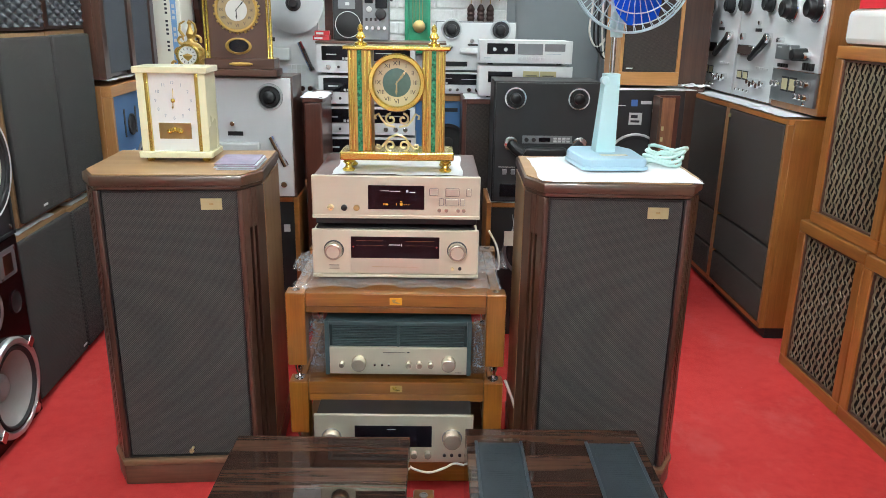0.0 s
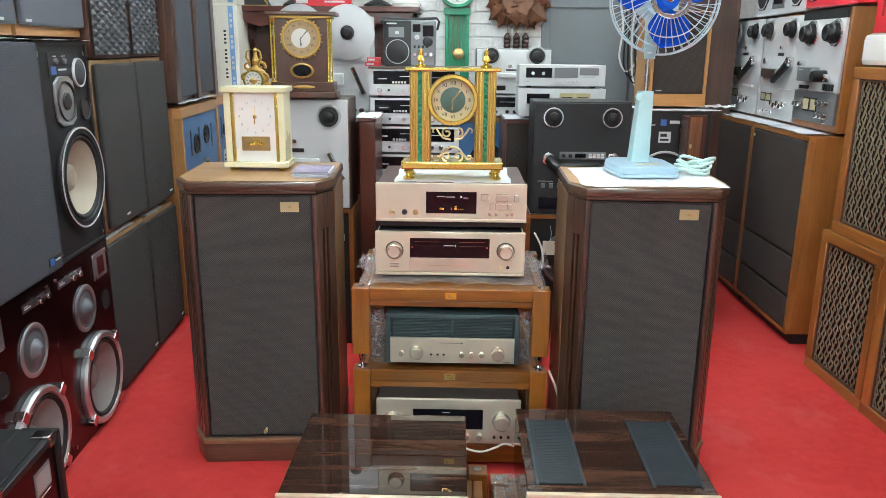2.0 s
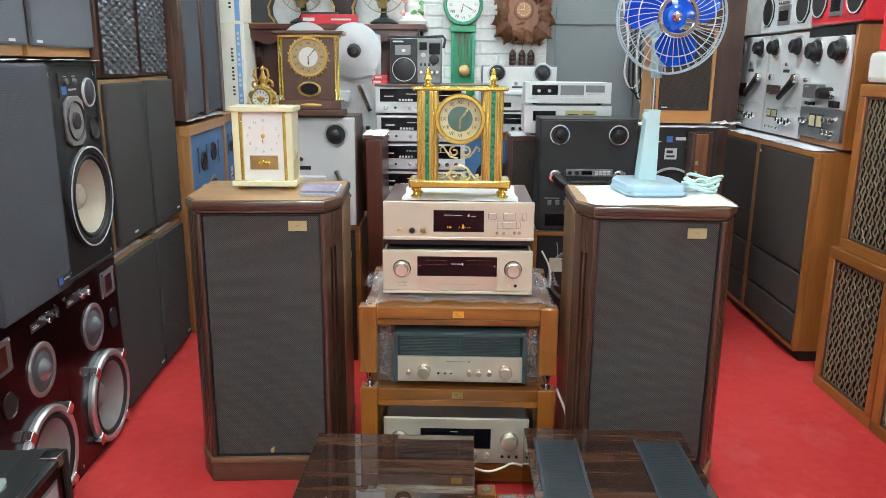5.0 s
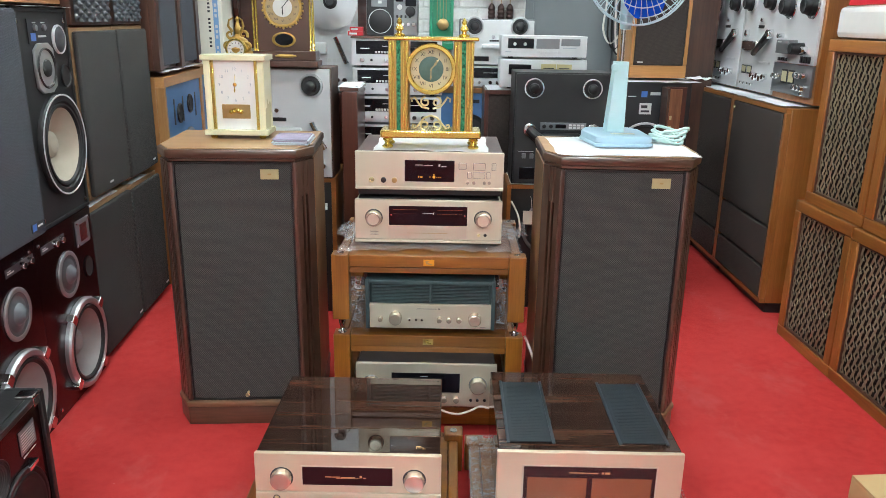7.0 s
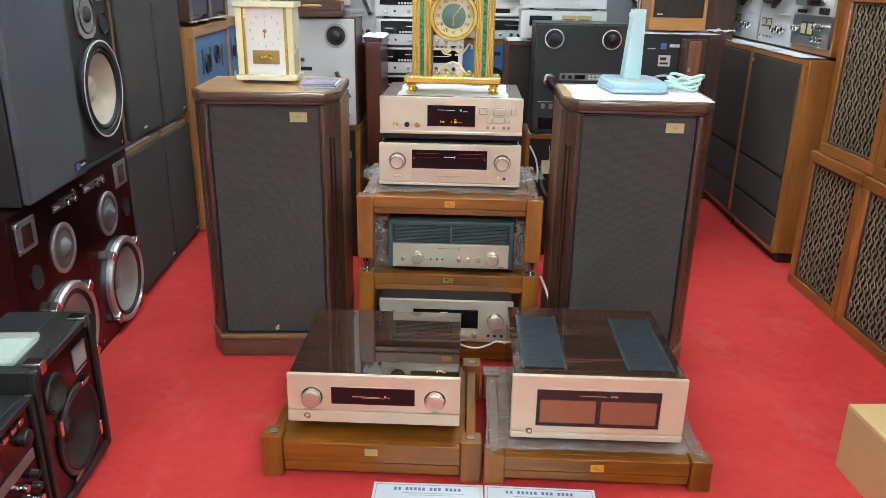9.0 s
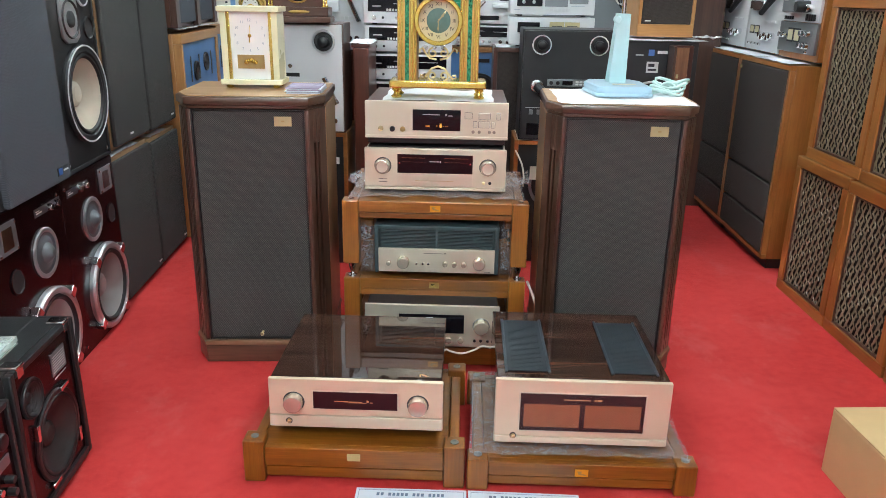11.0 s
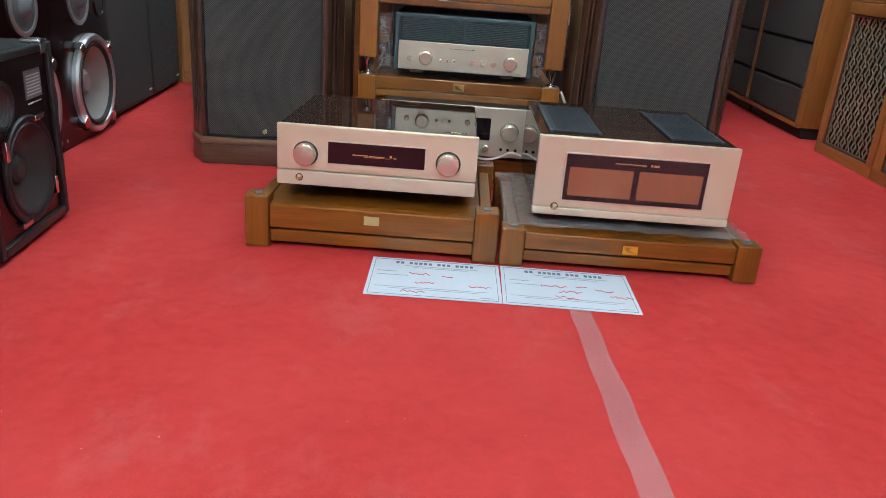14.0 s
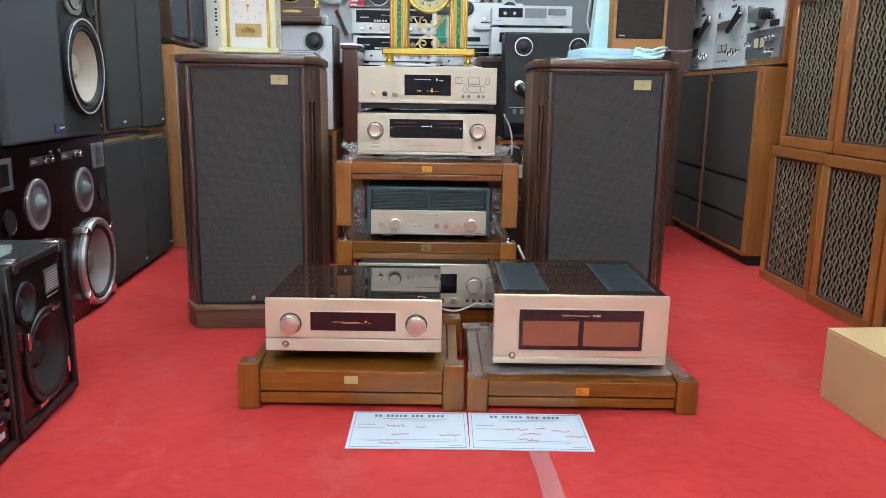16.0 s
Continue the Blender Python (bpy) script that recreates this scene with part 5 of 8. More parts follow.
part("baffle", welled_box(w - 0.041, h - 0.0185, 0.0845, 0.004, [(0.010, 0.165, 0.106), (-0.085, 0.325, 0.044)], 0.0345, 0.07), maroon_lacquer, cb)
wf = driver(cb, 0.010, 0.165, 0.122, cone_black, black_plastic, y=0.003, cap=cone_black, sunk=True)
for a in (62, 148, 242, 328):
    cx, cz = 0.010 + 0.124 * math.cos(radians(a)), 0.165 + 0.124 * math.sin(radians(a))
    b = box(bmesh.new(), -0.006, 0.006, -0.012, 0, -0.022, 0.022, 0.002)
    bmesh.ops.transform(b, matrix=pose(cx, 0.003, cz, 0, -a + 90 + 60, 0), verts=b.verts)
    part("clip", b, chrome, wf)
driver(cb, -0.085, 0.325, 0.052, cone_black, black_plastic, y=0.003, name="tweeter", cap=cone_black, sunk=True)
lb = pbox("info_label", cb, silver_dark, 0.035, 0.115, 0.0015, 0.0035, 0.315, 0.378, 0.0008, "small grey information label")
bars("marks", lb, ink_white, [(0.042, 0.108, 0.323 + 0.007 * i, 0.3255 + 0.007 * i) for i in range(7)], 0.0015)
bars("mark", cb, ink_white, [(0.045, 0.072, 0.303, 0.307), (0.076, 0.110, 0.304, 0.306)], 0.0038)
for x in (-0.13, 0.125):
    lt = pbox("latch", cb, chrome, x - 0.018, x + 0.018, -0.010, 0.035, h + 0.0002, h + 0.010, 0.003)
    pbox("latch_plate", lt, chrome, x - 0.014, x + 0.014, -0.0085, -0.0062, h - 0.022, h, 0.001)
for x in (-0.14, 0.14):
    for y in (0.02, d - 0.03):
        part("foot", lathe(bmesh.new(), [(0, 0), (0.010, 0), (0.012, 0.012), (0, 0.012)], pose(x, y, 0), 14), chrome, cb)
mxr = thing("mixer_amplifier", combo_at(-0.60, 0.0, -0.0), "black karaoke mixer with rows of small chrome knobs", "mixer")
w2, h2 = 0.46, 0.385
pbox("cabinet", mxr, black_vinyl, -w2 / 2 - 0.012, w2 / 2 + 0.012, 0.016, 0.22, 0.012, h2, 0.006)
bm = bmesh.new()
for a in ((-w2 / 2 - 0.012, -w2 / 2, 0.012, h2), (w2 / 2, w2 / 2 + 0.012, 0.012, h2), (-w2 / 2 + 0.0002, w2 / 2 - 0.0002, 0.012, 0.030), (-w2 / 2 + 0.0002, w2 / 2 - 0.0002, h2 - 0.015, h2)):
    box(bm, a[0], a[1], -0.004, 0.0158, a[2], a[3], 0.004, 2)
part("edge_trim", bm, black_vinyl, mxr)
pbox("control_panel", mxr, maroon_lacquer, -w2 / 2 + 0.0005, w2 / 2 - 0.0005, 0.006, 0.0158, 0.0305, h2 - 0.0155, 0)
pbox("cassette_strip", mxr, silver_dark, -w2 / 2 + 0.02, w2 / 2 - 0.02, 0.002, 0.0055, 0.235, 0.262, 0.001)
for r, z in enumerate((0.205, 0.172, 0.139, 0.106)):
    for i in range(8):
        knob(mxr, -0.19 + 0.054 * i, z, 0.010, 0.020, black_plastic if (i + r) % 3 else chrome, y=0.006, name="knob", seg=14)
for i in range(3):
    knob(mxr, -0.10 + 0.14 * i, 0.308, 0.020, 0.018, black_plastic, y=0.006, name="large_knob", seg=20)
bars("marks", mxr, ink_white, [(-0.20 + 0.054 * i, -0.18 + 0.054 * i, 0.086, 0.089) for i in range(8)] + [(0.12, 0.20, 0.050, 0.066), (0.05, 0.09, 0.053, 0.063)], 0.0058)
for i in range(4):
    pbox("switch", mxr, chrome, 0.06 + 0.035 * i, 0.08 + 0.035 * i, -0.004, 0.004, 0.345, 0.358, 0.002)
for x in (-0.2, 0.2):
    for y in (0.02, 0.19):
        part("foot", lathe(bmesh.new(), [(0, 0), (0.010, 0), (0.012, 0.012), (0, 0.012)], pose(x, y, 0), 14), chrome, mxr)
cs = thing("cassette_case", combo_at(-0.235, 0.431, 0.06), "clear cassette case with pale green card on the speaker", "cassette case")
pbox("card", cs, plain("pale_green_card", (0.55, 0.68, 0.60), 0.6), -0.075, 0.055, 0.0, 0.09, 0.001, 0.005, 0.001)
pbox("lid", cs, acrylic, -0.08, 0.06, -0.004, 0.094, 0.0055, 0.020, 0.002, "clear acrylic lid")
pbox("tray", cs, acrylic, -0.08, 0.06, -0.004, 0.094, 0, 0.0008, 0)


# ---- row of cabinets along the other side ----
RIGHT_YAW = 2.0


def right_at(s, z, back=0.0):
    u = Vector((-math.sin(radians(RIGHT_YAW)), math.cos(radians(RIGHT_YAW)), 0))
    p = Vector((1.5, 2.7, 0)) + u * s + Vector((u.y, -u.x, 0)) * back
    return pose(p.x, p.y, z, 0, 0, -90 + RIGHT_YAW)


def lattice_speaker(m, w, h, d, seed):
    t = thing("lattice_speaker", m, "teak speaker with bronze carved lattice grille", "loudspeaker", "lattice-fronted speakers")
    pbox("cabinet", t, teak_z, -w / 2, w / 2, 0.012, d, 0, h, 0.003)
    fw = 0.046
    pbox("frame_side", t, teak_z, -w / 2, -w / 2 + fw, -0.014, 0.0115, fw + 0.0005, h - fw - 0.0005, 0.004)
    pbox("frame_side", t, teak_z, w / 2 - fw, w / 2, -0.014, 0.0115, fw + 0.0005, h - fw - 0.0005, 0.004)
    pbox("frame_rail", t, teak_x, -w / 2, w / 2, -0.014, 0.0115, 0, fw, 0.004)
    pbox("frame_rail", t, teak_x, -w / 2, w / 2, -0.014, 0.0115, h - fw, h, 0.004)
    bm = bmesh.new()
    a, c = w / 2 - fw, 0.009
    for q in ((-a, -a + c, fw, h - fw), (a - c, a, fw, h - fw), (-a + c, a - c, fw, fw + c), (-a + c, a - c, h - fw - c, h - fw)):
        box(bm, q[0] + 0.0003, q[1] - 0.0003, -0.008, 0.0115, q[2] + 0.0003, q[3] - 0.0003, 0.002, 1)
    part("inner_bead", bm, walnut_z, t)
    pbox("backing_cloth", t, lattice_back, -a + c, a - c, 0.006, 0.0116, fw + c, h - fw - c, 0)
    bm = bmesh.new()
    n, xw = 8, 2 * (a - c) / 8
    rows = 10
    zh = (h - 2 * fw - 2 * c) / rows
    for i in range(n + 1):
        for j in range(-1, rows + 1):
            # front leaves lean one way, staggered by column; thin back strips cross behind them
            for lean, wide, deep, stretch in ((1, 0.175, 0.0, 1.36), (-1, 0.045, 0.0035, 1.1)):
                x = -a + c + i * xw
                zc = fw + c + (j + (0.5 if i % 2 else 0.0)) * zh + zh / 2
                k, ring = 6, []
                for q in range(k + 1):
                    f = q / k
                    cx = x + lean * xw * 0.42 * (2 * f - 1)
                    cz = zc + zh * stretch * (f - 0.5)
                    cz = min(max(cz, fw + c), h - fw - c)
                    hw = xw * wide * (0.45 + 0.65 * math.sin(math.pi * f))
                    y = deep - 0.003 * (f - 0.5)
                    xs = [min(max(v, -a + c), a - c) for v in (cx - hw, cx - hw * 0.1, cx + hw)]
                    ring.append([bm.verts.new((xs[0], y + 0.002, cz)), bm.verts.new((xs[1], y - 0.0025, cz)), bm.verts.new((xs[2], y + 0.0015, cz))])
                for r0, r1 in zip(ring, ring[1:]):
                    for e in (0, 1):
                        bm.faces.new((r0[e], r0[e + 1], r1[e + 1], r1[e]))
    bmesh.ops.dissolve_degenerate(bm, dist=1e-5, edges=bm.edges)
    part("lattice", bm, lattice_paint, t, "bronze leaf-pattern lattice")
    return t


for k, (s, w, z, h) in enumerate(((0.040, 0.448, 0.0, 0.622), (-0.402, 0.428, 0.0, 0.618), (-0.855, 0.445, 0.0, 0.618), (0.004, 0.435, 0.6245, 0.665), (-0.437, 0.430, 0.622, 0.665), (-0.880, 0.430, 0.622, 0.665))):
    lattice_speaker(right_at(s, z, 0.014 + (0.012 if z else 0)), w, h, 0.32, k)


def cab_at(y, z, x=1.497):
    return pose(x, y, z, 0, 0, -90)


def tall_cabinet(y, w):
    t = thing("speaker_cabinet", cab_at(y, 0.0), "teak floor cabinet with three brown cloth panels", "speaker cabinet", "cloth-panelled cabinets")
    h, z0, d = 0.982, 0.052, 0.44
    pbox("plinth", t, black_paint, -w / 2 + 0.01, w / 2 - 0.01, 0.035, d - 0.02, 0, z0 - 0.0005, 0.002)
    pbox("body", t, teak_z, -w / 2, w / 2, 0.026, d, z0, h, 0.003)
    e = 0.022
    for x0, x1 in ((-w / 2, -w / 2 + e), (w / 2 - e, w / 2)):
        pbox("edge", t, teak_z, x0, x1, 0, 0.0255, z0 + e + 0.0005, h - e - 0.0005, 0.002)
    pbox("edge", t, teak_x, -w / 2, w / 2, 0, 0.0255, z0, z0 + e, 0.002)
    pbox("edge", t, teak_x, -w / 2, w / 2, 0, 0.0255, h - e, h, 0.002)
    a, b = z0 + e + 0.002, h - e - 0.002
    # Black sheet added behind the cloth so the panel gaps look shaded.
    pbox("gap_shade_sheet", t, black_plastic, -w / 2 + e + 0.001, w / 2 - e - 0.001, 0.0215, 0.0256, z0 + e + 0.001, h - e - 0.001, 0)
    for f0, f1 in ((0.0, 0.171), (0.182, 0.391), (0.402, 1.0)):
        pn = pbox("cloth_panel", t, grille_brown, -w / 2 + e + 0.003, w / 2 - e - 0.003, -0.003, 0.0212, a + (b - a) * f0, a + (b - a) * f1, 0.008)
    knob(pn, -w / 2 + e + 0.022, b - 0.032, 0.009, 0.008, gold_pale, y=-0.003, name="lock", seg=14)
    return t


tall_cabinet(3.535, 0.668)
tall_cabinet(4.221, 0.70)
for s in (3.45, 3.85, 4.27):
    lf = part("paper_sheet", sheet(bmesh.new(), -0.25, 0.20, -0.012, 0.40, 0.001, 22, 16, 0.004, 14.0, s * 3), tissue)
    lf.matrix_basis = cab_at(s, 0.9835 + 0.002 * (3.6 < s < 4.0), 1.51)
    tagged(lf, "white paper sheet spread on the cabinet top", "paper")


def reel_deck(m, w, h, d, face, label, style=0, body=None, group="reel tape decks"):
    """An upright reel-to-reel recorder."""
    t = thing("reel_tape_deck", m, label, "tape deck", group)
    pbox("cabinet", t, body or walnut_z, -w / 2, w / 2, 0.012, d, 0, h, 0.004)
    fp = pbox("front_panel", t, face, -w / 2 + 0.006, w / 2 - 0.006, -0.002, 0.0115, 0.006, h - 0.006, 0.003)
    hz = h * (0.865 if style else 0.84)
    for x in (-w * 0.30, w * 0.30):
        r = 0.052 if style != 1 else 0.046
        hub = ringpart(t, "reel_hub", x, hz, r * 0.80, r, -0.002, 0.010, steel_ring if style != 1 else chrome)
        part("hub_disc", lathe(bmesh.new(), [(r * 0.8, 0.006), (r * 0.78, 0.012), (r * 0.5, 0.012), (r * 0.45, 0.03), (r * 0.2, 0.034), (0, 0.034)], facing(x, -0.002, hz), 28), black_plastic, hub)
        if style == 2:
            part("reel_clamp", lathe(bmesh.new(), [(r * 0.78, 0.0), (r * 0.78, 0.020), (r * 0.66, 0.024), (r * 0.62, 0.044), (r * 0.45, 0.050), (r * 0.3, 0.046), (0, 0.045)], facing(x, -0.002, hz), 24), black_plastic, hub)
    if style == 0:
        pbox("head_cover", t, silver_pale, -w * 0.20, w * 0.20, -0.030, -0.0025, h * 0.36, h * 0.47, 0.008)
        for x in (-w * 0.30, w * 0.30):
            arm = sweep(bmesh.new(), [(x + (0.05 if x > 0 else -0.05) * k, -0.02, h * (0.52 - 0.22 * k)) for k in (0, 0.4, 0.8, 1.1)], 0.012, 10)
            part("tension_arm", arm, chrome, t)
        knob(t, -w * 0.05, h * 0.62, 0.010, 0.012, chrome, y=-0.002, name="screw", seg=14)
        pbox("counter", t, black_plastic, -w * 0.10, w * 0.04, -0.004, -0.0022, h * 0.52, h * 0.555, 0.001)
        for i in range(4):
            for j in range(2):
                pbox("key", t, ink_white, w * 0.16 + 0.022 * i, w * 0.16 + 0.018 + 0.022 * i, -0.006, -0.0022, h * 0.24 + 0.024 * j, h * 0.24 + 0.020 + 0.024 * j, 0.001)
        pbox("meter", t, black_gloss, -w * 0.40, -w * 0.10, -0.004, -0.0022, h * 0.10, h * 0.20, 0.001)
        for i in range(5):
            knob(t, 0.03 + 0.036 * i, h * 0.12, 0.013, 0.018, chrome, y=-0.002, seg=18)
    elif style == 1:
        pbox("display_panel", t, silver_dark, -w * 0.22, w * 0.26, -0.005, -0.0022, h * 0.50, h * 0.565, 0.002)
        for i in range(4):
            for j in range(2):
                pbox("key", t, silver, w * 0.08 + 0.018 * i, w * 0.08 + 0.014 + 0.018 * i, -0.007, -0.0052, h * 0.512 + 0.012 * j, h * 0.512 + 0.008 + 0.012 * j, 0.0008)
        for x in (-w * 0.18, -w * 0.11):
            knob(t, x, h * 0.532, 0.009, 0.010, black_plastic, y=-0.005, name="dial", seg=16)
        pbox("meter", t, black_gloss, -w * 0.06, w * 0.05, -0.0065, -0.0052, h * 0.515, h * 0.55, 0.0008)
        pbox("head_cover", t, black_plastic, -w * 0.2, w * 0.2, -0.04, -0.0025, h * 0.36, h * 0.475, 0.010)
        for x in (-w * 0.33, w * 0.33):
            arm = sweep(bmesh.new(), [(x, -0.01, h * 0.50), (x + 0.02 * (1 if x < 0 else -1), -0.03, h * 0.46), (x + 0.05 * (1 if x < 0 else -1), -0.04, h * 0.42)], 0.022, 12)
            part("guide_arm", arm, black_plastic, t)
            knob(t, x, h * 0.50, 0.030, 0.018, chrome, y=-0.002, name="roller", seg=22)
        for i in range(9):
            pbox("switch", t, silver_dark, -w * 0.40 + 0.036 * i, -w * 0.40 + 0.018 + 0.036 * i, -0.009, -0.0022, h * 0.24, h * 0.285, 0.002)
        pbox("tray_slot", t, black_gloss, -w * 0.42, w * 0.42, -0.006, -0.0022, h * 0.05, h * 0.16, 0.003)
        bars("marks", t, ink_white, [(-0.02, 0.05, h * 0.135, h * 0.143), (-0.19, -0.12, h * 0.30, h * 0.305)], -0.0065)
    else:
        hc = pbox("head_cover", t, chrome if style == 2 else black_plastic, -w * 0.40, w * 0.02, -0.022, -0.0025, h * 0.40, h * 0.50, 0.008)
        arm = sweep(bmesh.new(), [(w * 0.32, -0.02, h * 0.56), (w * 0.26, -0.03, h * 0.50), (w * 0.12, -0.03, h * 0.43), (0.0, -0.025, h * 0.38)], lambda k: 0.020 - 0.006 * k, 12)
        part("tension_arm", arm, black_plastic, t)
        knob(t, w * 0.33, h * 0.57, 0.024, 0.03, chrome, y=-0.002, name="roller", seg=20)
        knob(t, -w * 0.33, h * 0.57, 0.018, 0.02, chrome, y=-0.002, name="roller", seg=20)
        pbox("counter", t, black_plastic, -w * 0.06, w * 0.10, -0.004, -0.0022, h * 0.62, h * 0.65, 0.001)
        knob(t, 0.02, h * 0.70, 0.010, 0.012, chrome, y=-0.002, name="button", seg=14)
        for x in (-0.16, -0.085):
            mt = pbox("meter", t, ink_black, x - 0.033, x + 0.033, -0.004, -0.0022, h * 0.17, h * 0.255, 0.001)
            pbox("meter_scale", mt, ivory_dial, x - 0.026, x + 0.026, -0.0048, -0.0042, h * 0.185, h * 0.245, 0)
        for i in range(5):
            knob(t, 0.0 + 0.038 * i, h * 0.17 - 0.012 * (i % 2), 0.015, 0.026, chrome, y=-0.002, seg=18)
        for i in range(6):
            pbox("key", t, silver, 0.03 + 0.025 * i, 0.05 + 0.025 * i, -0.008, -0.0022, h * 0.29, h * 0.31, 0.001)
        for i in range(4):
            knob(t, -0.17 + 0.05 * i, h * 0.075, 0.007, 0.012, chrome, y=-0.002, name="jack", seg=12)
    return t


def studio_deck(m, w, h, d):
    """The recorder with a dark electronics strip and two pale meters."""
    t = thing("reel_tape_deck", m, "silver reel tape deck with dark strip and two meters", "tape deck", "reel tape decks")
    pbox("cabinet", t, teak_z, -w / 2, w / 2, 0.012, d, 0, h, 0.004)
    pbox("front_panel", t, silver, -w / 2 + 0.006, w / 2 - 0.02, -0.002, 0.0115, h * 0.32, h - 0.045, 0.003)
    pbox("top_trim", t, black_plastic, -w / 2 + 0.006, w / 2 - 0.02, 0.0, 0.0115, h - 0.0445, h - 0.004, 0.002)
    pbox("electronics_panel", t, silver_dark, -w / 2 + 0.006, w / 2 - 0.02, -0.002, 0.0115, 0.03, h * 0.315, 0.003)
    for x in (-0.095, 0.135):
        hb = ringpart(t, "reel_hub", x, h * 0.80, 0.045, 0.060, -0.002, 0.012, chrome)
        part("reel_clamp", lathe(bmesh.new(), [(0.045, 0.008), (0.044, 0.028), (0.040, 0.032), (0.036, 0.050), (0.030, 0.054), (0.012, 0.050), (0, 0.046)], facing(x, -0.002, h * 0.80), 28), black_plastic, hb)
    hc = pbox("head_block", t, silver_dark, -0.12, 0.02, -0.045, -0.0025, h * 0.40, h * 0.52, 0.004)
    bars("mark", hc, ink_white, [(-0.10, -0.06, h * 0.495, h * 0.503)], -0.0452)
    knob(t, 0.075, h * 0.45, 0.026, 0.06, black_plastic, y=-0.002, name="capstan", seg=20)
    knob(t, 0.115, h * 0.44, 0.016, 0.03, chrome, y=-0.002, name="roller", seg=20)
    knob(t, -0.15, h * 0.55, 0.012, 0.03, chrome, y=-0.002, name="guide", seg=16)
    for i in range(4):
        pbox("key", t, black_plastic, -0.16 + 0.025 * i, -0.142 + 0.025 * i, -0.012, -0.0022, h * 0.335, h * 0.365, 0.002)
        pbox("key", t, black_plastic, 0.08 + 0.025 * i, 0.098 + 0.025 * i, -0.012, -0.0022, h * 0.335, h * 0.39, 0.002)
    for x in (-0.075, 0.0):
        mt = pbox("meter", t, ink_black, x - 0.034, x + 0.034, -0.005, -0.0022, h * 0.145, h * 0.265, 0.002)
        pbox("meter_scale", mt, ivory_dial, x - 0.027, x + 0.027, -0.0058, -0.0052, h * 0.16, h * 0.25, 0, "pale yellow meter scale")
    for x, z in ((-0.165, 0.2), (-0.13, 0.2), (0.075, 0.23), (0.115, 0.23), (0.15, 0.23), (0.075, 0.13), (0.115, 0.13), (0.15, 0.13)):
        knob(t, x, h * z, 0.014, 0.026, chrome, y=-0.002, seg=18)
    knob(t, 0.13, h * 0.08, 0.008, 0.012, chrome, y=-0.002, name="jack", seg=12)
    return t


DZ = 0.998
reel_deck(cab_at(4.372, DZ, 1.60), 0.50, 0.525, 0.26, silver, "silver reel tape deck with black hub clamps", 2, teak_z)
reel_deck(cab_at(3.878, DZ, 1.60), 0.47, 0.525, 0.26, silver, "silver reel tape deck with black hub clamps", 2, teak_z)
studio_deck(cab_at(3.412, DZ, 1.59), 0.45, 0.535, 0.28)


def boombox(m, w, h, d, face, label):
    t = thing("radio_cassette_player", m, label, "radio cassette player", "radio cassette players")
    pbox("body", t, face, -w / 2, w / 2, 0.0, d, 0, h, 0.012)
    for sx in (-1, 1):
        pl = [(sx * w * 0.34 + 0.085 * math.cos(a), h * 0.42 + 0.085 * math.sin(a)) for a in [math.pi / 8 + k * math.pi / 4 for k in range(8)]]
        part("speaker_grille", plate(bmesh.new(), pl, -0.006, 0.004, 0.002), black_paint, t)
        ringpart(t, "grille_ring", sx * w * 0.34, h * 0.42, 0.070, 0.076, -0.006, 0.003, silver)
    dk = pbox("cassette_door", t, silver_dark, -w * 0.12, w * 0.12, -0.006, 0.004, h * 0.12, h * 0.5, 0.003)
    pbox("cassette_window", dk, black_gloss, -w * 0.09, w * 0.09, -0.0075, -0.0062, h * 0.2, h * 0.4, 0.001)
    pbox("tuner_scale", t, black_gloss, -w * 0.15, w * 0.15, -0.004, 0.004, h * 0.62, h * 0.84, 0.002)
    for i in range(6):
        pbox("key", t, chrome, -w * 0.11 + 0.024 * i, -w * 0.11 + 0.019 + 0.024 * i, -0.010, 0.002, h * 0.53, h * 0.58, 0.002)
    hd = sweep(bmesh.new(), [(-w * 0.42, d / 2, h - 0.002), (-w * 0.42, d / 2, h + 0.05), (w * 0.42, d / 2, h + 0.05), (w * 0.42, d / 2, h - 0.002)], 0.008, 8)
    part("carry_handle", hd, chrome, t)
    return t


lf = part("paper_sheet", sheet(bmesh.new(), -0.65, 0.23, -0.01, 0.22, 0.001, 30, 12, 0.004, 14.0, 9.0), tissue)
lf.matrix_basis = cab_at(4.15, DZ + 0.5265, 1.60)
tagged(lf, "white paper sheet on top of the tape decks", "paper")
boombox(cab_at(4.0, DZ + 0.536, 1.61), 0.64, 0.26, 0.14, silver, "silver radio cassette player standing on tape decks")
lf = part("paper_sheet", sheet(bmesh.new(), -0.24, 0.22, -0.01, 0.22, 0.001, 22, 12, 0.004, 14.0, 10.0), tissue)
lf.matrix_basis = cab_at(3.41, DZ + 0.536, 1.59)
tagged(lf, "white paper sheet on top of a tape deck", "paper")
boombox(cab_at(3.41, DZ + 0.546, 1.60), 0.50, 0.26, 0.14, red_plastic, "red radio cassette player standing on a tape deck")
wb = thing("white_case", right_at(0.03, 1.291, 0.03), "rounded white plastic case on a lattice speaker", "case")
pbox("shell", wb, porcelain, -0.20, 0.20, 0.0, 0.20, 0, 0.125, 0.025)
rs = thing("red_sign", right_at(0.03, 1.418, 0.05), "red card sign with dark lettering, propped upright", "sign")
pbox("card", rs, red_plastic, -0.16, 0.20, 0.0, 0.006, 0, 0.22, 0.001)
bars("marks", rs, plain("dark_red_print", (0.20, 0.01, 0.015), 0.5), [(-0.12, -0.105, 0.06, 0.17), (-0.09, -0.075, 0.06, 0.17), (-0.06, -0.045, 0.06, 0.17), (-0.02, 0.03, 0.06, 0.13), (0.05, 0.10, 0.06, 0.13)], 0.0)


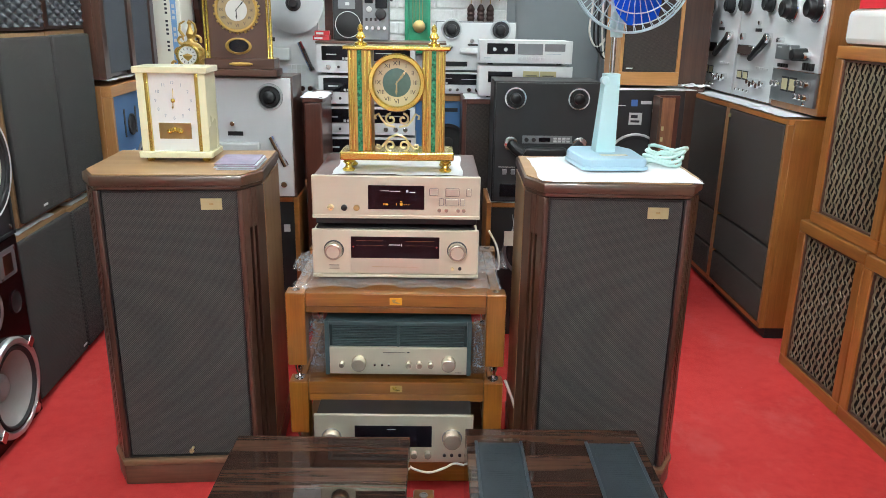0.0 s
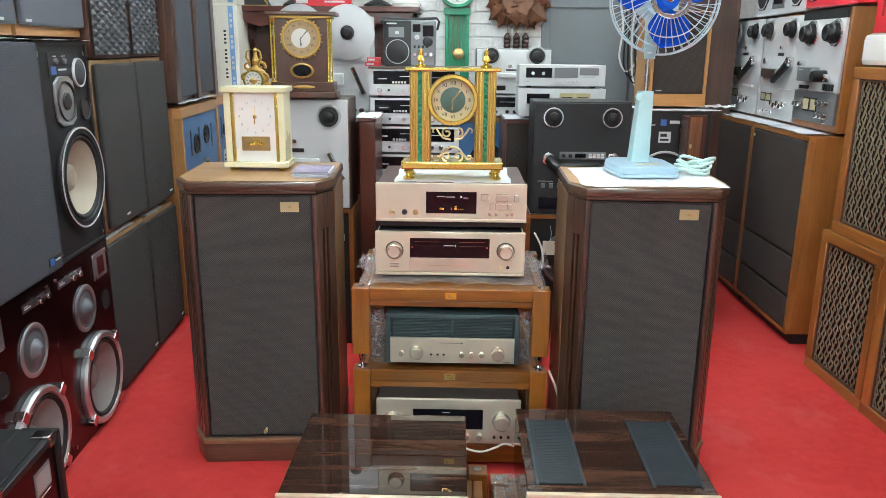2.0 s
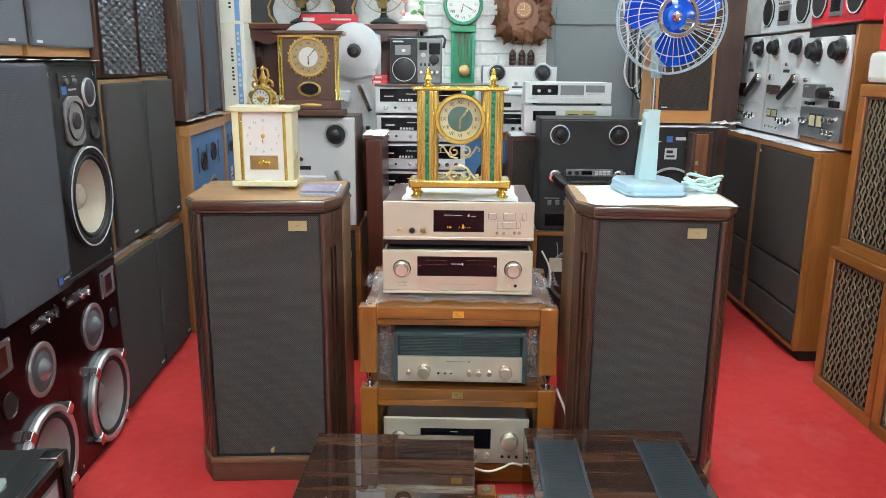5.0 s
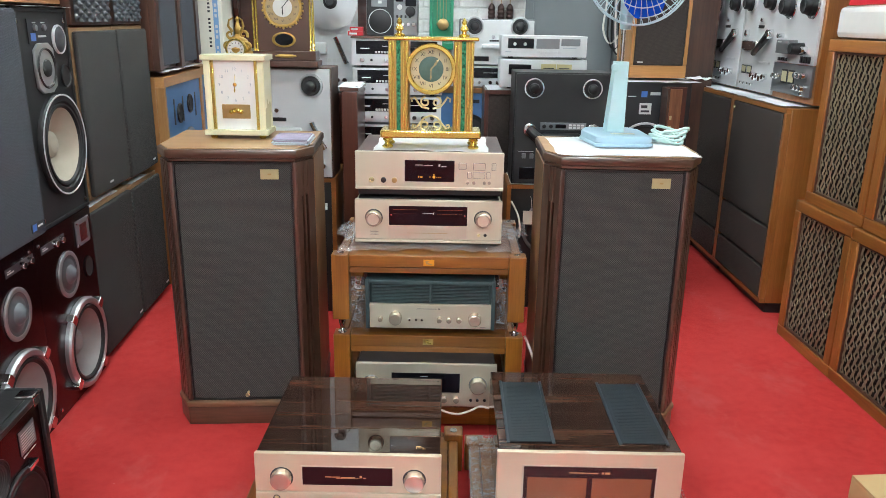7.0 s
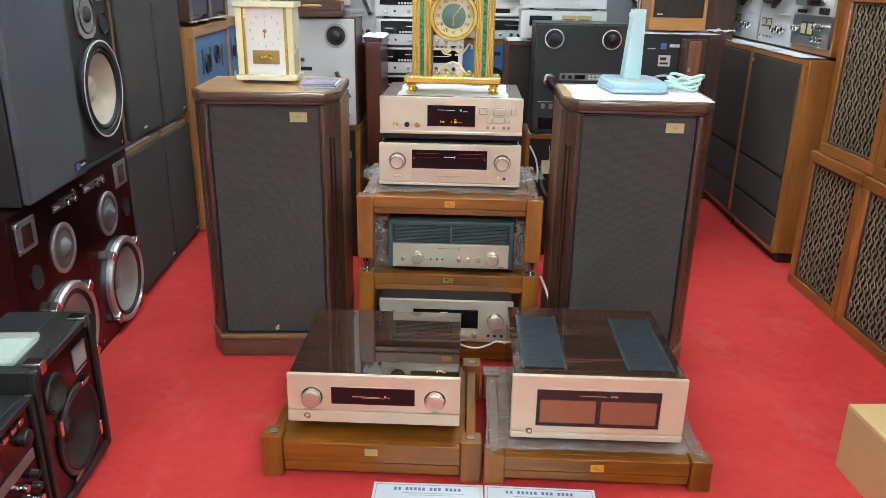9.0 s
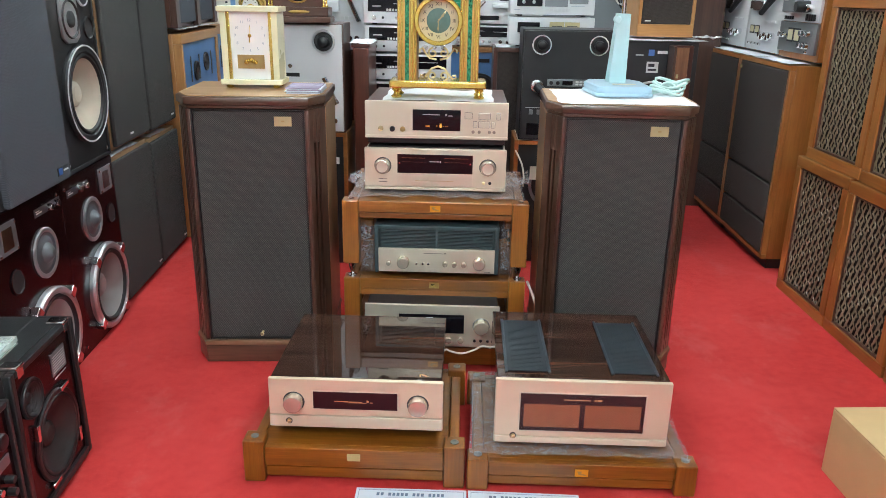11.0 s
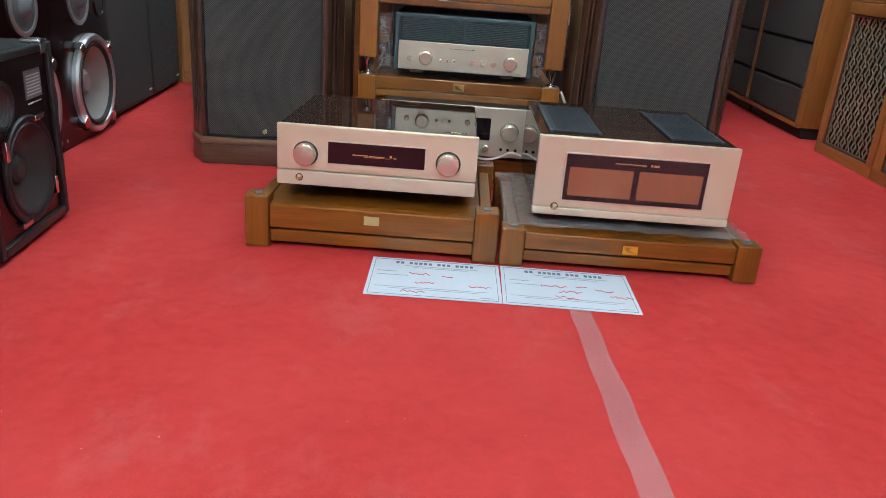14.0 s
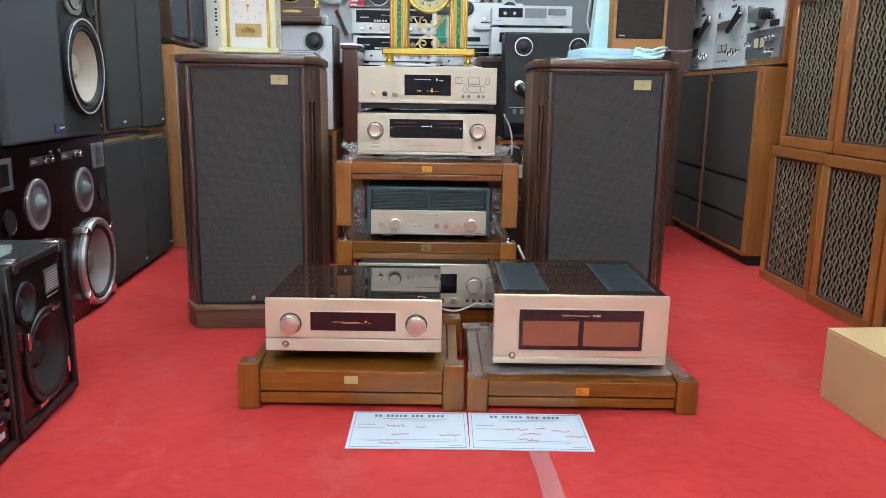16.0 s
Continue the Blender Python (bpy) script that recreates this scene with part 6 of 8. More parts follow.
# ---- on the tower speakers and the player ----
def dial_marks(name, parent, material, cx, cz, r0, r1, y, n=12, wide=0.004, skip=()):
    bm = bmesh.new()
    for i in range(n):
        if i in skip:
            continue
        a = 2 * math.pi * i / n
        b = box(bmesh.new(), -wide / 2, wide / 2, -0.0008, 0, r0, r1)
        bmesh.ops.transform(b, matrix=pose(cx, y, cz, 0, math.degrees(a), 0), verts=b.verts)
        me = bpy.data.meshes.new("tmp")
        b.to_mesh(me)
        b.free()
        bm.from_mesh(me)
        bpy.data.meshes.remove(me)
    return part(name, bm, material, parent)


def hand(parent, name, material, cx, cz, length, wide, angle, y):
    b = plate(bmesh.new(), [(-wide * 0.3, -length * 0.15), (wide * 0.3, -length * 0.15), (wide * 0.5, length * 0.55), (wide * 0.9, length * 0.7), (0, length), (-wide * 0.9, length * 0.7), (-wide * 0.5, length * 0.55)], -0.0008, 0)
    bmesh.ops.transform(b, matrix=pose(cx, y, cz, 0, angle, 0), verts=b.verts)
    return part(name, b, material, parent)


NUMERALS = ("XII", "I", "II", "III", "IV", "V", "VI", "VII", "VIII", "IX", "X", "XI")


def numerals(parent, texts, cx, cz, r, y, size, material, upright=True):
    for i, tx in enumerate(texts):
        a = 2 * math.pi * i / 12
        words("numeral", parent, tx, cx + r * math.sin(a), y, cz + r * math.cos(a), size, material)


# cream clock
ck = thing("mantel_clock", pose(-0.714, 2.262, 0.951, 0, 0, 1.5), "cream onyx mantel clock with gold window and white dial", "clock")
for sx in (-1, 1):
    for y in (0.018, 0.085):
        part("foot", lathe(bmesh.new(), [(0, 0), (0.010, 0), (0.012, 0.006), (0.008, 0.012), (0, 0.012)], pose(sx * 0.08, y, 0), 16), gold, ck)
pbox("base", ck, cream_marble, -0.105, 0.105, -0.008, 0.118, 0.012, 0.030, 0.003)
pbox("top_slab", ck, cream_marble, -0.105, 0.105, -0.008, 0.118, 0.252, 0.270, 0.003)
for sx in (-1, 1):
    pbox("corner_post", ck, cream_marble, min(sx * 0.097, sx * 0.076), max(sx * 0.097, sx * 0.076), 0.0, 0.110, 0.0302, 0.2518, 0.002)
    pbox("gold_strip", ck, gold, min(sx * 0.0755, sx * 0.066), max(sx * 0.0755, sx * 0.066), 0.001, 0.012, 0.0302, 0.2518, 0.001)
fc = pbox("dial", ck, white_dial, -0.0655, 0.0655, 0.010, 0.105, 0.0302, 0.2518, 0, "plain white dial")
numerals(fc, ("12", "1", "2", "3", "4", "5", "6", "7", "8", "9", "10", "11"), 0.0, 0.175, 0.050, 0.0092, 0.013, print_grey)
hand(fc, "hour_hand", gold, 0.0, 0.175, 0.026, 0.003, 186, 0.0085)
hand(fc, "minute_hand", gold_pale, 0.0, 0.175, 0.036, 0.002, 4, 0.0075)
knob(fc, 0.0, 0.175, 0.006, 0.004, gold, y=0.0085, name="arbor", seg=16)
pw = pbox("pendulum_window", ck, brass_dull, -0.046, 0.046, 0.006, 0.0098, 0.066, 0.112, 0.001, "brass pendulum window")
for i in range(5):
    part("pendulum_ball", lathe(bmesh.new(), [(0, -0.008), (0.006, -0.005), (0.008, 0), (0.006, 0.005), (0, 0.008)], pose(-0.016 + 0.008 * i, 0.004, 0.088 + 0.006 * (1 - abs(i - 2) / 2)), 12), gold, pw)

mg = thing("magazine_stack", pose(-0.520, 2.225, 0.9505, 0, 0, 3), "small stack of glossy leaflets on the speaker top", "magazines")
for i, (mt, dx) in enumerate(((paper, 0.0), (print_grey, 0.006), (paper, -0.004), (plain("mauve_print", (0.42, 0.34, 0.46), 0.3, 0, 0.4, 50), 0.004), (paper, 0.002), (plain("violet_cover", (0.45, 0.40, 0.55), 0.25, 0, 0.5, 45), -0.002))):
    pbox("leaflet", mg, mt, -0.055 + dx, 0.055 + dx, -0.075 + dx, 0.075 + dx, 0.0031 * i, 0.0031 * i + 0.003, 0)

# white cloth and gold clock on the player
cl = part("white_cloth", sheet(bmesh.new(), -0.19, 0.19, 0.0, 0.30, 0.0, 40, 30, 0.006, 12.0, 2.0, 0.004), tissue)
cl.matrix_basis = pose(-0.073, 2.253, 0.9225)
tagged(cl, "thin white cloth spread under the gold clock", "cloth")
gc = thing("column_clock", pose(-0.0745, 2.262, 0.9300), "gold column clock with malachite inlay and scrollwork", "clock")
for sx in (-1, 1):
    for y in (0.012, 0.10):
        part("foot", lathe(bmesh.new(), [(0, 0), (0.016, 0), (0.019, 0.005), (0.011, 0.011), (0.009, 0.018), (0.017, 0.026), (0.012, 0.033), (0, 0.033)], pose(sx * 0.142, y, 0), 20), gold, gc)
pbox("base", gc, gold, -0.166, 0.166, -0.008, 0.120, 0.033, 0.058, 0.005)
pbox("top_bar", gc, gold, -0.152, 0.152, -0.008, 0.115, 0.345, 0.356, 0.003)
for sx in (-1, 1):
    cx = sx * 0.105
    pbox("column", gc, gold_satin, cx - 0.033, cx + 0.033, 0.0, 0.105, 0.0585, 0.3445, 0.004)
    for dx in (-0.027, -0.0165, 0.0165, 0.027):
        pbox("flute", gc, gold, cx + dx - 0.003, cx + dx + 0.003, -0.003, -0.0002, 0.060, 0.343, 0.001)
    pbox("inlay", gc, malachite, cx - 0.0068, cx + 0.0068, -0.0035, -0.0002, 0.0595, 0.344, 0.0005, "green malachite strip")
    fin = [(0, 0), (0.017, 0), (0.018, 0.006), (0.008, 0.011), (0.007, 0.016), (0.015, 0.023), (0.010, 0.032), (0.006, 0.037), (0.009, 0.044), (0.006, 0.053), (0, 0.060)]
    part("finial", lathe(bmesh.new(), fin, pose(cx, 0.05, 0.3562), 20), gold, gc)
bez = ringpart(gc, "bezel", 0.0, 0.256, 0.066, 0.081, 0.004, 0.024, gold, 48)
part("drum", lathe(bmesh.new(), [(0, 0), (0.07, 0), (0.07, 0.05), (0, 0.05)], facing(0, 0.06, 0.256), 36), gold_satin, gc)
dl = disc(gc, "dial", 0.0, 0.256, 0.0665, 0.0095, 0.0015, ivory_dial, 48, "brushed gold dial")
disc(dl, "dial_centre", 0.0, 0.256, 0.040, 0.0013, 0.0003, teal_dial, 40, "mottled teal centre")
numerals(dl, NUMERALS, 0.0, 0.256, 0.053, 0.0010, 0.017, ink_black)
hand(dl, "hour_hand", gold_pale, 0.0, 0.256, 0.030, 0.005, 40, -0.001)
hand(dl, "minute_hand", gold_pale, 0.0, 0.256, 0.044, 0.004, 38, -0.002)
hand(dl, "alarm_hand", gold_pale, 0.0, 0.256, 0.036, 0.004, 182, -0.0005)


def spiral(cx, cz, r, turns, start, sgn, n=26, grow=0.25):
    return [(cx + r * (1 - (1 - grow) * i / n) * math.cos(start + sgn * turns * 2 * math.pi * i / n), 0.02, cz + r * (1 - (1 - grow) * i / n) * math.sin(start + sgn * turns * 2 * math.pi * i / n)) for i in range(n + 1)]


for sx in (-1, 1):
    part("scroll", sweep(bmesh.new(), spiral(sx * 0.018, 0.150, 0.017, 1.15, math.pi / 2, -sx), 0.0032, 8), gold_pale, gc)
    part("scroll", sweep(bmesh.new(), [(sx * 0.006, 0.02, 0.128), (sx * 0.03, 0.02, 0.133), (sx * 0.044, 0.02, 0.150), (sx * 0.054, 0.02, 0.166), (sx * 0.064, 0.02, 0.160), (sx * 0.062, 0.02, 0.150)], 0.0032, 8), gold_pale, gc)
    part("scroll", sweep(bmesh.new(), [(0.0, 0.02, 0.106), (sx * 0.022, 0.02, 0.098), (sx * 0.036, 0.02, 0.080), (sx * 0.050, 0.02, 0.064), (sx * 0.062, 0.02, 0.066), (sx * 0.060, 0.02, 0.076), (sx * 0.050, 0.02, 0.074)], 0.0034, 8), gold_pale, gc)
    part("scroll", sweep(bmesh.new(), spiral(sx * 0.019, 0.074, 0.017, 1.1, -math.pi / 2, sx), 0.0030, 8), gold_pale, gc)

# table fan on its cloth
cl = part("white_cloth", sheet(bmesh.new(), -0.205, 0.230, -0.005, 0.36, 0.0, 40, 30, 0.004, 10.0, 5.0, 0.003), tissue)
cl.matrix_basis = pose(0.528, 2.056, 0.9515)
tagged(cl, "white tissue cloth laid over the speaker top", "cloth")
fan = thing("table_fan", pose(0.537, 2.305, 0.9585, 0, 0, 4), "pale blue table fan with deep blue blades", "fan")
pl = [(-0.093, -0.122), (-0.074, -0.138), (0.074, -0.138), (0.093, -0.122), (0.102, 0.04), (0.078, 0.10), (-0.078, 0.10), (-0.102, 0.04)]
part("base", prism(bmesh.new(), pl, 0.004, 0.034, 0.009), fan_base_blue, fan, "sky blue plastic base")
part("base_rim", prism(bmesh.new(), [(x * 1.03, y * 1.03) for x, y in pl], 0.0, 0.012, 0.004), fan_base_blue, fan)
pbox("label_plate", fan, champagne_pale, -0.030, 0.048, -0.085, -0.060, 0.0342, 0.036, 0.001, "small foil label")
rings = []
bm = bmesh.new()
for k in range(9):
    f = k / 8
    hw, hd, z = 0.029 - 0.008 * f, 0.029 - 0.007 * f, 0.0345 + 0.225 * f
    rings.append([bm.verts.new((hw * (1 if abs(math.cos(a)) > 0.3 else abs(math.cos(a)) / 0.3) * (1 if math.cos(a) >= 0 else -1) - 0.002 + 0.008 * f, hd * math.sin(a), z)) for a in [2 * math.pi * (i + 0.5) / 20 for i in range(20)]])
for a, b in zip(rings, rings[1:]):
    for i in range(20):
        bm.faces.new((a[i], a[(i + 1) % 20], b[(i + 1) % 20], b[i]))
bm.faces.new(rings[-1])
part("neck_cover", bm, fan_blue, fan)
knob(fan, -0.020, 0.242, 0.012, 0.012, fan_blue, y=-0.022, name="tilt_knob", seg=18)
part("pole", lathe(bmesh.new(), [(0, 0), (0.008, 0), (0.008, 0.10), (0, 0.10)], pose(0.010, 0.012, 0.2596), 16), chrome, fan, "chrome pole")
part("yoke", lathe(bmesh.new(), [(0, 0.098), (0.017, 0.1), (0.020, 0.13), (0.022, 0.22), (0, 0.23)], pose(0.016, 0.014, 0.2596), 20), fan_blue, fan)
HZ, HX = 0.542, 0.033
part("motor_housing", lathe(bmesh.new(), [(0, -0.13), (0.045, -0.125), (0.062, -0.09), (0.064, -0.02), (0.05, 0.0), (0, 0.0)], facing(HX, -0.005, HZ), 32), fan_blue, fan)
cage = part("guard", bmesh.new(), wire_pale, fan, "pale wire guard")
bm = bmesh.new()
R = 0.168
for y, rr in ((-0.055, R), (-0.040, R + 0.002), (-0.025, R)):
    sweep(bm, [(HX + rr * math.cos(2 * math.pi * i / 56), y, HZ + rr * math.sin(2 * math.pi * i / 56)) for i in range(56)], 0.0022, 6, True)
for y, rr in ((-0.092, 0.118), (-0.075, 0.147)):
    sweep(bm, [(HX + rr * math.cos(2 * math.pi * i / 48), y, HZ + rr * math.sin(2 * math.pi * i / 48)) for i in range(48)], 0.0018, 5, True)
for i in range(40):
    a = 2 * math.pi * i / 40
    tw = 0.22
    pts = []
    for k in range(6):
        f = k / 5
        rr = 0.055 + (R - 0.055) * f
        pts.append((HX + rr * math.cos(a + tw * f), -0.104 + 0.049 * f ** 2.2, HZ + rr * math.sin(a + tw * f)))
    sweep(bm, pts, 0.0012, 5)
    pts = [(HX + (R - (R - 0.06) * f) * math.cos(a), -0.025 + 0.04 * f ** 0.6, HZ + (R - (R - 0.06) * f) * math.sin(a)) for f in (0, 0.3, 0.65, 1)]
    sweep(bm, pts, 0.0011, 4)
bmesh.ops.recalc_face_normals(bm, faces=bm.faces)
bm.to_mesh(cage.data)
bm.free()
ringpart(fan, "guard_ring", HX, HZ, 0.050, 0.064, -0.098, 0.010, chrome, 40)
part("spinner_clip", lathe(bmesh.new(), [(0.016, 0.062), (0.015, 0.072), (0.006, 0.078), (0, 0.078)], facing(HX, -0.02, HZ), 20), chrome, fan, "chrome centre clip")
part("spinner", lathe(bmesh.new(), [(0.040, 0.03), (0.038, 0.05), (0.025, 0.062), (0, 0.066)], facing(HX, -0.02, HZ), 28), blade_blue, fan, "blue spinner cap")
for k in range(3):
    bm = bmesh.new()
    g = []
    for i in range(9):
        f = i / 8
        rr = 0.035 + 0.114 * f
        row = []
        for j in range(9):
            v = j / 8
            half = 0.60 + 0.20 * math.sin(math.pi * min(1, f * 1.1)) - 0.25 * f ** 5
            a = 2 * math.pi * k / 3 + 0.5 + (v - 0.5) * 2 * half + 0.25 * f
            row.append(bm.verts.new((HX + rr * math.cos(a), -0.062 + 0.045 * (v - 0.5), HZ + rr * math.sin(a))))
        g.append(row)
    for i in range(8):
        for j in range(8):
            bm.faces.new((g[i][j], g[i][j + 1], g[i + 1][j + 1], g[i + 1][j]))
    bmesh.ops.solidify(bm, geom=list(bm.faces), thickness=0.002)
    part("blade", bm, blade_blue, fan, "deep blue plastic blade")
for k in range(4):
    pts = []
    for i in range(15):
        a = 2 * math.pi * i / 14
        pts.append((0.705 + 0.058 * math.cos(a) + 0.010 * k, 2.285 + 0.036 * math.sin(a) + 0.014 * k, 0.9665 + 0.010 * k + 0.009 * math.sin(2 * a + k)))
    if k == 0:
        coil = thing("fan_cord", Matrix(), "coiled pale green fan cord on the cloth", "cord")
    part("loop", sweep(bmesh.new(), pts, 0.0052, 8), cord_pale, coil)
part("tie", sweep(bmesh.new(), [(0.712 + 0.022 * math.cos(a), 2.29, 0.978 + 0.018 * math.sin(a)) for a in [2 * math.pi * i / 16 for i in range(16)]], 0.005, 8, True), cord_pale, coil)
part("lead", sweep(bmesh.new(), [(0.62, 2.36, 0.968), (0.64, 2.34, 0.972), (0.66, 2.32, 0.970), (0.69, 2.31, 0.968)], 0.0052, 8), cord_pale, coil)


# ---- behind the tower speakers ----
def stand_speaker(m, w, h, d, body, front, label, group="supporting speakers"):
    t = thing("support_speaker", m, label, "loudspeaker", group)
    pbox("cabinet", t, body, -w / 2, w / 2, 0.012, d, 0, h, 0.004)
    for x0, x1 in ((-w / 2, -w / 2 + 0.02), (w / 2 - 0.02, w / 2)):
        pbox("edge", t, body, x0, x1, -0.004, 0.0115, 0, h, 0.002)
    pbox("edge", t, body, -w / 2 + 0.0202, w / 2 - 0.0202, -0.004, 0.0115, h - 0.02, h, 0.002)
    pbox("front", t, front, -w / 2 + 0.0202, w / 2 - 0.0202, 0.004, 0.0115, 0.002, h - 0.0202, 0)
    return t


s1 = stand_speaker(pose(-0.755, 3.12, 0), 0.46, 0.648, 0.36, teak_x, black_paint, "dark-fronted speaker carrying a silver tape deck")
pbox("label", s1, ink_white, 0.165, 0.19, -0.002, 0.0035, 0.50, 0.53, 0)
s2 = stand_speaker(pose(0.495, 3.22, 0), 0.47, 0.612, 0.36, teak_x, black_paint, "dark-fronted speaker carrying a black tape deck")
lf = part("paper_sheet", sheet(bmesh.new(), -0.22, 0.22, -0.012, 0.28, 0.001, 22, 14, 0.003, 12.0, 31.0), tissue)
lf.matrix_basis = pose(0.495, 3.22, 0.612)
tagged(lf, "white paper sheet under the black tape deck", "paper")
driver(s2, -0.03, 0.40, 0.13, cone_black, silver_dark, y=0.003)
pt = thing("price_tag", pose(0.372, 3.185, 0.43), "blank cream price tag hanging on a thread", "tag")
pbox("card", pt, plain("tag_card", (0.72, 0.68, 0.56), 0.7), -0.035, 0.035, 0, 0.001, 0, 0.065, 0)
part("thread", sweep(bmesh.new(), [(0, 0.001, 0.064), (0.004, 0.012, 0.10), (0.0, 0.032, 0.13)], 0.0012, 6), cord_white, pt)
bars("mark", pt, ink_red, [(0.018, 0.028, 0.05, 0.056)], 0.0)

reel_deck(pose(-0.748, 3.10, 0.650), 0.436, 0.485, 0.22, silver, "silver reel tape deck under a brown clock", 0, walnut_z)
reel_deck(pose(0.492, 3.205, 0.6175), 0.432, 0.506, 0.24, black_paint, "black reel tape deck with chrome-ringed hubs", 1, black_paint)

# brown gilt clock
bk = thing("gilt_clock", pose(-0.716, 3.055, 1.138, 0, 0, 2), "brown lacquer clock with gilt dial ring and columns", "clock")
pbox("base", bk, clock_brown, -0.142, 0.142, -0.016, 0.12, 0.0, 0.026, 0.004)
pbox("plinth", bk, clock_brown, -0.132, 0.132, -0.008, 0.115, 0.0262, 0.066, 0.004)
pbox("body", bk, clock_brown, -0.108, 0.108, 0.0, 0.11, 0.0662, 0.322, 0.002)
pbox("cornice", bk, gold_satin, -0.126, 0.126, -0.008, 0.115, 0.3222, 0.334, 0.003)
pbox("top_slab", bk, clock_brown, -0.146, 0.146, -0.016, 0.12, 0.3342, 0.350, 0.004)
for sx in (-1, 1):
    for dx in (0.112, 0.124):
        part("column", lathe(bmesh.new(), [(0.008, 0), (0.0045, 0.01), (0.0045, 0.24), (0.008, 0.2555)], pose(sx * dx, 0.0, 0.0665), 14), gold, bk)
bm = bmesh.new()
for i in range(36):
    a = 2 * math.pi * i / 36
    rr = 0.080 + (0.004 if i % 2 else 0.0)
    lathe(bm, [(0, 0.010), (0.004, 0.008), (0.0055, 0.0), (0, -0.002)], facing(rr * math.cos(a), -0.0, 0.243 + rr * math.sin(a) * 1.0), 10)
part("gilt_wreath", bm, gold_satin, bk, "scalloped gilt wreath")
ringpart(bk, "dial_ring", 0.0, 0.243, 0.070, 0.081, -0.0005, 0.012, gold_satin)
dl = disc(bk, "dial", 0.0, 0.243, 0.0725, -0.0005, -0.006, bronze_dial, 40, "bronze chapter ring")
disc(dl, "dial_centre", 0.0, 0.243, 0.040, -0.0062, -0.0075, silver_dial, 36)
numerals(dl, NUMERALS, 0.0, 0.243, 0.056, -0.0066, 0.015, ink_black)
hand(dl, "hour_hand", ink_black, 0.0, 0.243, 0.034, 0.004, 180, -0.008)
hand(dl, "minute_hand", ink_black, 0.0, 0.243, 0.048, 0.003, 42, -0.009)
ob_ = part("oval_window", lathe(bmesh.new(), [(0.048, 0), (0.050, 0.006), (0.042, 0.009), (0.038, 0.004), (0.038, 0)], pose(0.0, -0.0005, 0.112, 90) @ Matrix.Diagonal((1, 0.62, 1, 1)), 36), gold_satin, bk)
part("pendulum", lathe(bmesh.new(), [(0.0375, 0.0005), (0.0, 0.001)], pose(0.0, -0.0005, 0.112, 90) @ Matrix.Diagonal((1, 0.62, 1, 1)), 36), black_gloss, ob_)
part("ornament", lathe(bmesh.new(), [(0, 0.006), (0.02, 0.005), (0.045, 0.001), (0.046, 0)][::-1], pose(0.006, -0.0085, 0.046, 90) @ Matrix.Diagonal((1, 0.16, 1, 1)), 24), gold_satin, bk)

# gilt figure clock, kept as a plain shape
st = thing("rococo_clock", pose(-0.990, 3.30, 1.0745), "ornate gilt clock with scrolling feet and white dial", "clock")
prof = [(0, 0), (0.060, 0), (0.066, 0.012), (0.05, 0.03), (0.046, 0.05), (0.050, 0.08), (0.058, 0.125), (0.040, 0.165), (0.018, 0.18), (0.012, 0.19), (0.018, 0.21), (0.010, 0.228), (0.006, 0.245), (0.010, 0.256), (0, 0.27)]
part("case", lathe(bmesh.new(), prof, pose(0, 0.05, 0), 20), gold_satin, st)
for sx in (-1, 1):
    part("scroll", sweep(bmesh.new(), [(p[0], 0.03, p[2]) for p in spiral(sx * 0.055, 0.045, 0.028, 1.2, math.pi / 2, sx)], 0.009, 8), gold_satin, st)
    part("scroll", sweep(bmesh.new(), [(p[0], 0.03, p[2]) for p in spiral(sx * 0.046, 0.135, 0.024, 1.1, -math.pi / 2, -sx)], 0.008, 8), gold_satin, st)
    part("scroll", sweep(bmesh.new(), [(p[0], 0.02, p[2]) for p in spiral(sx * 0.062, 0.092, 0.020, 1.0, 0.4, sx)], lambda k: 0.008 - 0.004 * k, 8), gold_satin, st)
    part("scroll", sweep(bmesh.new(), [(p[0], 0.03, p[2]) for p in spiral(sx * 0.030, 0.188, 0.020, 1.0, -0.6, sx)], lambda k: 0.007 - 0.004 * k, 8), gold_satin, st)
    part("leaf", sweep(bmesh.new(), [(sx * 0.020, 0.03, 0.20), (sx * 0.034, 0.02, 0.225), (sx * 0.030, 0.02, 0.25), (sx * 0.012, 0.03, 0.262)], lambda k: 0.007 - 0.004 * k, 8), gold_satin, st)
ringpart(st, "bezel", 0.0, 0.125, 0.038, 0.047, 0.0, 0.012, gold)
dl = disc(st, "dial", 0.0, 0.125, 0.0382, 0.002, -0.004, white_dial, 32, "white dial")
dial_marks("hour_marks", dl, ink_black, 0.0, 0.125, 0.024, 0.032, -0.0042, 12, 0.003)
sb = thing("side_cabinet", pose(-1.06, 3.27, 0), "dark wooden cabinet carrying an ornate gilt clock", "cabinet")
pbox("body", sb, mahogany, 0.03, 0.13, 0.0, 0.20, 0.0, 1.05, 0.004)
pbox("top", sb, mahogany_x, 0.02, 0.14, -0.01, 0.21, 1.0502, 1.074, 0.004)

